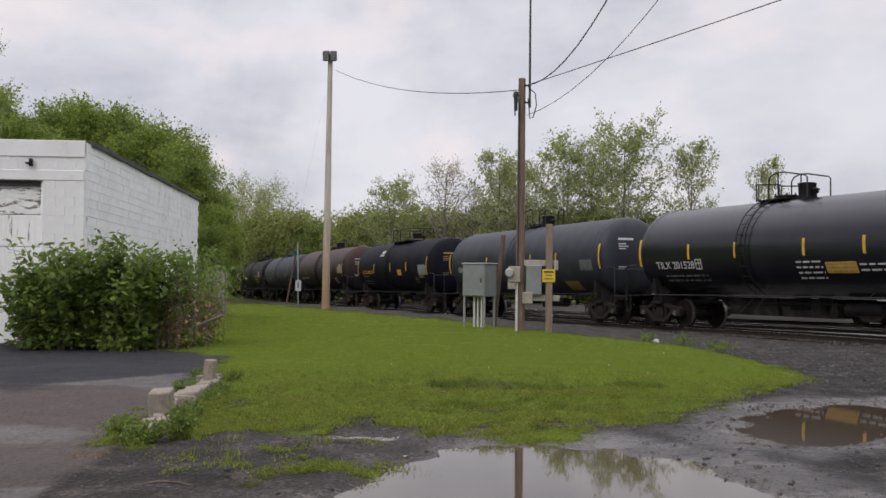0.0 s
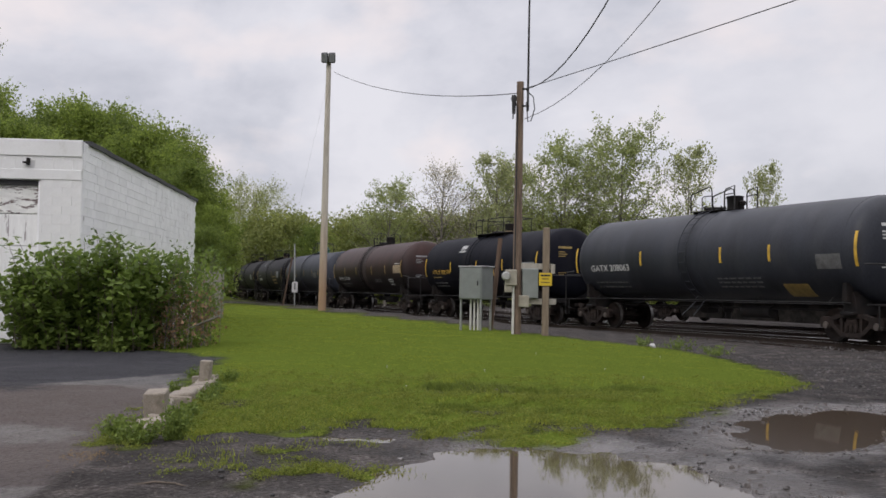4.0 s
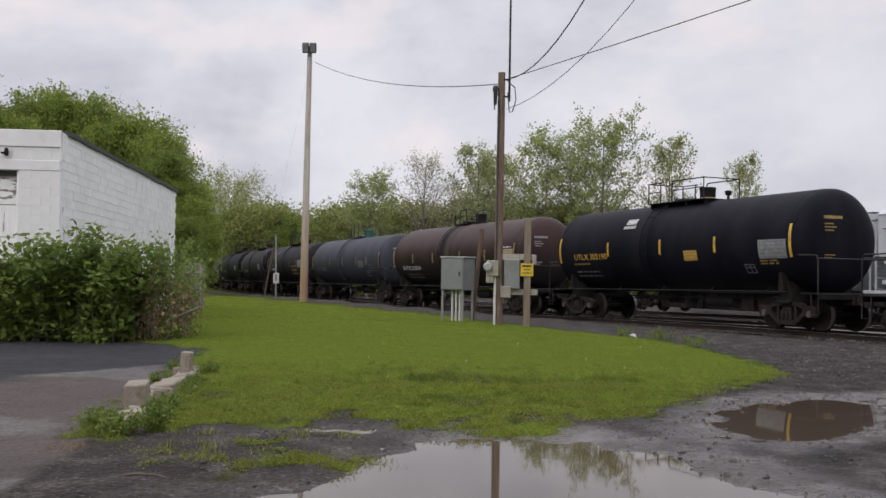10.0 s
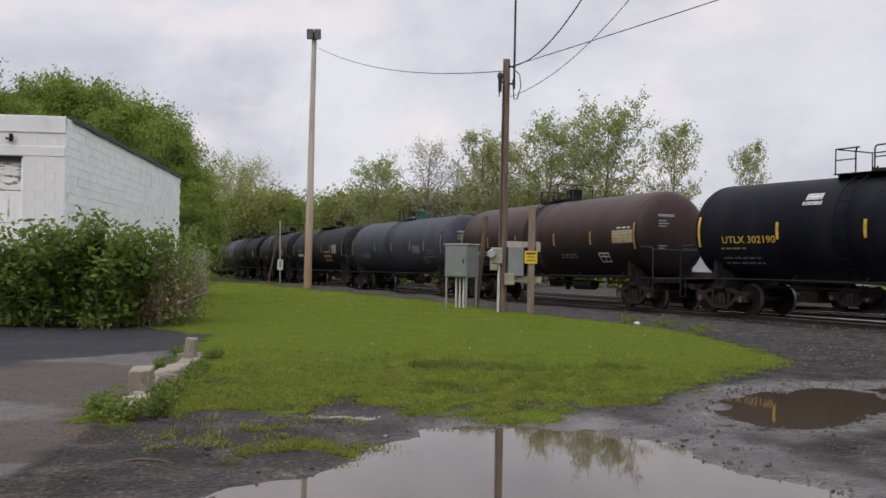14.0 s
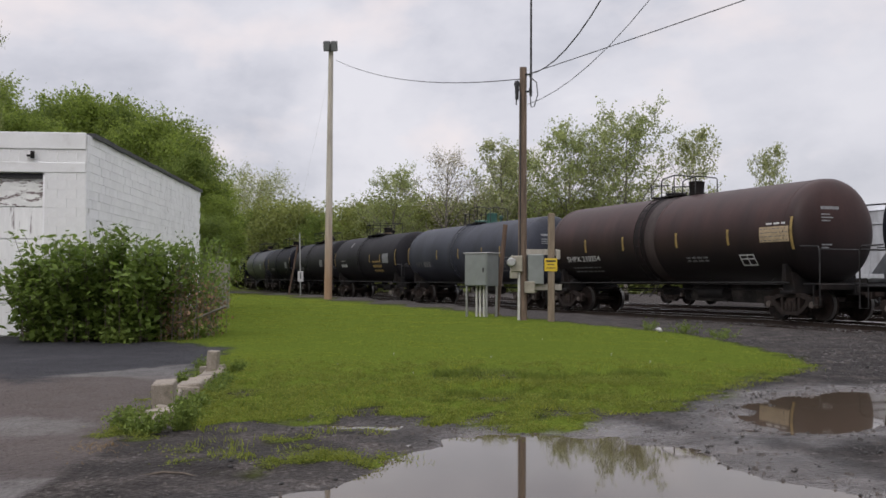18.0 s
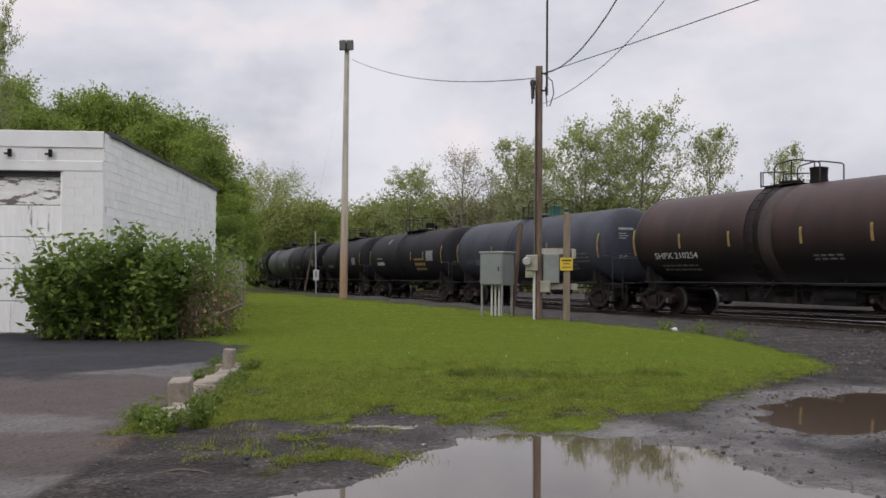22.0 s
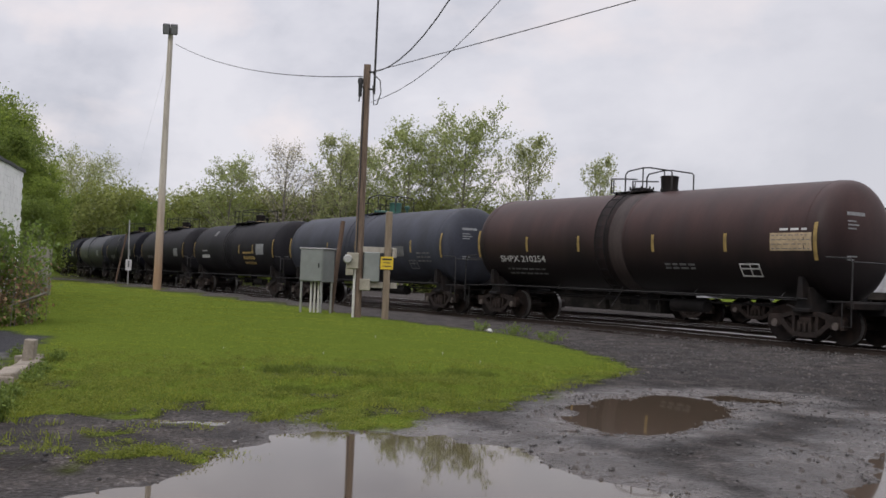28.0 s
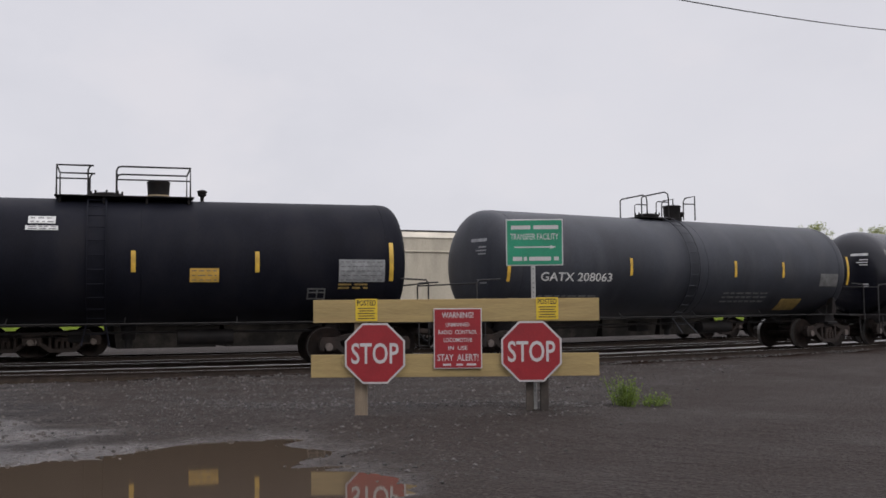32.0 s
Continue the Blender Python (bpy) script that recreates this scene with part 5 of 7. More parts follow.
add_car(-41.5, B, label="charcoal tank car with yellow scrawl on its side", paint="charcoal_tank_paint", tint="faded_yellow", small=frac(B, 0.62, 0.78), marks=[
    ("plate", -B + 1.6, -B + 3.0, 2.02, 2.2, "white_lettering"),
    ("plate", -B + 1.7, -B + 2.6, 2.4, 2.46, "white_lettering"),
    ("plate", -B + 3.2, -B + 3.6, 3.3, 3.6, "grey_lettering"),
    ("bars", 2.2, 3.9, [(1.7, 0.12), (1.95, 0.16), (2.25, 0.1)], "faded_yellow"),
    ("plate", 4.2, 5.3, 2.2, 2.75, "panel_grey")])
for c_, b_, p_, lb_ in ((-56.3, 5.6, "charcoal_tank_paint", "charcoal tank car far down the train"), (-70.0, 5.6, "dull_black_paint", "black tank car far down the train"), (-84.5, 6.3, "slate_tank_paint", "slate tank car far down the train"),
                        (-99.8, 6.4, "dull_black_paint", "black tank car at the far end of view"), (-115.4, 6.4, "charcoal_tank_paint", "charcoal tank car at the far end of view"), (-131.0, 6.4, "dull_black_paint", "black tank car beyond the fence")):
    add_car(c_, b_, label=lb_, paint=p_, tint="faded_yellow", small=(), marks=[("bars", -3.8, -2.2, [(1.95, 0.2)], "grey_lettering"), ("plate", 3.4, 4.3, 2.1, 2.6, "panel_grey")])


# ---- covered hoppers standing on the third track ----
def hopper_car(label, paint, at):
    h = thing("hopper_car", label, "hopper car", at=at, group="hopper cars behind")
    L, W, z0, z1 = 7.6, 1.55, 1.2, 3.82
    b = Shape()
    b.prism([(-L, z0 + 1.2), (-L + 1.1, z0), (L - 1.1, z0), (L, z0 + 1.2), (L, z1), (-L, z1)], -W, W)
    part("body", b.mesh("body", paint), h)
    rf = Shape().prism([(-W - 0.04, z1), (W + 0.04, z1), (W * 0.75, z1 + 0.22), (-W * 0.75, z1 + 0.22)], -L - 0.05, L + 0.05, "yz")
    part("roof", rf.mesh("roof", paint), h)
    hat = Shape()
    for i in range(6):
        hat.box((-L + 1.6 + i * 2.48, 0, z1 + 0.25), (1.9, 0.5, 0.1), ch=0.03)
    part("roof_hatch", hat.mesh("roof_hatch", paint), h)
    rw = Shape()
    for y in (-0.75, 0.75):
        rw.box((0, y, z1 + 0.28), (2 * L, 0.42, 0.04))
    part("running_board", rw.mesh("running_board", "railing_steel"), h)
    for zz, hh in ((z1 - 0.48, 0.05), (z0 + 0.22, 0.16)):
        part("side_band", shared(("band", paint, hh), lambda: Shape().box((0, 0, 0), (2 * L - 0.4, 0.05, hh), ch=0.012).mesh("side_band", paint)), h, at=pose(0, -W - 0.02, zz))
    for x in (-L + 0.9, L - 0.9):
        part("corner_post", shared(("rib", paint), lambda: Shape().box((0, 0, 2.45), (0.10, 0.06, 2.3), ch=0.015).mesh("corner_post", paint)), h, at=pose(x, -W - 0.035, 0))
    for x in (-4.6, -3.9, 2.6):
        part("small_print", shared(("hopper_print",), lambda: Shape().box((0, 0, 0), (0.55, 0.006, 0.22)).mesh("small_print", "grey_lettering")), h, at=pose(x, -W - 0.006, 2.05))
    for k in (-1, 1):
        e = Shape()
        for y in (-1.35, 1.35):
            e.tube([(k * (L + 0.5), y, 1.0), (k * (L + 0.5), y, z1 - 0.2), (k * (L - 0.1), y, z1)], 0.04)
        e.box((k * (L + 0.1), 0, 1.05), (1.3, 2.9, 0.14), ch=0.02)
        for q in range(7):
            e.tube([(k * (L + 0.5), -1.35, 1.3 + q * 0.4), (k * (L + 0.5), -0.95, 1.3 + q * 0.4)], 0.02)
        part("end_frame", e.mesh("end_frame", paint), h)
        bogie(h, k * (L - 1.2))
    for i in (-1, 0, 1):
        hp = Shape()
        x = i * 3.35
        vs = [(x - 1.66, -1.35, z0), (x + 1.66, -1.35, z0), (x + 1.66, 1.35, z0), (x - 1.66, 1.35, z0), (x - 1.5, -1.2, 0.25), (x + 1.5, -1.2, 0.25), (x + 1.5, 1.2, 0.25), (x - 1.5, 1.2, 0.25)]
        hp.add(vs, [(0, 1, 5, 4), (1, 2, 6, 5), (2, 3, 7, 6), (3, 0, 4, 7), (4, 5, 6, 7)])
        part("hopper_chute", hp.mesh("hopper_chute", "chute_grime"), h)
    sl = Shape()
    for y in (-W, W):
        sl.box((0, y, z0 + 0.02), (2 * L - 2.0, 0.12, 0.26), ch=0.02)
    part("side_sill", sl.mesh("side_sill", "chute_grime"), h)
    return h


HOPPERS = [(-21.5, "hopper_grey", "stained light grey covered hopper car"), (-4.5, "hopper_grey", "light grey covered hopper car with dark smudges"), (12.5, "hopper_beige", "beige covered hopper car"), (29.5, "hopper_beige", "beige covered hopper car, far end"), (46.5, "hopper_grey", "light grey covered hopper car, far end")]
for s_, p_, lb_ in HOPPERS:
    xa, ya, _ = track_at(s_ - 6.4, 9.0)
    xb, yb, _ = track_at(s_ + 6.4, 9.0)
    hopper_car(lb_, p_, pose((xa + xb) / 2, (ya + yb) / 2, track_z(s_), 0, 0, math.degrees(math.atan2(yb - ya, xb - xa))))


# ---- painted block garage ----
def flat_text(txt, width, height, x, z, y, m, bold=0.02):
    """Upright lettering centred at (x, z) on a face that looks towards -y."""
    vs, fs, w, h = text_verts(txt, 1.0, bold)
    return Shape().add([(x + (a / w - 0.5) * width, y, z + (b / h - 0.5) * height) for a, b in vs], fs).mesh("lettering", m)


def build_garage():
    ang = math.degrees(math.atan2(38.0 - 22.3, -8.98 + 7.7))
    g = thing("garage", "white painted concrete block garage with a peeling door", "garage", at=pose(-7.7, 22.3, 0, 0, 0, ang))
    L, H, D = 15.75, 4.33, 9.0
    side = part("side_wall", Shape().box((L / 2, 0.12, H / 2 - 0.05), (L, 0.2, H + 0.1)).mesh("side_wall", "joint_shade"), g)
    rs = random.Random(4)
    blk = [Shape().box((0, 0, 0), (0.3955, 0.05, 0.1935), ch=0.005).mesh("block", "white_block_paint") for _ in range(1)][0]
    rest = Shape()
    for c in range(22):
        z = 0.1 + c * 0.197
        for i in range(40):
            x = 0.2 + i * 0.4 - (0.2 if c % 2 else 0.0)
            if x > L - 0.1 or z > H - 0.05:
                continue
            dy = rs.uniform(-0.005, 0.006)
            if c >= 8 and i < 20 and x > 0.1:
                part("block", blk, side, at=pose(x, dy, z, 0, 0, rs.uniform(-0.3, 0.3)))
            else:
                w = 0.392 if x > 0.1 else 0.2
                rest.box((max(x, 0.1), dy, z), (w, 0.05, 0.192))
    tagged(part("blockwork", rest.mesh("blockwork", "white_block_paint"), side), kind="stuff")
    # front: pier, lintel and parapet round the door opening
    d0, d1, dh = 0.86, 4.6, 3.5
    fw = Shape()
    fw.box((0.12, d0 / 2 + 0.03, H / 2), (0.2, d0 - 0.06, H))
    fw.box((0.12, (d0 + d1) / 2, (dh + H) / 2), (0.2, d1 - d0, H - dh))
    fw.box((0.12, (d1 + D) / 2, H / 2), (0.2, D - d1, H))
    front = part("front_wall", fw.mesh("front_wall", "joint_front"), g)
    for c in range(22):
        z = 0.1 + c * 0.197
        for i in range(24):
            y = 0.2 + i * 0.4 - (0.2 if c % 2 else 0.0)
            lo, hi = max(0.0, y - 0.198), y + 0.198
            if y > D - 0.2:
                continue
            if z < dh + 0.1:
                if lo < d0 < hi:
                    hi = d0
                elif lo < d1 < hi:
                    lo = d1
                elif d0 <= lo and hi <= d1:
                    continue
            if hi - lo < 0.05:
                continue
            b = Shape().box((0.0, 0, 0), (0.05, hi - lo, 0.1965), ch=0.001)
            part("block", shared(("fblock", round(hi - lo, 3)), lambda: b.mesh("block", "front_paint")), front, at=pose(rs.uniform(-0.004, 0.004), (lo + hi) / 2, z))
    lin = Shape().box((-0.015, (d0 + d1) / 2 - 0.2, dh + 0.12), (0.05, d1 - d0 + 1.3, 0.22), ch=0.01)
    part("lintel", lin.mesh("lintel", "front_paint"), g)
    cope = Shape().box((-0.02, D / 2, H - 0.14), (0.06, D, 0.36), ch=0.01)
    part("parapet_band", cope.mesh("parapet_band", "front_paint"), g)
    door = part("garage_door", Shape().box((0.22, (d0 + d1) / 2, dh / 2), (0.05, d1 - d0, dh)).mesh("garage_door", "joint_shade"), g, "peeling white garage door")
    for i in range(5):
        pn = Shape().box((0.18, (d0 + d1) / 2, 0.36 + i * 0.69), (0.06, d1 - d0 - 0.12, 0.675), ch=0.012)
        part("door_panel", pn.mesh("door_panel", "door_upper" if i == 4 else "peeling_door"), door)
    for y in (d0 + 0.03, d1 - 0.03):
        part("door_jamb", Shape().box((0.1, y, dh / 2), (0.12, 0.06, dh), ch=0.01).mesh("door_jamb", "white_block_paint"), g)
    # black strip that paints the shadow under the lintel
    part("door_head", Shape().box((0.13, (d0 + d1) / 2, dh - 0.06), (0.12, d1 - d0, 0.1), ch=0.01).mesh("door_head", "roof_felt"), g)
    part("rear_wall", Shape().box((L - 0.1, D / 2, H / 2), (0.2, D - 0.4, H)).mesh("rear_wall", "white_block_paint"), g)
    part("far_wall", Shape().box((L / 2, D, H / 2), (L, 0.2, H)).mesh("far_wall", "white_block_paint"), g)
    part("roof", Shape().box((L / 2 + 0.05, D / 2 + 0.1, H - 0.35), (L - 0.4, D - 0.2, 0.12)).mesh("roof", "roof_felt"), g)
    ed = Shape()
    rs2 = random.Random(9)
    x = 0.35
    while x < L:
        w = rs2.uniform(0.5, 1.1)
        ed.box((x + w / 2, 0.07, H + 0.03 + rs2.uniform(-0.01, 0.012)), (w, 0.3, 0.1))
        x += w
    part("roof_edge", ed.mesh("roof_edge", "roof_felt"), g, "ragged black felt roof edge")
    for y in (1.1, 1.95, 3.2):
        br = Shape().box((-0.1, y, dh + 0.38), (0.08, 0.07, 0.16), ch=0.01)
        br.box((-0.1, y + 0.05, dh + 0.36), (0.06, 0.12, 0.04))
        part("bracket", br.mesh("bracket", "frame_black"), g)


build_garage()


# ---- foliage ----
def leaf_quads(c, size, rs, droop=0.3, flat=False):
    """Rhombic leaves at the points c (n x 3); flat ones lie like shingles, face up."""
    n = len(c)
    d = rs.normal(size=(n, 3))
    if flat:
        d[:, 2] *= 0.3
    d[:, 2] -= droop
    d /= np.linalg.norm(d, axis=1)[:, None]
    e = np.cross(d, rs.normal(size=(n, 3)) * 0.35 + (0, 0, 1) if flat else rs.normal(size=(n, 3)))
    e /= np.linalg.norm(e, axis=1)[:, None] + 1e-9
    s = size * rs.uniform(0.6, 1.35, (n, 1))
    v = np.stack([c - d * s * 0.5, c + e * s * 0.32, c + d * s * 0.55, c - e * s * 0.32], 1).reshape(-1, 3)
    f = np.arange(4 * n).reshape(n, 4)
    return v, f


def leaf_tris(c, size, rs):
    """Small three-cornered leaves at the points c, for trees seen from far."""
    n = len(c)
    d = rs.normal(size=(n, 3))
    d /= np.linalg.norm(d, axis=1)[:, None]
    e = np.cross(d, rs.normal(size=(n, 3)))
    e /= np.linalg.norm(e, axis=1)[:, None] + 1e-9
    s = size * rs.uniform(0.6, 1.35, (n, 1))
    v = np.stack([c - d * s * 0.55, c + e * s * 0.38 + d * s * 0.3, c - e * s * 0.38 + d * s * 0.3], 1).reshape(-1, 3)
    return v, np.arange(3 * n).reshape(n, 3)


def grow(seed, height, spread, clear, limbs, twigs, leaf_n, leaf, puff, asc=0.35, bare_wood=True):
    """Skeleton of tapered tubes and a cloud of leaves round its twigs."""
    rs = np.random.RandomState(seed)
    wood = Shape()
    r0 = 0.012 * height + 0.04
    lean = rs.uniform(-0.04, 0.04, 2)
    tp = [(lean[0] * h * height + 0.15 * math.sin(3 * h + seed), lean[1] * h * height, h * height * 0.93) for h in np.linspace(0, 1, 8)]
    wood.tube(tp, [r0 * (1 - 0.88 * h) for h in np.linspace(0, 1, 8)], 7)
    pts = []
    for i in range(limbs):
        h = clear + (0.97 - clear) * (i + rs.uniform(0, 0.8)) / limbs
        az = i * 2.4 + rs.uniform(-0.5, 0.5)
        k = h * 7
        j = min(6, int(k))
        base = Vector(tp[j]).lerp(Vector(tp[j + 1]), k - j)
        prof = math.sin(math.pi * min(0.98, ((h - clear) / (1 - clear)) * 0.80 + 0.16))
        ln = spread * (0.35 + 0.75 * prof) * rs.uniform(0.75, 1.15)
        up = asc + 0.75 * h
        dirv = Vector((math.cos(az), math.sin(az), up)).normalized()
        mid = base + dirv * ln * 0.5 + Vector((0, 0, 0.04 * ln))
        end = base + dirv * ln 
        rb = max(0.02, r0 * (1 - h) * 0.5)
        wood.tube([base, mid, end], [rb, rb * 0.6, 0.012], 5)
        for t in range(twigs):
            q = rs.uniform(0.3, 1.0)
            o = base.lerp(mid, q * 2) if q < 0.5 else mid.lerp(end, q * 2 - 1)
            dv = Vector(rs.normal(size=3) * np.array([1, 1, 0.8])).normalized() * ln * rs.uniform(0.18, 0.42)
            dv.z = dv.z * 0.8 + 0.1 * ln
            if bare_wood:
                wood.tube([o, o + dv], [rb * 0.3 + 0.006, 0.006], 3)
            pts.append((tuple(o), tuple(dv)))
    pts = np.array(pts)
    pick = rs.randint(0, len(pts), leaf_n)
    c = pts[pick, 0] + pts[pick, 1] * rs.uniform(0.1, 1.1, (leaf_n, 1)) + rs.normal(size=(leaf_n, 3)) * puff
    v, f = leaf_tris(c, leaf, rs)
    return wood, v, f


TREE_KINDS = {}


TREE_FIT = dict(ash=0.93, open=0.93, bare=0.95, wood=0.82, wood2=0.82, shrub=0.85, pale=0.9)


def tree(kind, x, y, height, label, category="tree", group="trees", turn=0.0, wide=1.0):
    """A tree of a kind, built once, scaled to its height."""
    if kind not in TREE_KINDS:
        a = dict(
            ash=(11, 14.0, 6.0, 0.10, 30, 12, 10500, 0.215, 0.2, 0.75), open=(23, 11.0, 4.0, 0.10, 24, 10, 5200, 0.2, 0.16, 0.8), bare=(35, 11.0, 3.4, 0.22, 26, 12, 3400, 0.12, 0.22, 0.7),
            wood=(47, 12.0, 4.4, 0.06, 40, 10, 34000, 0.21, 0.36, 0.35, False), wood2=(59, 12.0, 4.0, 0.05, 40, 10, 34000, 0.21, 0.36, 0.35, False), shrub=(61, 6.0, 3.4, 0.0, 30, 9, 22000, 0.2, 0.42, 0.35, False), pale=(73, 11.0, 5.2, 0.2, 32, 11, 11000, 0.17, 0.26, 0.6))[kind]
        lm = dict(ash="leaf_spring", open="leaf_grey_green", bare="leaf_pale", wood="leaf_wood", wood2="leaf_deep", shrub="leaf_olive", pale="leaf_grey_green")[kind]
        wood, v, f = grow(*a)
        TREE_KINDS[kind] = (wood.mesh("trunk", "pale_bark" if kind in ("bare", "open", "ash") else "bark", 60), fast_mesh("crown", v, f, [lm]), a[1])
    tr, cr, h0 = TREE_KINDS[kind]
    k = height / h0 * TREE_FIT[kind]
    z = float(ground_z(np.array([x]), np.array([y]))[0]) - 0.05
    t = thing("shrub" if category == "shrub" else "tree", label, category, at=pose(x, y, z, 0, 0, turn), group=group)
    m = Matrix.Diagonal((k * wide, k * wide, k, 1))
    part("trunk", tr, t, at=m)
    tagged(part("crown", cr, t, at=m), kind="")
    return t


R = "trees beyond the tracks"
tree("ash", 14.3, 82, 14.3, "tall spring-green ash tree with thin new leaves", group=R, wide=0.95)
tree("open", 19.2, 80, 13.2, "slender tree with sparse new leaves", group=R, turn=40, wide=0.8)
tree("ash", 9.6, 84, 13.6, "bushy spring-green tree beyond the tracks", group=R, turn=120)
tree("open", 4.5, 86, 12.9, "half-leafed tree beyond the tracks", group=R, turn=200)
tree("ash", 6.8, 90, 12.4, "spring-green tree beyond the tracks", group=R, turn=260, wide=0.9)
tree("open", 12.0, 87, 12.0, "half-leafed tree beyond the tracks", group=R, turn=300)
tree("bare", 0.2, 88, 12.6, "pale tree still almost bare of leaves", group=R)
tree("bare", 2.4, 91, 10.4, "pale tree still almost bare of leaves", group=R, turn=90)
tree("ash", -4.8, 92, 11.0, "round spring-green tree beyond the tracks", group=R, turn=75, wide=1.0)
tree("open", 26.2, 84, 12.4, "small sparse tree standing alone", group=R, turn=20, wide=0.62)
tree("pale", -25.2, 140, 15.4, "grey-green budding tree in the distance", group=R, wide=1.0)
tree("pale", -31.1, 150, 14.6, "grey-green budding tree in the distance", group=R, turn=100)
tree("bare", -11.5, 128, 10.8, "hazy bare tree in the distance", group=R, turn=50, wide=1.2)
tree("wood2", -19.4, 122, 9.4, "dark green tree in the distance", group=R, turn=33)
for i_, (x_, y_, h_, k_) in enumerate([(-25.6, 135, 9.5, "wood2"), (-17.4, 116, 8.0, "shrub"), (-13.2, 110, 7.9, "wood2"), (-9.6, 106, 7.6, "wood"), (-6.6, 101, 7.2, "shrub"), (-3.4, 99, 7.2, "wood"), (-0.6, 97, 7.0, "shrub"), (2.4, 96, 7.2, "wood"), (5.2, 94, 7.2, "shrub"),
                                         (8.3, 89, 6.6, "wood"), (11.2, 86, 6.4, "shrub"), (14.0, 84, 6.4, "wood"), (16.8, 84, 6.0, "shrub"), (20.0, 86, 5.6, "wood"), (23.5, 88, 5.2, "shrub"), (27, 90, 5.0, "wood")]):
    tree(k_, x_, y_, h_ * 1.22, "leafy green thicket beside the tracks", "shrub", "thickets", turn=i_ * 67, wide=1.2)
for i_, (x_, y_, h_) in enumerate([(-35.5, 80, 14.5), (-32.6, 82, 13.8), (-29.8, 85, 16.2), (-26.8, 82, 16.3), (-24.2, 80, 15.9), (-21.8, 77, 14.6), (-19.4, 75, 13.2), (-17.7, 72, 11.2), (-16.4, 71, 9.2), (-15.2, 70, 7.6),
                                     (-30, 66, 12.2), (-27, 65, 11.4), (-24, 64, 10.4), (-21, 62, 9.4), (-18.6, 62, 8.4), (-16.6, 63, 7.0), (-14.3, 62, 5.6), (-39, 72, 15), (-34, 64, 12.5), (-44, 84, 16)]):
    tree(("wood", "wood2", "wood")[i_ % 3], x_, y_, h_, "dense green hillside tree behind the garage", "tree", "hillside woods", turn=i_ * 51)
tree("pale", -18.6, 76, 10.6, "feathery budding tree on the hillside", group="hillside woods", turn=20, wide=0.7)
tree("ash", -27.3, 60, 15.2, "tall thin leafy tree above the garage", group="hillside woods", turn=15, wide=0.42)
for x_, y_, h_ in ((118, 8.8, 10.6), (121, 2.6, 10.2), (119, -4, 9.4)):
    tree("open", x_, y_, h_, "small distant tree behind the train", group="distant trees", turn=x_ * 9)


# ---- bush in front of the garage ----
def build_bush():
    b = thing("knotweed_bush", "large leafy green bush against the garage wall", "bush", at=pose(-6.9, 21.35, 0))
    rs = np.random.RandomState(8)
    st = Shape()
    cl = []
    for i in range(190):
        x0, y0 = rs.uniform(-1.6, 0.95), rs.uniform(-0.75, 0.9)
        tall = 1.16 if i % 8 == 0 else 1.0
        h = 2.3 * tall * (1 - 0.42 * abs(x0 / 1.8) ** 3.0) * (0.9 + 0.08 * math.sin(4.1 * x0 + 1) + 0.08 * math.sin(9 * x0)) * rs.uniform(0.55, 1.08)
        lx, ly = rs.uniform(-0.4, 0.4) + 0.3 * x0, rs.uniform(-0.6, 0.3) + 0.3 * y0
        pts = [(x0 + lx * t * t, y0 + ly * t * t, h * t * (1.05 - 0.08 * t)) for t in np.linspace(0, 1, 5)]
        st.tube(pts, [0.012, 0.011, 0.009, 0.007, 0.004], 4)
        for t in np.linspace(0.08, 1.0, 17):
            k = t * 4
            j = min(3, int(k))
            p = np.array(pts[j]) * (1 - k + j) + np.array(pts[j + 1]) * (k - j)
            for q in range(2 if t > 0.85 and tall > 1 else 5):
                cl.append(p + rs.normal(size=3) * np.array([0.11, 0.11, 0.06]) * (0.6 if tall > 1 else 1.0))
    part("stem_tangle", st.mesh("stem_tangle", "bark"), b)
    v, f = leaf_quads(np.array(cl), 0.16, rs, 0.45, True)
    part("foliage", fast_mesh("foliage", v, f, ["leaf_bush"]), b)
    d = thing("dry_shrub", "half-dead brown and green shrub beside the bush", "bush", at=pose(-5.5, 22.4, 0))
    st = Shape()
    cl, cl2 = [], []
    for i in range(110):
        x0, y0 = rs.uniform(-0.85, 0.6), rs.uniform(-1.2, 1.2)
        h = rs.uniform(1.0, 2.15)
        lx, ly = rs.uniform(-0.3, 0.5), rs.uniform(-0.5, 0.4)
        pts = [(x0 + lx * t * t, y0 + ly * t * t, h * t) for t in np.linspace(0, 1, 4)]
        st.tube(pts, [0.008, 0.007, 0.005, 0.003], 4)
        for t in np.linspace(0.04, 1, 16):
            p = np.array([x0 + lx * t * t, y0 + ly * t * t, h * t])
            for q in range(4):
                (cl2 if (t < 0.72 and rs.rand() < 0.72) else cl).append(p + rs.normal(size=3) * 0.11)
    st.tube([(0.2, -0.9, 0.35), (0.75, -1.0, 0.6), (1.0, -1.0, 0.7)], 0.025, 5)
    part("stem_tangle", st.mesh("stem_tangle", "pale_bark"), d)
    v, f = leaf_quads(np.array(cl), 0.09, rs, 0.4)
    part("foliage", fast_mesh("foliage", v, f, ["leaf_bush"]), d)
    v, f = leaf_quads(np.array(cl2), 0.07, rs, 0.6)
    part("dead_leaves", fast_mesh("dead_leaves", v, f, ["leaf_brown"]), d)


build_bush()

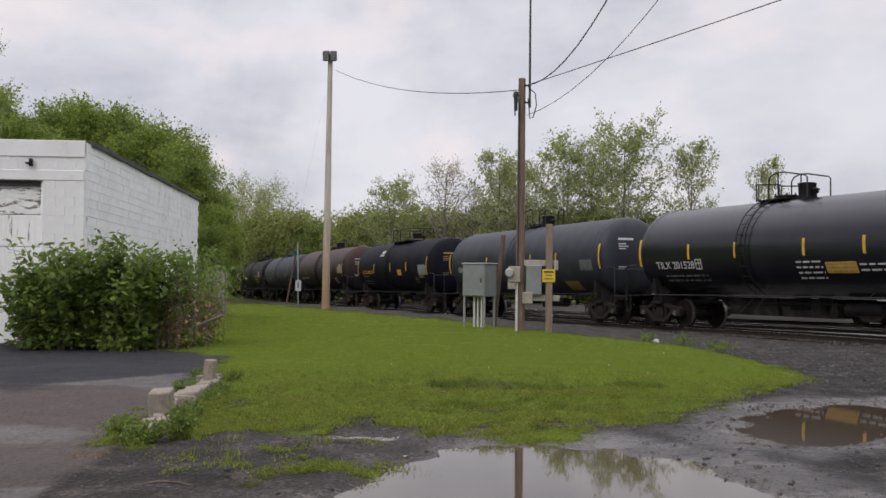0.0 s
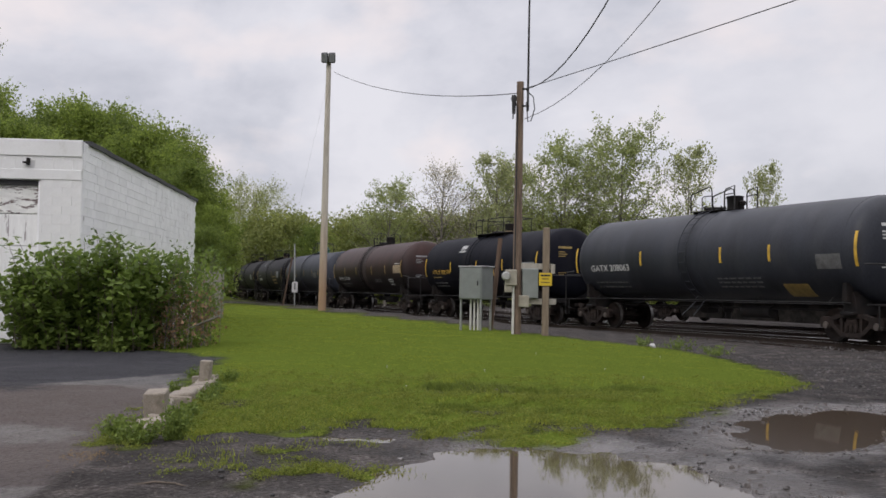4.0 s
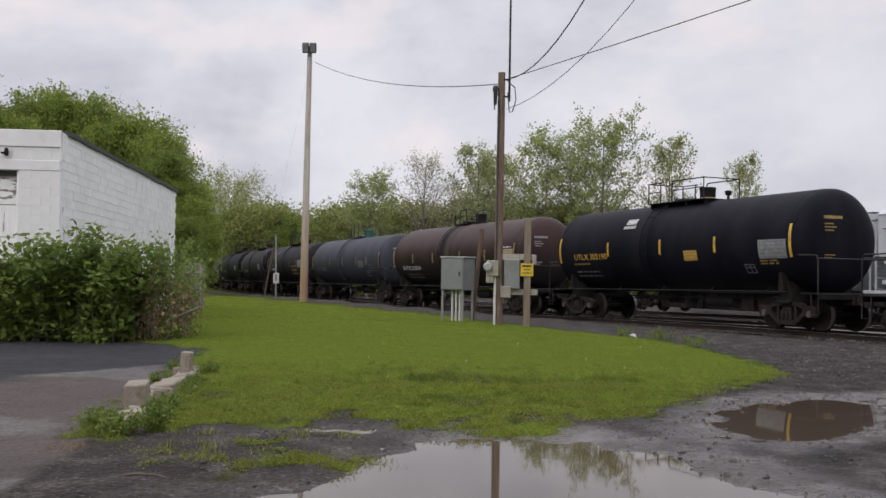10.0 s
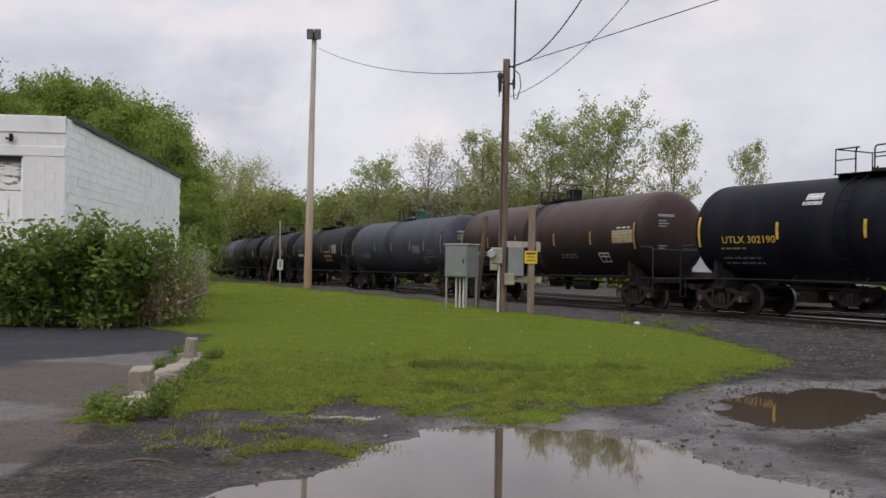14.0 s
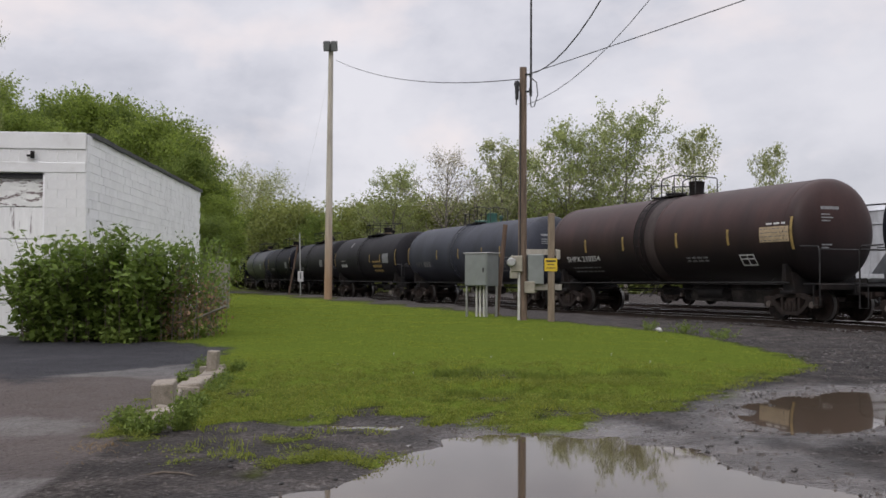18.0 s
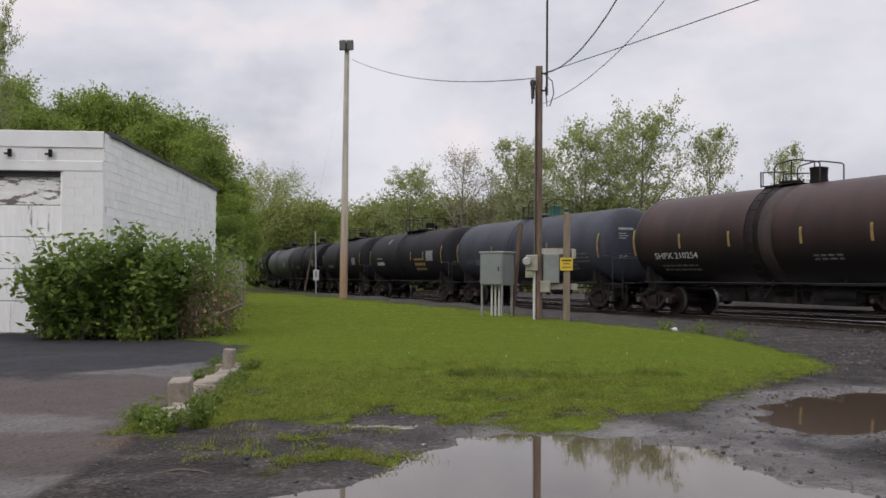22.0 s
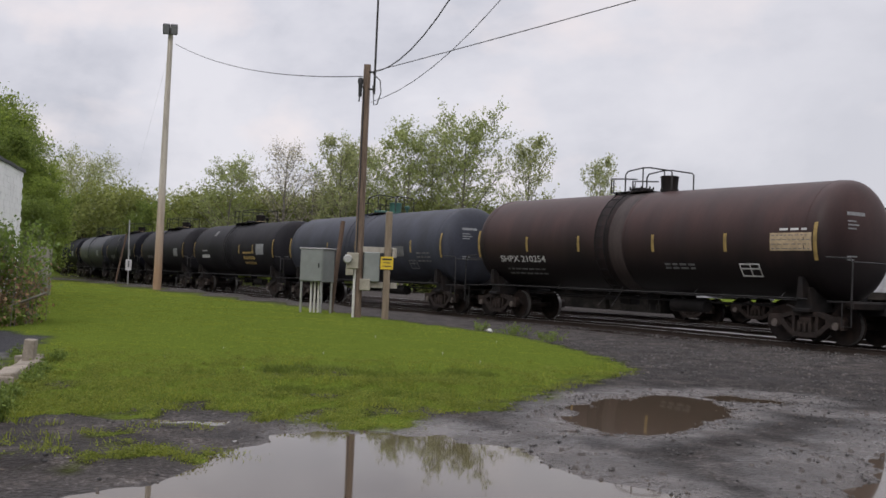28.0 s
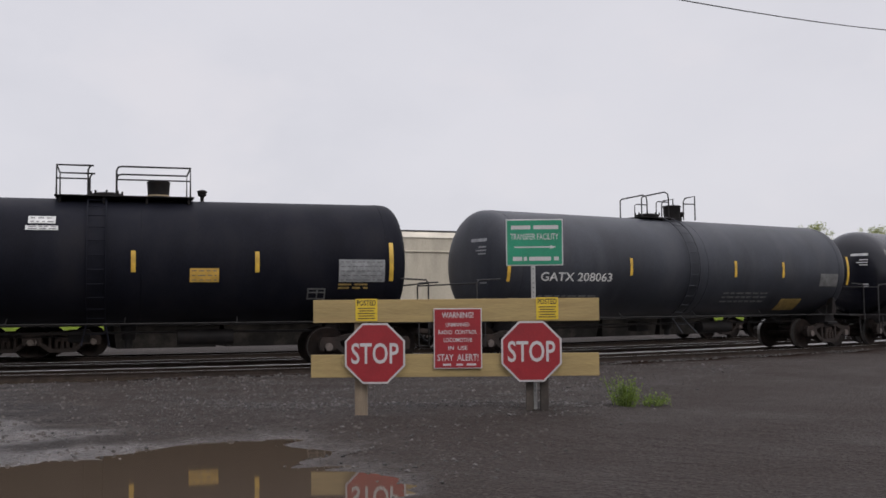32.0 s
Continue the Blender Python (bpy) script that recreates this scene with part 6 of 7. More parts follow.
# ---- fence end beyond the bush ----
fn = thing("board_fence", "weathered pale board fence beside the lawn", "fence")
fb = Shape().box((0, 0, 0.9), (0.14, 0.025, 1.8), ch=0.006).mesh("fence_board", "fence_board")
for i_ in range(14):
    y_ = 39.8 + i_ * 0.17
    part("fence_board", fb, fn, at=pose(-8.25 - 0.09 * i_, y_, -0.02 + 0.03 * math.sin(i_ * 2.1), 0, 0.8 * math.sin(i_), 112))
for y_ in (39.9, 42.0):
    part("fence_post", Shape().box((-8.33 - (y_ - 39.8) * 0.53, y_, 0.95), (0.1, 0.1, 1.95), ch=0.01).mesh("fence_post", "fence_board"), fn)
for z_ in (0.4, 1.4):
    part("fence_rail", Shape().tube([(-8.32, 39.9, z_), (-9.45, 42.0, z_)], 0.035, 4).mesh("fence_rail", "fence_board"), fn)


# ---- light pole ----
lp = thing("light_pole", "tall pale wooden pole with twin floodlights", "light pole")
part("pole", Shape().tube([(-6.12, 54.5, -0.2), (-6.1, 54.5, 4), (-6.08, 54.5, 9), (-6.05, 54.5, 13.35)], [0.215, 0.19, 0.15, 0.125], 14).mesh("pole", "pale_pole", 50), lp)
part("crossarm", Shape().box((-6.05, 54.4, 13.1), (0.7, 0.1, 0.1), ch=0.01).mesh("crossarm", "rusty_iron"), lp)
for k_ in (-0.19, 0.19):
    fl = part("floodlight", Shape().box((-6.05 + k_, 54.22, 13.22), (0.34, 0.3, 0.52), Euler((0.35, 0, 0)).to_matrix(), 0.03).mesh("floodlight", "lamp_housing"), lp)
    part("lens", Shape().box((-6.05 + k_, 54.065, 13.17), (0.28, 0.02, 0.42), Euler((0.35, 0, 0)).to_matrix()).mesh("lens", "lamp_glass"), fl)
part("guy_wire", Shape().tube([(-6.1, 54.5, 12.0), (-9.2, 58.5, 0.0)], 0.003, 4).mesh("guy_wire", "galvanised"), lp)

# ---- utility pole and its boxes ----
up = thing("utility_pole", "weathered brown utility pole with wires and conduit", "utility pole")
part("pole", Shape().tube([(2.25, 30.4, -0.2), (2.24, 30.4, 3), (2.25, 30.4, 7.42)], [0.135, 0.125, 0.105], 12).mesh("pole", "pole_wood", 50), up)
part("mast", Shape().tube([(2.47, 30.3, 6.55), (2.47, 30.3, 9.0), (2.48, 30.3, 12.5)], [0.034, 0.03, 0.02], 6).mesh("mast", "railing_steel", 60), up, "thin upright aerial mast")
for z_ in (6.7, 7.2):
    part("bracket", Shape().box((2.38, 30.33, z_), (0.26, 0.04, 0.05)).mesh("bracket", "railing_steel"), up)
part("conduit", Shape().tube([(2.13, 30.24, 0.0), (2.13, 30.24, 1.45)], 0.038, 8).mesh("conduit", "white_conduit", 60), up)
part("riser_cable", Shape().tube([(2.16, 30.26, 1.9), (2.17, 30.27, 4.0), (2.17, 30.28, 6.6), (2.08, 30.25, 6.9), (2.05, 30.25, 6.6), (2.04, 30.25, 6.3)], 0.02, 5).mesh("riser_cable", "cable_black", 60), up)
part("drip_loop", Shape().tube([(2.42, 30.28, 7.15), (2.62, 30.2, 6.95), (2.66, 30.2, 6.6), (2.56, 30.2, 6.25), (2.47, 30.2, 6.22), (2.42, 30.25, 6.8)], 0.016, 5).mesh("drip_loop", "cable_black", 60), up)
part("weatherhead", Shape().lathe([(6.45, 0.05), (6.8, 0.06), (6.9, 0.09), (7.0, 0.06)], "z", (2.06, 30.25, 0), 10).mesh("weatherhead", "cable_black", 40), up)
part("meter_box", Shape().box((2.05, 30.2, 1.68), (0.34, 0.2, 0.46), ch=0.02).mesh("meter_box", "box_beige"), up)
part("meter", Shape().lathe([(30.06, 0.13), (30.0, 0.13), (29.96, 0.1)], "y", (1.9, 0, 1.72), 18).mesh("meter", "galvanised", 40), up, "round electricity meter")
part("lower_box", Shape().box((1.98, 30.22, 1.36), (0.22, 0.16, 0.22), ch=0.015).mesh("lower_box", "box_beige"), up)

ps = thing("sign_post", "square wooden post with a small yellow notice", "post")
part("post", Shape().box((3.07, 30.3, 1.5), (0.19, 0.17, 3.3), ch=0.02).mesh("post", "post_wood"), ps)
nt = part("notice", Shape().box((3.05, 30.19, 1.65), (0.37, 0.012, 0.37), ch=0.004).mesh("notice", "sign_yellow"), ps, "bright yellow notice")
for i_, w_ in enumerate((0.28, 0.2, 0.26)):
    part("print_line", Shape().box((3.05, 30.18, 1.76 - i_ * 0.1), (w_, 0.008, 0.045 if i_ == 0 else 0.022)).mesh("print_line", "ink"), nt)
eb = thing("electrical_board", "grey electrical boxes on weathered boards between two posts", "electrical panel")
for z_ in (2.02, 1.0):
    part("board", Shape().box((2.78, 30.36, z_), (0.96 + 0.25 * (z_ < 1.5), 0.05, 0.17), ch=0.008).mesh("board", "fence_board"), eb)
part("main_box", Shape().box((2.62, 30.28, 1.52), (0.46, 0.16, 0.86), ch=0.02).mesh("main_box", "cabinet_grey"), eb)
part("side_box", Shape().box((2.44, 30.26, 1.0), (0.3, 0.16, 0.34), ch=0.02).mesh("side_box", "box_beige"), eb)
part("small_box", Shape().box((3.27, 30.3, 1.95), (0.12, 0.12, 0.28), ch=0.01).mesh("small_box", "fence_board"), eb)

# ---- control cabinet on legs ----
cb = thing("control_cabinet", "grey metal control cabinet standing on thin legs", "cabinet", at=pose(1.13, 32.5, 0, 0, 0, -38))
part("body", Shape().box((0, 0, 1.5), (0.86, 0.62, 1.0), ch=0.015).mesh("body", "cabinet_grey"), cb)
part("lid", Shape().box((0, 0, 2.02), (0.92, 0.68, 0.04), ch=0.01).mesh("lid", "galvanised"), cb)
dr = part("door", Shape().box((0.0, -0.325, 1.5), (0.8, 0.02, 0.94), ch=0.008).mesh("door", "cabinet_grey"), cb)
part("handle", Shape().box((0.3, -0.345, 1.5), (0.04, 0.03, 0.14), ch=0.008).mesh("handle", "railing_steel"), dr)
for x_ in (-0.38, 0.38):
    for y_ in (-0.26, 0.26):
        part("leg", Shape().box((x_, y_, 0.5), (0.06, 0.06, 1.0), ch=0.008).mesh("leg", "galvanised"), cb)
for x_ in (-0.12, 0.02, 0.16):
    part("conduit", Shape().cyl((x_, -0.1, 0.0), (x_, -0.1, 1.0), 0.032, seg=8).mesh("conduit", "white_conduit", 50), cb)
rp = thing("rusty_post", "leaning brown weathered wooden post behind the cabinet", "post")
part("post", Shape().tube([(1.62, 33.2, -0.1), (1.9, 33.2, 2.95)], 0.075, 7).mesh("post", "weathered_post", 50), rp)

# ---- small sign and leaning post near the far track ----
ts = thing("track_sign", "small white sign on a thin post by the track", "sign")
part("post", Shape().tube([(-9.15, 66, -0.2), (-9.23, 66, 3.9)], 0.045, 6).mesh("post", "galvanised", 60), ts)
part("plate", Shape().box((-9.15, 65.93, 1.15), (0.36, 0.02, 0.66), ch=0.01).mesh("plate", "sign_white"), ts)
part("print_line", Shape().box((-9.15, 65.91, 1.2), (0.1, 0.01, 0.4)).mesh("print_line", "grey_lettering"), ts)
lnp = thing("leaning_post", "leaning brown wooden post by the track", "post")
part("post", Shape().tube([(-9.92, 66, -0.2), (-9.36, 66, 3.05)], 0.06, 6).mesh("post", "weathered_post", 60), lnp)


# ---- overhead wires ----
def wire(pts, r, label, n=24):
    """A wire through three points, carried on past the last."""
    (ax, ay_, az), (bx, by, bz), (cx_, cy_, cz) = pts
    ys = np.linspace(ay_, 3.0, n)

    def lag(va, vb, vc):
        return [va * (y - by) * (y - cy_) / ((ay_ - by) * (ay_ - cy_)) + vb * (y - ay_) * (y - cy_) / ((by - ay_) * (by - cy_)) + vc * (y - ay_) * (y - by) / ((cy_ - ay_) * (cy_ - by)) for y in ys]

    xs, zs = lag(ax, bx, cx_), lag(az, bz, cz)
    sh = Shape().tube(list(zip(xs, ys, zs)), r, 5)
    return tagged(new("overhead_wire", sh.mesh("overhead_wire", "cable_black", 60)), label, "wire", "overhead wires")


wire([(2.36, 30.3, 7.2), (2.969, 25.38, 6.93), (3.39, 22.0, 7.4)], 0.016, "twisted black service wire from the pole")
wire([(2.38, 30.3, 6.32), (3.624, 25.12, 6.6), (4.37, 22.0, 7.29)], 0.009, "thin black wire from the pole")
wire([(2.36, 30.3, 7.2), (5.37, 23.76, 7.165), (7.373, 19.4, 7.17)], 0.012, "black service wire from the pole")
sp_ = []
for t_ in np.linspace(0, 1, 30):
    sp_.append((2.15 + (-5.77 - 2.15) * t_, 30.4 + 24.1 * t_, 7.08 + 5.45 * t_ - 4 * 0.5 * t_ * (1 - t_)))
tagged(new("overhead_wire", Shape().tube(sp_, 0.014, 5).mesh("overhead_wire", "cable_black", 60)), "sagging wire between utility pole and light pole", "wire", "overhead wires")
sp_ = []
for t_ in np.linspace(-1.2, 3.0, 24):
    sp_.append((24.5 + 13.5 * t_, 4.8 - 4.4 * t_, 8.72 + 2.04 * t_ + 0.25 * (t_ * t_ - t_)))
tagged(new("overhead_wire", Shape().tube(sp_, 0.016, 5).mesh("overhead_wire", "cable_black", 60)), "black wire high over the gravel road", "wire", "overhead wires")


# ---- barricade with stop signs ----
def octagon(r):
    return [(r * math.cos(math.pi / 8 + i * math.pi / 4) / math.cos(math.pi / 8), r * math.sin(math.pi / 8 + i * math.pi / 4) / math.cos(math.pi / 8)) for i in range(8)]


def stop_sign(bar, x, z):
    s = part("stop_sign", Shape().prism([(x + a, z + b) for a, b in octagon(0.381)], -0.075, -0.072).mesh("stop_sign", "sign_white"), bar, "red octagonal stop sign with white border")
    part("red_face", Shape().prism([(x + a, z + b) for a, b in octagon(0.358)], -0.0785, -0.0752).mesh("red_face", "sign_red"), s)
    part("lettering", flat_text("STOP", 0.60, 0.265, x, z, -0.081, "sign_white", 0.012), s)


bq = pose(12.255, 5.245, 0, 0, 0, math.degrees(math.atan2(-3.35, 1.43)))
br_ = thing("barricade", "yellow lumber barricade with two stop signs and warnings", "barricade", at=bq)
part("upper_board", Shape().box((0, 0, 1.395), (3.64, 0.04, 0.29), ch=0.004).mesh("upper_board", "new_lumber"), br_)
part("lower_board", Shape().box((-0.02, 0, 0.70), (3.66, 0.04, 0.29), ch=0.004).mesh("lower_board", "new_lumber"), br_)
part("post", Shape().box((-1.22, 0.07, 0.75), (0.16, 0.09, 1.56), ch=0.01).mesh("post", "post_wood"), br_)
part("post", Shape().box((1.115, 0.07, 0.75), (0.11, 0.09, 1.56), ch=0.01).mesh("post", "sleeper_wood"), br_)
part("post", Shape().box((0.93, 0.08, 0.4), (0.1, 0.09, 0.86), ch=0.01).mesh("post", "sleeper_wood"), br_)
stop_sign(br_, -1.03, 0.86)
stop_sign(br_, 0.95, 0.87)
wsg = part("warning_sign", Shape().box((0.02, -0.05, 1.04), (0.61, 0.006, 0.762), ch=0.002).mesh("warning_sign", "sign_white"), br_, "red warning sign with white print")
part("red_face", Shape().box((0.02, -0.0545, 1.04), (0.585, 0.004, 0.737)).mesh("red_face", "sign_red"), wsg)
for txt_, z_, w_, h_ in (("WARNING!", 1.335, 0.40, 0.075), ("UNMANNED", 1.215, 0.30, 0.05), ("RADIO  CONTROL", 1.12, 0.49, 0.052), ("LOCOMOTIVE", 1.02, 0.36, 0.052), ("IN  USE", 0.92, 0.24, 0.052), ("STAY  ALERT!", 0.80, 0.52, 0.085)):
    part("lettering", flat_text(txt_, w_, h_, 0.02, z_, -0.058, "sign_white", 0.012), wsg)
for i_, (x_, w_) in enumerate(((-0.14, 0.1), (0.02, 0.08), (0.17, 0.12))):
    part("print_line", Shape().box((x_ + 0.02, -0.0575, 0.71), (w_, 0.002, 0.025)).mesh("print_line", "sign_white"), wsg)
for x_ in (-1.14, 1.16):
    pn_ = part("posted_notice", Shape().box((x_, -0.026, 1.41), (0.28, 0.006, 0.28), ch=0.002).mesh("posted_notice", "sign_yellow"), br_, "yellow posted notice")
    part("lettering", flat_text("POSTED", 0.24, 0.07, x_, 1.50, -0.031, "ink", 0.02), pn_)
    for i_ in range(5):
        part("print_line", Shape().box((x_, -0.0305, 1.43 - i_ * 0.032), (0.22 - 0.03 * (i_ % 2), 0.002, 0.012)).mesh("print_line", "ink"), pn_)
gs = thing("facility_sign", "green direction sign with a white arrow on a steel post", "sign", at=bq)
part("post", Shape().box((1.0, 0.14, 1.2), (0.055, 0.04, 2.5), ch=0.006).mesh("post", "galvanised"), gs)
for i_ in range(28):
    part("punched_hole", shared("hole", lambda: Shape().cyl((0, -0.003, 0), (0, 0, 0), 0.007, seg=6).mesh("punched_hole", "ink")), gs, at=pose(1.0, 0.1185, 0.3 + i_ * 0.06))
gp = part("sign_plate", Shape().box((1.02, 0.115, 2.26), (0.735, 0.006, 0.60), ch=0.003).mesh("sign_plate", "sign_white"), gs)
part("green_face", Shape().box((1.02, 0.1105, 2.26), (0.705, 0.004, 0.57)).mesh("green_face", "sign_green"), gp)
part("lettering", flat_text("TRANSFER FACILITY", 0.62, 0.08, 1.02, 2.335, 0.1075, "sign_white", 0.01), gp)
for x_, w_, z_ in ((0.845, 0.25, 2.455), (1.17, 0.32, 2.455), (0.80, 0.12, 2.05), (0.90, 0.04, 2.05), (1.09, 0.28, 2.05), (1.30, 0.06, 2.05)):
    part("print_line", Shape().box((x_, 0.1075, z_), (w_, 0.002, 0.05)).mesh("print_line", "sign_white"), gp)
part("arrow", Shape().prism([(0.76, 2.192), (1.22, 2.192), (1.22, 2.175), (1.30, 2.2), (1.22, 2.225), (1.22, 2.208), (0.76, 2.208)], 0.1065, 0.1085).mesh("arrow", "sign_white"), gp)


# ---- broken block edging along the drive ----
ed_ = thing("block_edging", "broken row of concrete blocks edging the drive", "edging")
rs_ = random.Random(12)
part("block", Shape().box((0, 0, 0), (0.215, 0.34, 0.29), ch=0.012).mesh("block", "concrete_block"), ed_, at=pose(-2.81, 10.5, 0.155, 3, -3, 8))
part("block", Shape().box((0, 0, 0), (0.14, 0.28, 0.34), ch=0.012).mesh("block", "concrete_block"), ed_, at=pose(-3.13, 14.1, 0.17, -2, 4, 5))
for i_ in range(1, 13):
    y_ = 9.0 + i_ * 0.46
    w_ = rs_.uniform(0.2, 0.3)
    part("block", Shape().box((0, 0, 0), (w_, rs_.uniform(0.3, 0.42), rs_.uniform(0.19, 0.27)), ch=0.015).mesh("block", "concrete_block"), ed_, at=pose(-2.60 - 0.108 * (y_ - 9) + rs_.uniform(-0.04, 0.04), y_, rs_.uniform(-0.035, 0.025), rs_.uniform(-9, 9), rs_.uniform(-10, 10), 8 + rs_.uniform(-12, 12)))


# ---- grass, weeds and stones ----
def blades(px, py, h, w, rs, lean=1.1):
    n = len(px)
    pz = ground_z(px, py) - 0.01
    a = rs.uniform(0, 6.283, n)
    hh = h * rs.uniform(0.55, 1.4, n)
    ww = w * rs.uniform(0.7, 1.3, n)
    t = rs.uniform(0, 6.283, n)
    l_ = hh * lean * rs.uniform(0.1, 1.2, n)
    b0 = np.stack([px - np.cos(a) * ww, py - np.sin(a) * ww, pz], 1)
    b1 = np.stack([px + np.cos(a) * ww, py + np.sin(a) * ww, pz], 1)
    tp = np.stack([px + np.cos(t) * l_, py + np.sin(t) * l_, pz + hh], 1)
    return np.stack([b0, b1, tp], 1).reshape(-1, 3), np.arange(3 * n).reshape(n, 3)


def scatter_lawn(n, x0, x1, y0, y1, rs, thin=0.0):
    px, py = rs.uniform(x0, x1, n), rs.uniform(y0, y1, n)
    f = lawn_field(px, py)
    bare = wave_noise(px, py, 1.7, 21) + np.clip((11.5 - py) / 3.0, 0, 1) * 0.6
    ok = (f < rs.uniform(-0.45, 0.12, n)) & (bare < rs.uniform(0.5, 1.3, n)) & (puddle_depth(px, py) < 0.0)
    return px[ok], py[ok], np.clip(-f[ok] / 0.7, 0.4, 1)


rs_ = np.random.RandomState(31)
V, Fc, k0 = [], [], 0
for n_, x0, x1, y0, y1, h, w in ((130000, -3.4, 6.0, 7.5, 13.5, 0.024, 0.007), (120000, -4.5, 6.5, 13.5, 20, 0.034, 0.009), (90000, -8, 6.5, 20, 32, 0.045, 0.014), (80000, -14, 4, 32, 70, 0.06, 0.03)):
    px, py, low = scatter_lawn(n_, x0, x1, y0, y1, rs_)
    v, f = blades(px, py, h * low * (0.85 + 0.6 * np.clip(wave_noise(px, py, 2.4, 91), -0.7, 1)), w, rs_)
    V.append(v)
    Fc.append(f + k0)
    k0 += len(v)
tagged(new("lawn_grass", fast_mesh("lawn_grass", np.concatenate(V), np.concatenate(Fc), ["grass_blade"])), "short bright green lawn grass with bare muddy patches", "grass", kind="stuff")

# taller tufts at the mud's edge and along ruts
V, Fc, k0 = [], [], 0
for i_ in range(900):
    cx_, cy_ = rs_.uniform(-3.3, 5.8), rs_.uniform(7.7, 17)
    d_ = float(np.minimum(field(LAWN, np.array([cx_]), np.array([cy_])), field(TONGUE, np.array([cx_]), np.array([cy_])))[0])
    in_rut = min(abs(cy_ - 14.55 - 0.05 * cx_), abs(cy_ - 12.2 - 0.05 * cx_)) < 0.16 and abs(cx_ - 1.0) < 1.9
    if i_ % 90 == 0:
        cx_, cy_, d_ = rs_.uniform(-2.4, -0.3), rs_.uniform(8.2, 9.9), 0.0
    if not (-0.55 < d_ < 0.28 or in_rut):
        continue
    m_ = rs_.randint(18, 46)
    px, py = cx_ + rs_.normal(size=m_) * 0.07, cy_ + rs_.normal(size=m_) * 0.07
    v, f = blades(px, py, rs_.uniform(0.03, 0.065) * (1.5 if in_rut else 1.0), 0.006, rs_, 1.0)
    V.append(v)
    Fc.append(f + k0)
    k0 += len(v)
tagged(new("grass_tufts", fast_mesh("grass_tufts", np.concatenate(V), np.concatenate(Fc), ["grass_blade"])), "ragged taller grass tufts at the mud edge", "grass", kind="stuff")
# taller tufts by the ruts, coloured darker to stand for the ruts' shade
V, Fc, k0 = [], [], 0
for i_ in range(560):
    row = i_ % 2
    cx_ = rs_.uniform(-0.2, 2.9) if row else rs_.uniform(-0.45, 2.3)
    cy_ = (13.98 if row else 11.72) + 0.05 * cx_ + 0.07 * math.sin(cx_ * 3.1) + rs_.normal() * 0.07
    if rs_.rand() > 0.36 + 0.4 * math.sin(cx_ * 4.7 + row) + 0.3 * math.sin(cx_ * 11):
        continue
    m_ = rs_.randint(18, 40)
    v, f = blades(cx_ + rs_.normal(size=m_) * 0.1, cy_ + rs_.normal(size=m_) * 0.04, rs_.uniform(0.045, 0.085), 0.007, rs_, 0.7)
    V.append(v)
    Fc.append(f + k0)
    k0 += len(v)
# coarse clumps scattered over the rough end of the lawn
for i_ in range(330):
    cx_, cy_ = rs_.uniform(-2.6, 4.2), 8.6 + 5.2 * rs_.rand() ** 1.5
    if float(field(LAWN, np.array([cx_]), np.array([cy_]))[0]) > -0.03 or rs_.rand() > 0.75 - 0.12 * (cx_ + 2.6):
        continue
    m_ = rs_.randint(14, 34)
    v, f = blades(cx_ + rs_.normal(size=m_) * 0.075, cy_ + rs_.normal(size=m_) * 0.06, rs_.uniform(0.04, 0.075), 0.009, rs_, 0.9)
    V.append(v)
    Fc.append(f + k0)
    k0 += len(v)
tagged(new("rank_grass", fast_mesh("rank_grass", np.concatenate(V), np.concatenate(Fc), ["rank_grass"])), "darker rank grass along wheel ruts and in scattered clumps", "grass", kind="stuff")


def weed_clump(x, y, spread, h, n, label, m="weed_leaf", size=0.045, droop=0.2):
    """Leafy weed growing from the ground."""
    t = thing("weed_clump", label, "weeds", at=pose(x, y, float(ground_z(np.array([x]), np.array([y]))[0])), group="weeds")
    st = Shape()
    cl = []
    for i in range(max(8, n // 8)):
        a, r = rs_.uniform(0, 6.28), spread * rs_.uniform(0.1, 1)
        hh = h * rs_.uniform(0.3, 0.85)
        ex, ey = r * math.cos(a), r * math.sin(a)
        st.tube([(ex * 0.5, ey * 0.5, -0.02), (ex, ey, hh)], [0.006, 0.003], 4)
        for s in np.linspace(0.15, 1.05, 14):
            cl.append(np.array([ex * (0.5 + 0.5 * s), ey * (0.5 + 0.5 * s), hh * s]) + rs_.normal(size=3) * size * 0.8)
    part("stem_tangle", st.mesh("stem_tangle", m), t)
    v, f = leaf_quads(np.array(cl), size, rs_, droop)
    part("foliage", fast_mesh("foliage", v, f, [m]), t)
    return t


for x_, y_, s_, h_, n_ in ((-2.6, 9.05, 0.26, 0.24, 420), (-2.86, 9.5, 0.22, 0.2, 280), (-2.32, 9.25, 0.17, 0.34, 340), (-2.4, 9.85, 0.18, 0.3, 300), (-2.5, 10.7, 0.18, 0.18, 240), (-2.98, 11.2, 0.16, 0.15, 160), (-2.6, 11.9, 0.2, 0.17, 220), (-2.72, 12.9, 0.2, 0.18, 220), (-3.3, 13.2, 0.16, 0.17, 140), (-2.9, 14.6, 0.2, 0.17, 200), (-3.55, 15.2, 0.16, 0.16, 140)):
    weed_clump(x_, y_, s_, h_, n_, "leafy green weeds along the broken edging", size=0.034)
for x_, y_, s_, h_, n_ in ((5.6, 24.6, 0.5, 0.32, 160), (6.2, 22.9, 0.6, 0.26, 160), (5.0, 26.2, 0.4, 0.3, 120)):
    weed_clump(x_, y_, s_, h_, n_, "grassy weeds at the edge of the gravel", size=0.05, droop=-0.4)
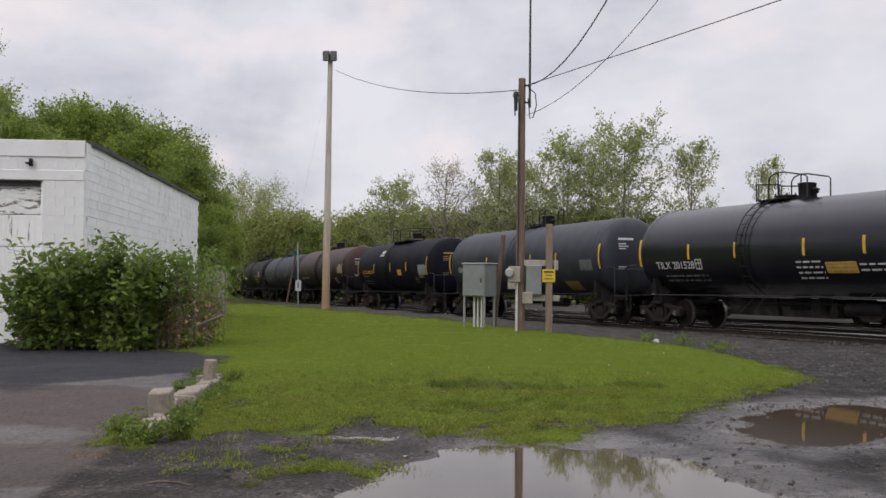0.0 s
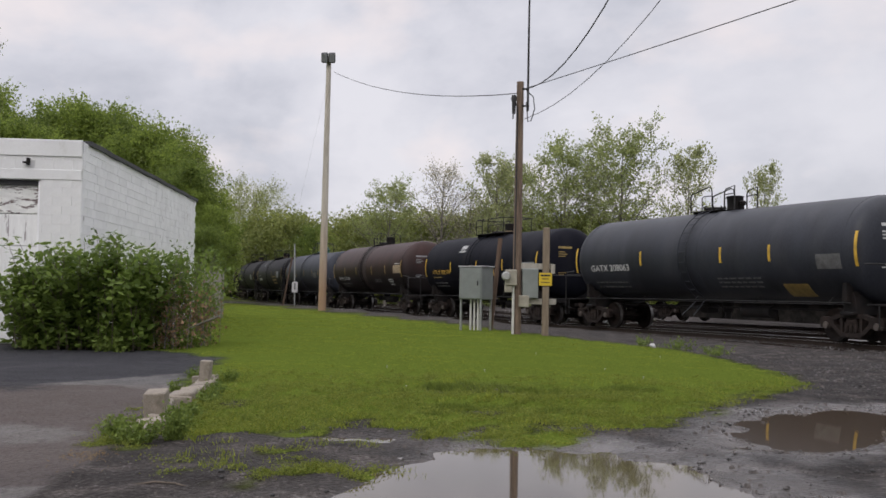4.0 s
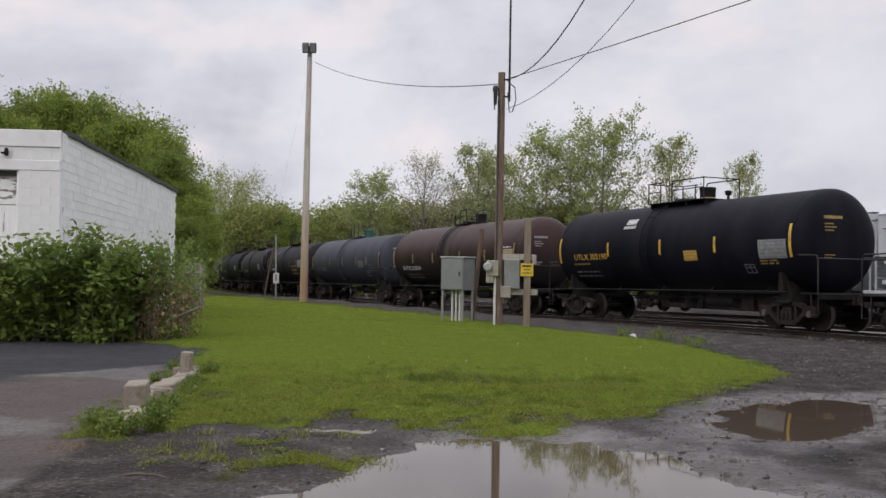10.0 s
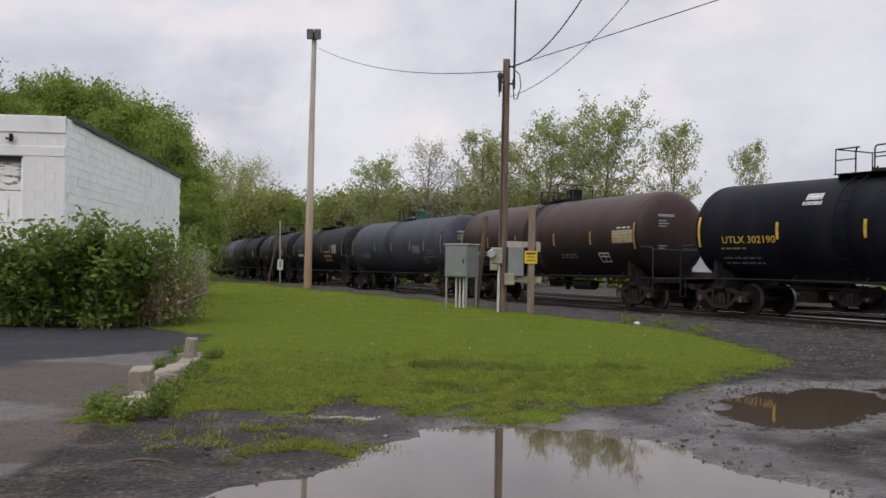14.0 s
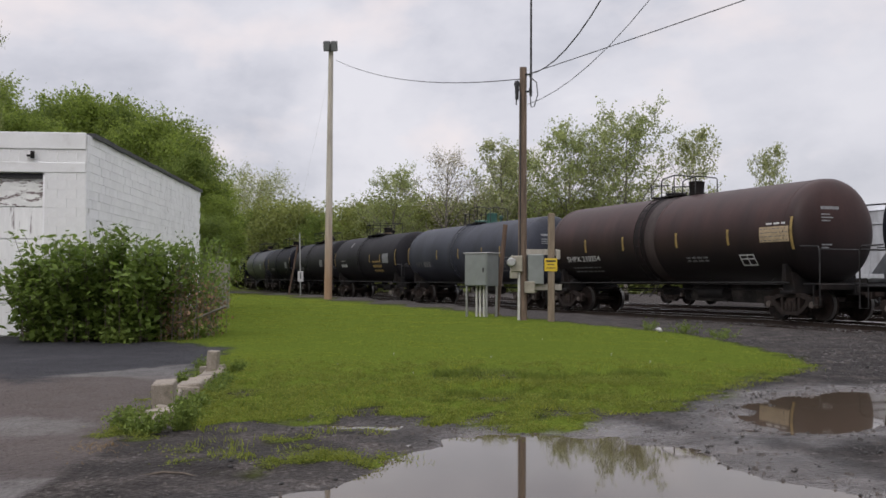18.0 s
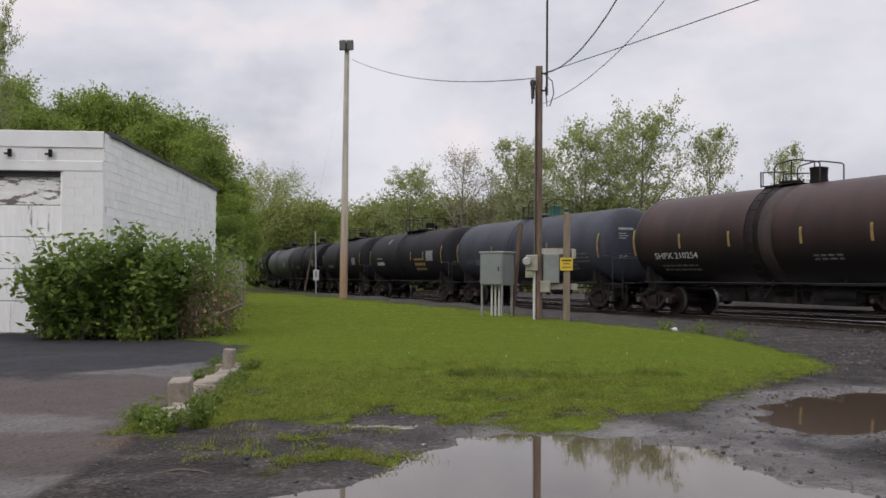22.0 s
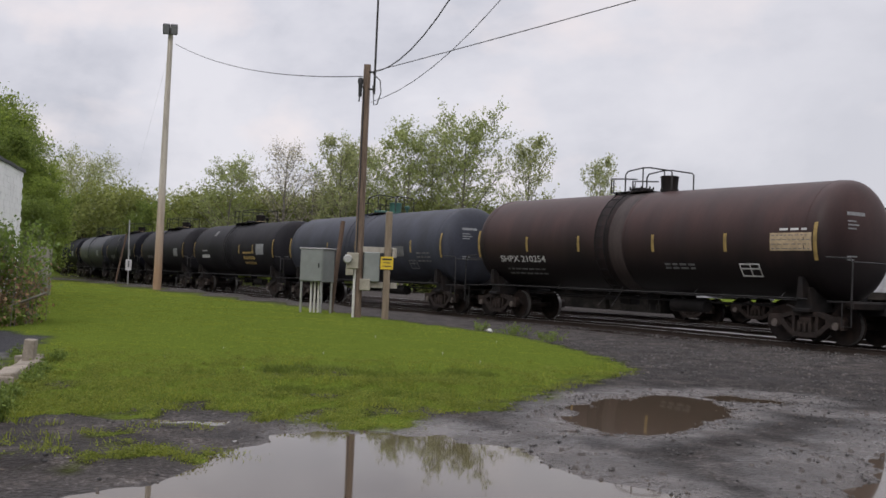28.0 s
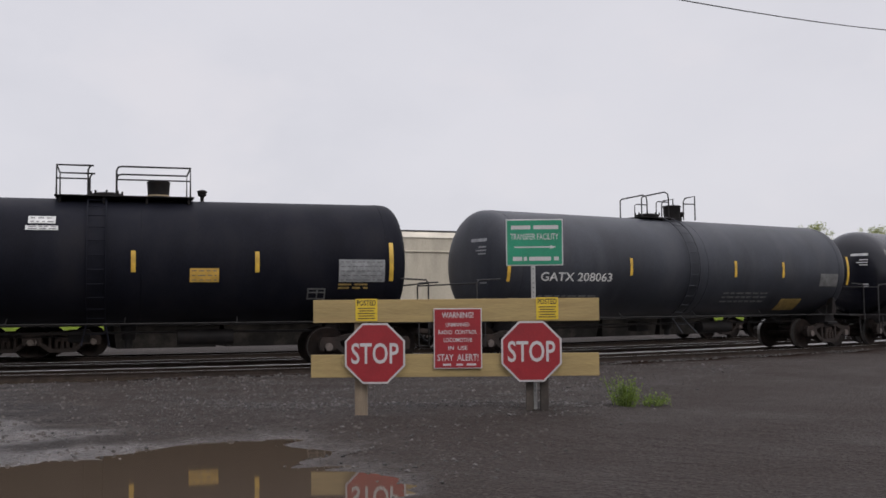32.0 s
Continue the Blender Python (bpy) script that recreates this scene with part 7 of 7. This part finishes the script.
weed_clump(13.9, 3.5, 0.28, 0.46, 520, "green weeds in the gravel beside the barricade", m="leaf_bush", size=0.03, droop=-0.9)
weed_clump(14.25, 3.25, 0.3, 0.2, 200, "low green weeds in the gravel beside the barricade", m="leaf_bush", size=0.03, droop=-0.9)
for x_, y_, s_, h_, n_ in ((-6.4, 20.6, 0.4, 0.3, 200), (-8.0, 20.9, 0.4, 0.3, 160), (-5.2, 21.6, 0.4, 0.35, 200)):
    weed_clump(x_, y_, s_, h_, n_, "low weeds at the foot of the bush", size=0.09)
px, py = np.concatenate([-2.78 + rs_.normal(size=170) * 0.1, rs_.uniform(-2.75, -2.0, 24)]), np.concatenate([8.4 + rs_.normal(size=170) * 0.14, rs_.uniform(7.4, 8.6, 24)])
v, f = blades(px, py, 0.032, 0.005, rs_, 2.2)
tagged(new("dry_grass", fast_mesh("dry_grass", v, f, ["grass_dry"])), "dry straw on the mud beside the drive", "grass", kind="stuff")

twig = Shape().tube([(-2.12, 7.22, -0.01), (-1.95, 7.27, 0.012), (-1.8, 7.25, 0.008), (-1.68, 7.2, -0.01)], [0.008, 0.009, 0.007, 0.004], 5)
tagged(new("twig", twig.mesh("twig", "bark")), "thin dark twig lying on the wet mud", "twig")


def stones():
    """Loose stones of the gravel yard."""
    n = 52000
    px, py = np.concatenate([rs_.uniform(-2.4, 18, n // 2), rs_.uniform(2, 26, n // 2)]), np.concatenate([rs_.uniform(3.5, 26, n // 2), rs_.uniform(3, 22, n // 2)])
    ok = (field(LAWN, px, py) > 0.05) & (field(PAVED, px, py) > 0.1) & (puddle_depth(px, py) < 0.10) & (track_dist(px, py) < -1.6)
    ok &= rs_.rand(n) < 0.12 + 0.5 * (wave_noise(px, py, 1.6, 15) > 0.1) + 0.4 * (wave_noise(px, py, 4.5, 17) > 0.3)
    px, py = px[ok], py[ok]
    k = rs_.uniform(0, 1, 1500)
    px = np.concatenate([px, 13.9 - 0.9 * np.sin(k * 3.14) + rs_.normal(size=1500) * 0.3])
    py = np.concatenate([py, 11.2 - 7.5 * k + rs_.normal(size=1500) * 0.25])
    n = len(px)
    pz = ground_z(px, py)
    r = 0.004 + 0.02 * rs_.rand(n) ** 6 + 0.0007 * np.hypot(px, py) * rs_.uniform(0.4, 1.2, n)
    base = np.array([(1, 0, 0), (0, 1, 0), (-1, 0, 0), (0, -1, 0), (0, 0, 1), (0, 0, -1)], float)
    v = base[None] * (r[:, None, None] * rs_.uniform(0.6, 1.3, (n, 6, 1)))
    v[:, :, 2] *= 0.7
    v += np.stack([px, py, pz + r * 0.2], 1)[:, None]
    tri = np.array([(0, 1, 4), (1, 2, 4), (2, 3, 4), (3, 0, 4), (1, 0, 5), (2, 1, 5), (3, 2, 5), (0, 3, 5)])
    f = (tri[None] + 6 * np.arange(n)[:, None, None]).reshape(-1, 3)
    m = bpy.data.materials.new("loose_stone")
    m.use_nodes = True
    nn, l = m.node_tree.nodes, m.node_tree.links
    g = nn.new("ShaderNodeNewGeometry")
    r_ = nn.new("ShaderNodeValToRGB")
    el = r_.color_ramp.elements
    el[0].color, el[1].color = (0.02, 0.0185, 0.018, 1), (0.125, 0.115, 0.11, 1)
    el[1].position = 0.99
    x = el.new(0.6)
    x.color = (0.05, 0.046, 0.043, 1)
    l.new(g.outputs["Random Per Island"], r_.inputs[0])
    l.new(r_.outputs[0], nn["Principled BSDF"].inputs["Base Color"])
    nn["Principled BSDF"].inputs["Roughness"].default_value = 0.7
    MATS["loose_stone"] = m
    tagged(new("gravel_stones", fast_mesh("gravel_stones", v.reshape(-1, 3), f, ["loose_stone"])), "loose grey gravel stones scattered over the yard", "gravel", kind="stuff")


stones()


def clods():
    """Half-sunk lumps of gravel and mud, thick on the puddle rims and wheel tracks."""
    n = 20000
    px, py = rs_.uniform(-2.6, 20, n), rs_.uniform(3.6, 22, n)
    pd = puddle_depth(px, py)
    rim = np.exp(-((pd + 0.12) / 0.22) ** 2)
    wheel = np.clip(wave_noise(px * 0.8 + py * 0.5, py * 0.8 - px * 0.5, 1.2, 71), 0, 1)
    ok = (lawn_field(px, py) > 0.0) & (field(PAVED, px, py) > 0.0) & (pd < 0.06) & (track_dist(px, py) < -1.8) & (rs_.rand(n) < 0.12 + 0.32 * rim + 0.4 * wheel)
    px, py = px[ok], py[ok]
    n = len(px)
    r = 0.006 + 0.022 * rs_.rand(n) ** 3 + 0.0008 * np.hypot(px, py)
    ang = rs_.uniform(0, 6.283, n)
    k = np.arange(6) * math.pi / 3
    rad = r[:, None] * rs_.uniform(0.65, 1.25, (n, 6))
    lo = np.stack([px[:, None] + rad * np.cos(k + ang[:, None]), py[:, None] + rad * np.sin(k + ang[:, None]), np.repeat((ground_z(px, py) - 0.01)[:, None], 6, 1)], 2)
    up_ = lo.copy()
    cen = np.stack([px, py], 1)[:, None]
    up_[:, :, :2] = cen + (lo[:, :, :2] - cen) * 0.55 + rs_.normal(size=(n, 1, 2)) * (r * 0.12)[:, None, None]
    up_[:, :, 2] += 0.01 + r[:, None] * rs_.uniform(0.3, 0.75, (n, 6))
    v = np.concatenate([lo, up_], 1)
    side = [(i, (i + 1) % 6, 6 + (i + 1) % 6, 6 + i) for i in range(6)] + [(6, 7, 8, 9), (9, 10, 11, 6)]
    f = (np.array(side)[None] + 12 * np.arange(n)[:, None, None]).reshape(-1, 4)
    tagged(new("gravel_clods", fast_mesh("gravel_clods", v.reshape(-1, 3), f, ["mud_clod"])), "half-sunk lumps of wet gravel and mud", "gravel", kind="stuff")


def lawn_clumps():
    """Low broad-leaved clumps that make the lawn's near edge lumpy."""
    n = 7000
    px, py = rs_.uniform(-3.3, 6.0, n), 7.5 + 9 * rs_.rand(n) ** 2.0
    f = lawn_field(px, py)
    ok = (f < rs_.uniform(-0.3, 0.25, n)) & (puddle_depth(px, py) < 0.02) & (rs_.rand(n) < (0.1 + 0.5 * (wave_noise(px, py, 3.1, 81) > 0.2) + 0.5 * (f > -0.4)) * np.clip((16.5 - py) / 4.5, 0, 1))
    px, py = px[ok], py[ok]
    m = 85
    n = len(px)
    sp_r = np.repeat(rs_.uniform(0.03, 0.09, n), m)
    hh = np.repeat(rs_.uniform(0.02, 0.07, n), m)
    qx, qy = np.repeat(px, m) + rs_.normal(size=n * m) * sp_r, np.repeat(py, m) + rs_.normal(size=n * m) * sp_r
    c = np.stack([qx, qy, ground_z(qx, qy) + 0.008 + hh * rs_.rand(n * m)], 1)
    v, f = leaf_tris(c, 0.017, rs_)
    tagged(new("lawn_clumps", fast_mesh("lawn_clumps", v, f, ["low_weed"])), "low leafy clumps growing among the lawn grass", "grass", kind="stuff")


mat("mud_clod", (0.062, 0.054, 0.049), 0.7, spec=0.2, vary=0.6, scale=3, grain=30, bump=0.3)
clods()
lawn_clumps()


def ballast():
    """Ballast stones between and beside the rails."""
    n = 16000
    s = rs_.uniform(-26, 52, n)
    o = rs_.uniform(-1.7, 6.6, n)
    x, y, h = np.interp(s, S_ALL, TX), np.interp(s, S_ALL, TY), np.interp(s, S_ALL, HEAD)
    px, py = x + o * np.cos(h), y + o * np.sin(h)
    r = rs_.uniform(0.025, 0.05, n)
    base = np.array([(1, 0, 0), (0, 1, 0), (-1, 0, 0), (0, -1, 0), (0, 0, 1), (0, 0, -1)], float)
    v = base[None] * (r[:, None, None] * rs_.uniform(0.6, 1.3, (n, 6, 1)))
    v += np.stack([px, py, track_z(s) - RAIL - 0.10 + rs_.uniform(0, 0.02, n)], 1)[:, None]
    tri = np.array([(0, 1, 4), (1, 2, 4), (2, 3, 4), (3, 0, 4), (1, 0, 5), (2, 1, 5), (3, 2, 5), (0, 3, 5)])
    f = (tri[None] + 6 * np.arange(n)[:, None, None]).reshape(-1, 3)
    tagged(new("track_ballast", fast_mesh("track_ballast", v.reshape(-1, 3), f, ["loose_stone"])), "dark wet ballast stones of the tracks", "ballast", kind="stuff")


ballast()
wr = Shape().lathe([(0, 0.06), (0.03, 0.09), (0.07, 0.06), (0.1, 0.02)], "z", (0, 0, 0), 7)
tagged(new("white_rock", wr.mesh("white_rock", "sign_white")), "white rock lying at the lawn edge", "rock").matrix_basis = pose(5.08, 24.9, 0.03, 10, 20, 30)
fl_ = shared("dandelion", lambda: Shape().lathe([(0, 0.003), (0.05, 0.003), (0.052, 0.008), (0.06, 0.014), (0.07, 0.01), (0.073, 0.003)], "z", (0, 0, 0), 7).mesh("dandelion", "sign_white"))
DAND = Matrix.Diagonal((0.8, 0.8, 0.6, 1))
for i_ in range(9):
    px, py = rs_.uniform(-2.5, 4.5), rs_.uniform(11, 24)
    if field(LAWN, np.array([px]), np.array([py]))[0] < -0.3:
        tagged(new("dandelion", fl_), "white dandelion clock in the lawn", "dandelion", "dandelions").matrix_basis = pose(px, py, float(ground_z(np.array([px]), np.array([py]))[0]), rs_.uniform(-12, 12), rs_.uniform(-12, 12), 0) @ DAND


# ---- rain water lying between the tracks ----
def wet_strip(s0, s1, off, wide, z):
    ss = np.arange(s0, s1, 0.5)
    vs = []
    for i, s in enumerate(ss):
        e = wide * (0.25 + 0.75 * math.sin(math.pi * (i + 0.3) / len(ss)) ** 0.5) * (1 + 0.35 * math.sin(s * 2.3) + 0.2 * math.sin(s * 5.1 + 1))
        x0, y0, _ = track_at(s, off - e / 2 + 0.05 * math.sin(s * 3.7))
        x1, y1, _ = track_at(s, off + e / 2)
        vs += [(x0, y0, z), (x1, y1, z)]
    fs = [(2 * i, 2 * i + 2, 2 * i + 3, 2 * i + 1) for i in range(len(ss) - 1)]
    tagged(new("puddle", Shape().add(vs, fs).mesh("puddle", "puddle_water")), "long thin rain puddle between the rails", "puddle", kind="structure")


INFILL = -0.06


def gauge_infill(off, s0, s1, half=0.66):
    """Pale crushed stone level with the sleepers, between rails or tracks."""
    ss = np.arange(s0, s1, 1.0)
    vs = []
    for s in ss:
        for o in (-half, -half * 0.5, half * 0.5, half):
            x, y, _ = track_at(s, off + o)
            vs.append((x, y, INFILL + track_z(s) - RAIL + (0.012 if abs(o) < half * 0.8 else 0.0) + 0.006 * math.sin(s * 3.1 + o * 9)))
    fs = [(4 * i + j, 4 * i + 4 + j, 4 * i + 5 + j, 4 * i + 1 + j) for i in range(len(ss) - 1) for j in range(3)]
    tagged(new("gauge_infill", Shape().add(vs, fs).mesh("gauge_infill", "gauge_gravel")), "pale crushed stone between the rails", "ballast", kind="structure")


gauge_infill(0.0, -16, 46)
gauge_infill(4.4, -16, 46)
gauge_infill(2.2, -16, 46, 1.2)
wet_strip(-6, 12.5, 2.3, 0.55, -0.036)
wet_strip(15, 33, 2.2, 0.5, -0.036)
wet_strip(2, 24, 6.6, 0.9, -0.086)


# ---- movement of the train ----
TRAVEL = [(0, -50.08), (0.5, -48.4), (1, -46.74), (1.5, -45.12), (2, -43.54), (2.5, -41.98), (3, -40.42), (3.5, -38.88), (4.5, -36.02), (5.5, -33.30), (6, -31.94), (6.5, -30.57), (7, -29.2), (7.5, -27.87), (8, -26.57), (8.5, -25.29),
          (9, -24.04), (9.5, -22.82), (10, -21.65), (10.5, -20.5), (11, -19.38), (11.5, -18.28), (12, -17.22), (12.5, -16.2), (13, -15.22), (13.5, -14.26), (14, -13.3), (14.5, -12.38), (15.5, -10.62), (16.5, -8.98), (17, -8.17),
          (17.5, -7.38), (18, -6.62), (18.5, -5.88), (19, -5.17), (19.5, -4.5), (20, -3.87), (20.5, -3.28), (21, -2.71), (21.5, -2.17), (22, -1.64), (22.5, -1.17), (23, -0.78), (23.5, -0.5), (24, -0.28), (24.5, -0.12), (25.2, -0.02), (26, 0.0), (32, 0.0)]


def motions():
    ts, ds = [a for a, _ in TRAVEL], [b for _, b in TRAVEL]
    for car, centre, half, wheels, early_shift in CARS:
        rows = []
        for t in ts:
            # three cars get an added offset, fitted to the view, that dies out by the stop
            s = centre + np.interp(t, ts, ds) + early_shift * np.interp(t, [0, 9, 13, 25.2, 32], [1, 1, 0.65, 0, 0])
            xa, ya, _ = track_at(s - half)
            xb, yb, _ = track_at(s + half)
            za, zb = track_z(s - half), track_z(s + half)
            rows.append((t, pose((xa + xb) / 2, (ya + yb) / 2, (za + zb) / 2, 0, math.degrees(math.atan2(za - zb, 2 * half)), math.degrees(math.atan2(yb - ya, xb - xa)))))
        walk(car, rows)
        if centre < -60:
            continue
        step = [i * 0.2 for i in range(131)]
        for w, x in wheels:
            walk(w, [(t, pose(x, 0, 0.485, 0, math.degrees((np.interp(t, ts, ds) + 50.08) / 0.46), 0)) for t in step] + [(32, pose(x, 0, 0.485, 0, math.degrees(50.08 / 0.46), 0))])


motions()
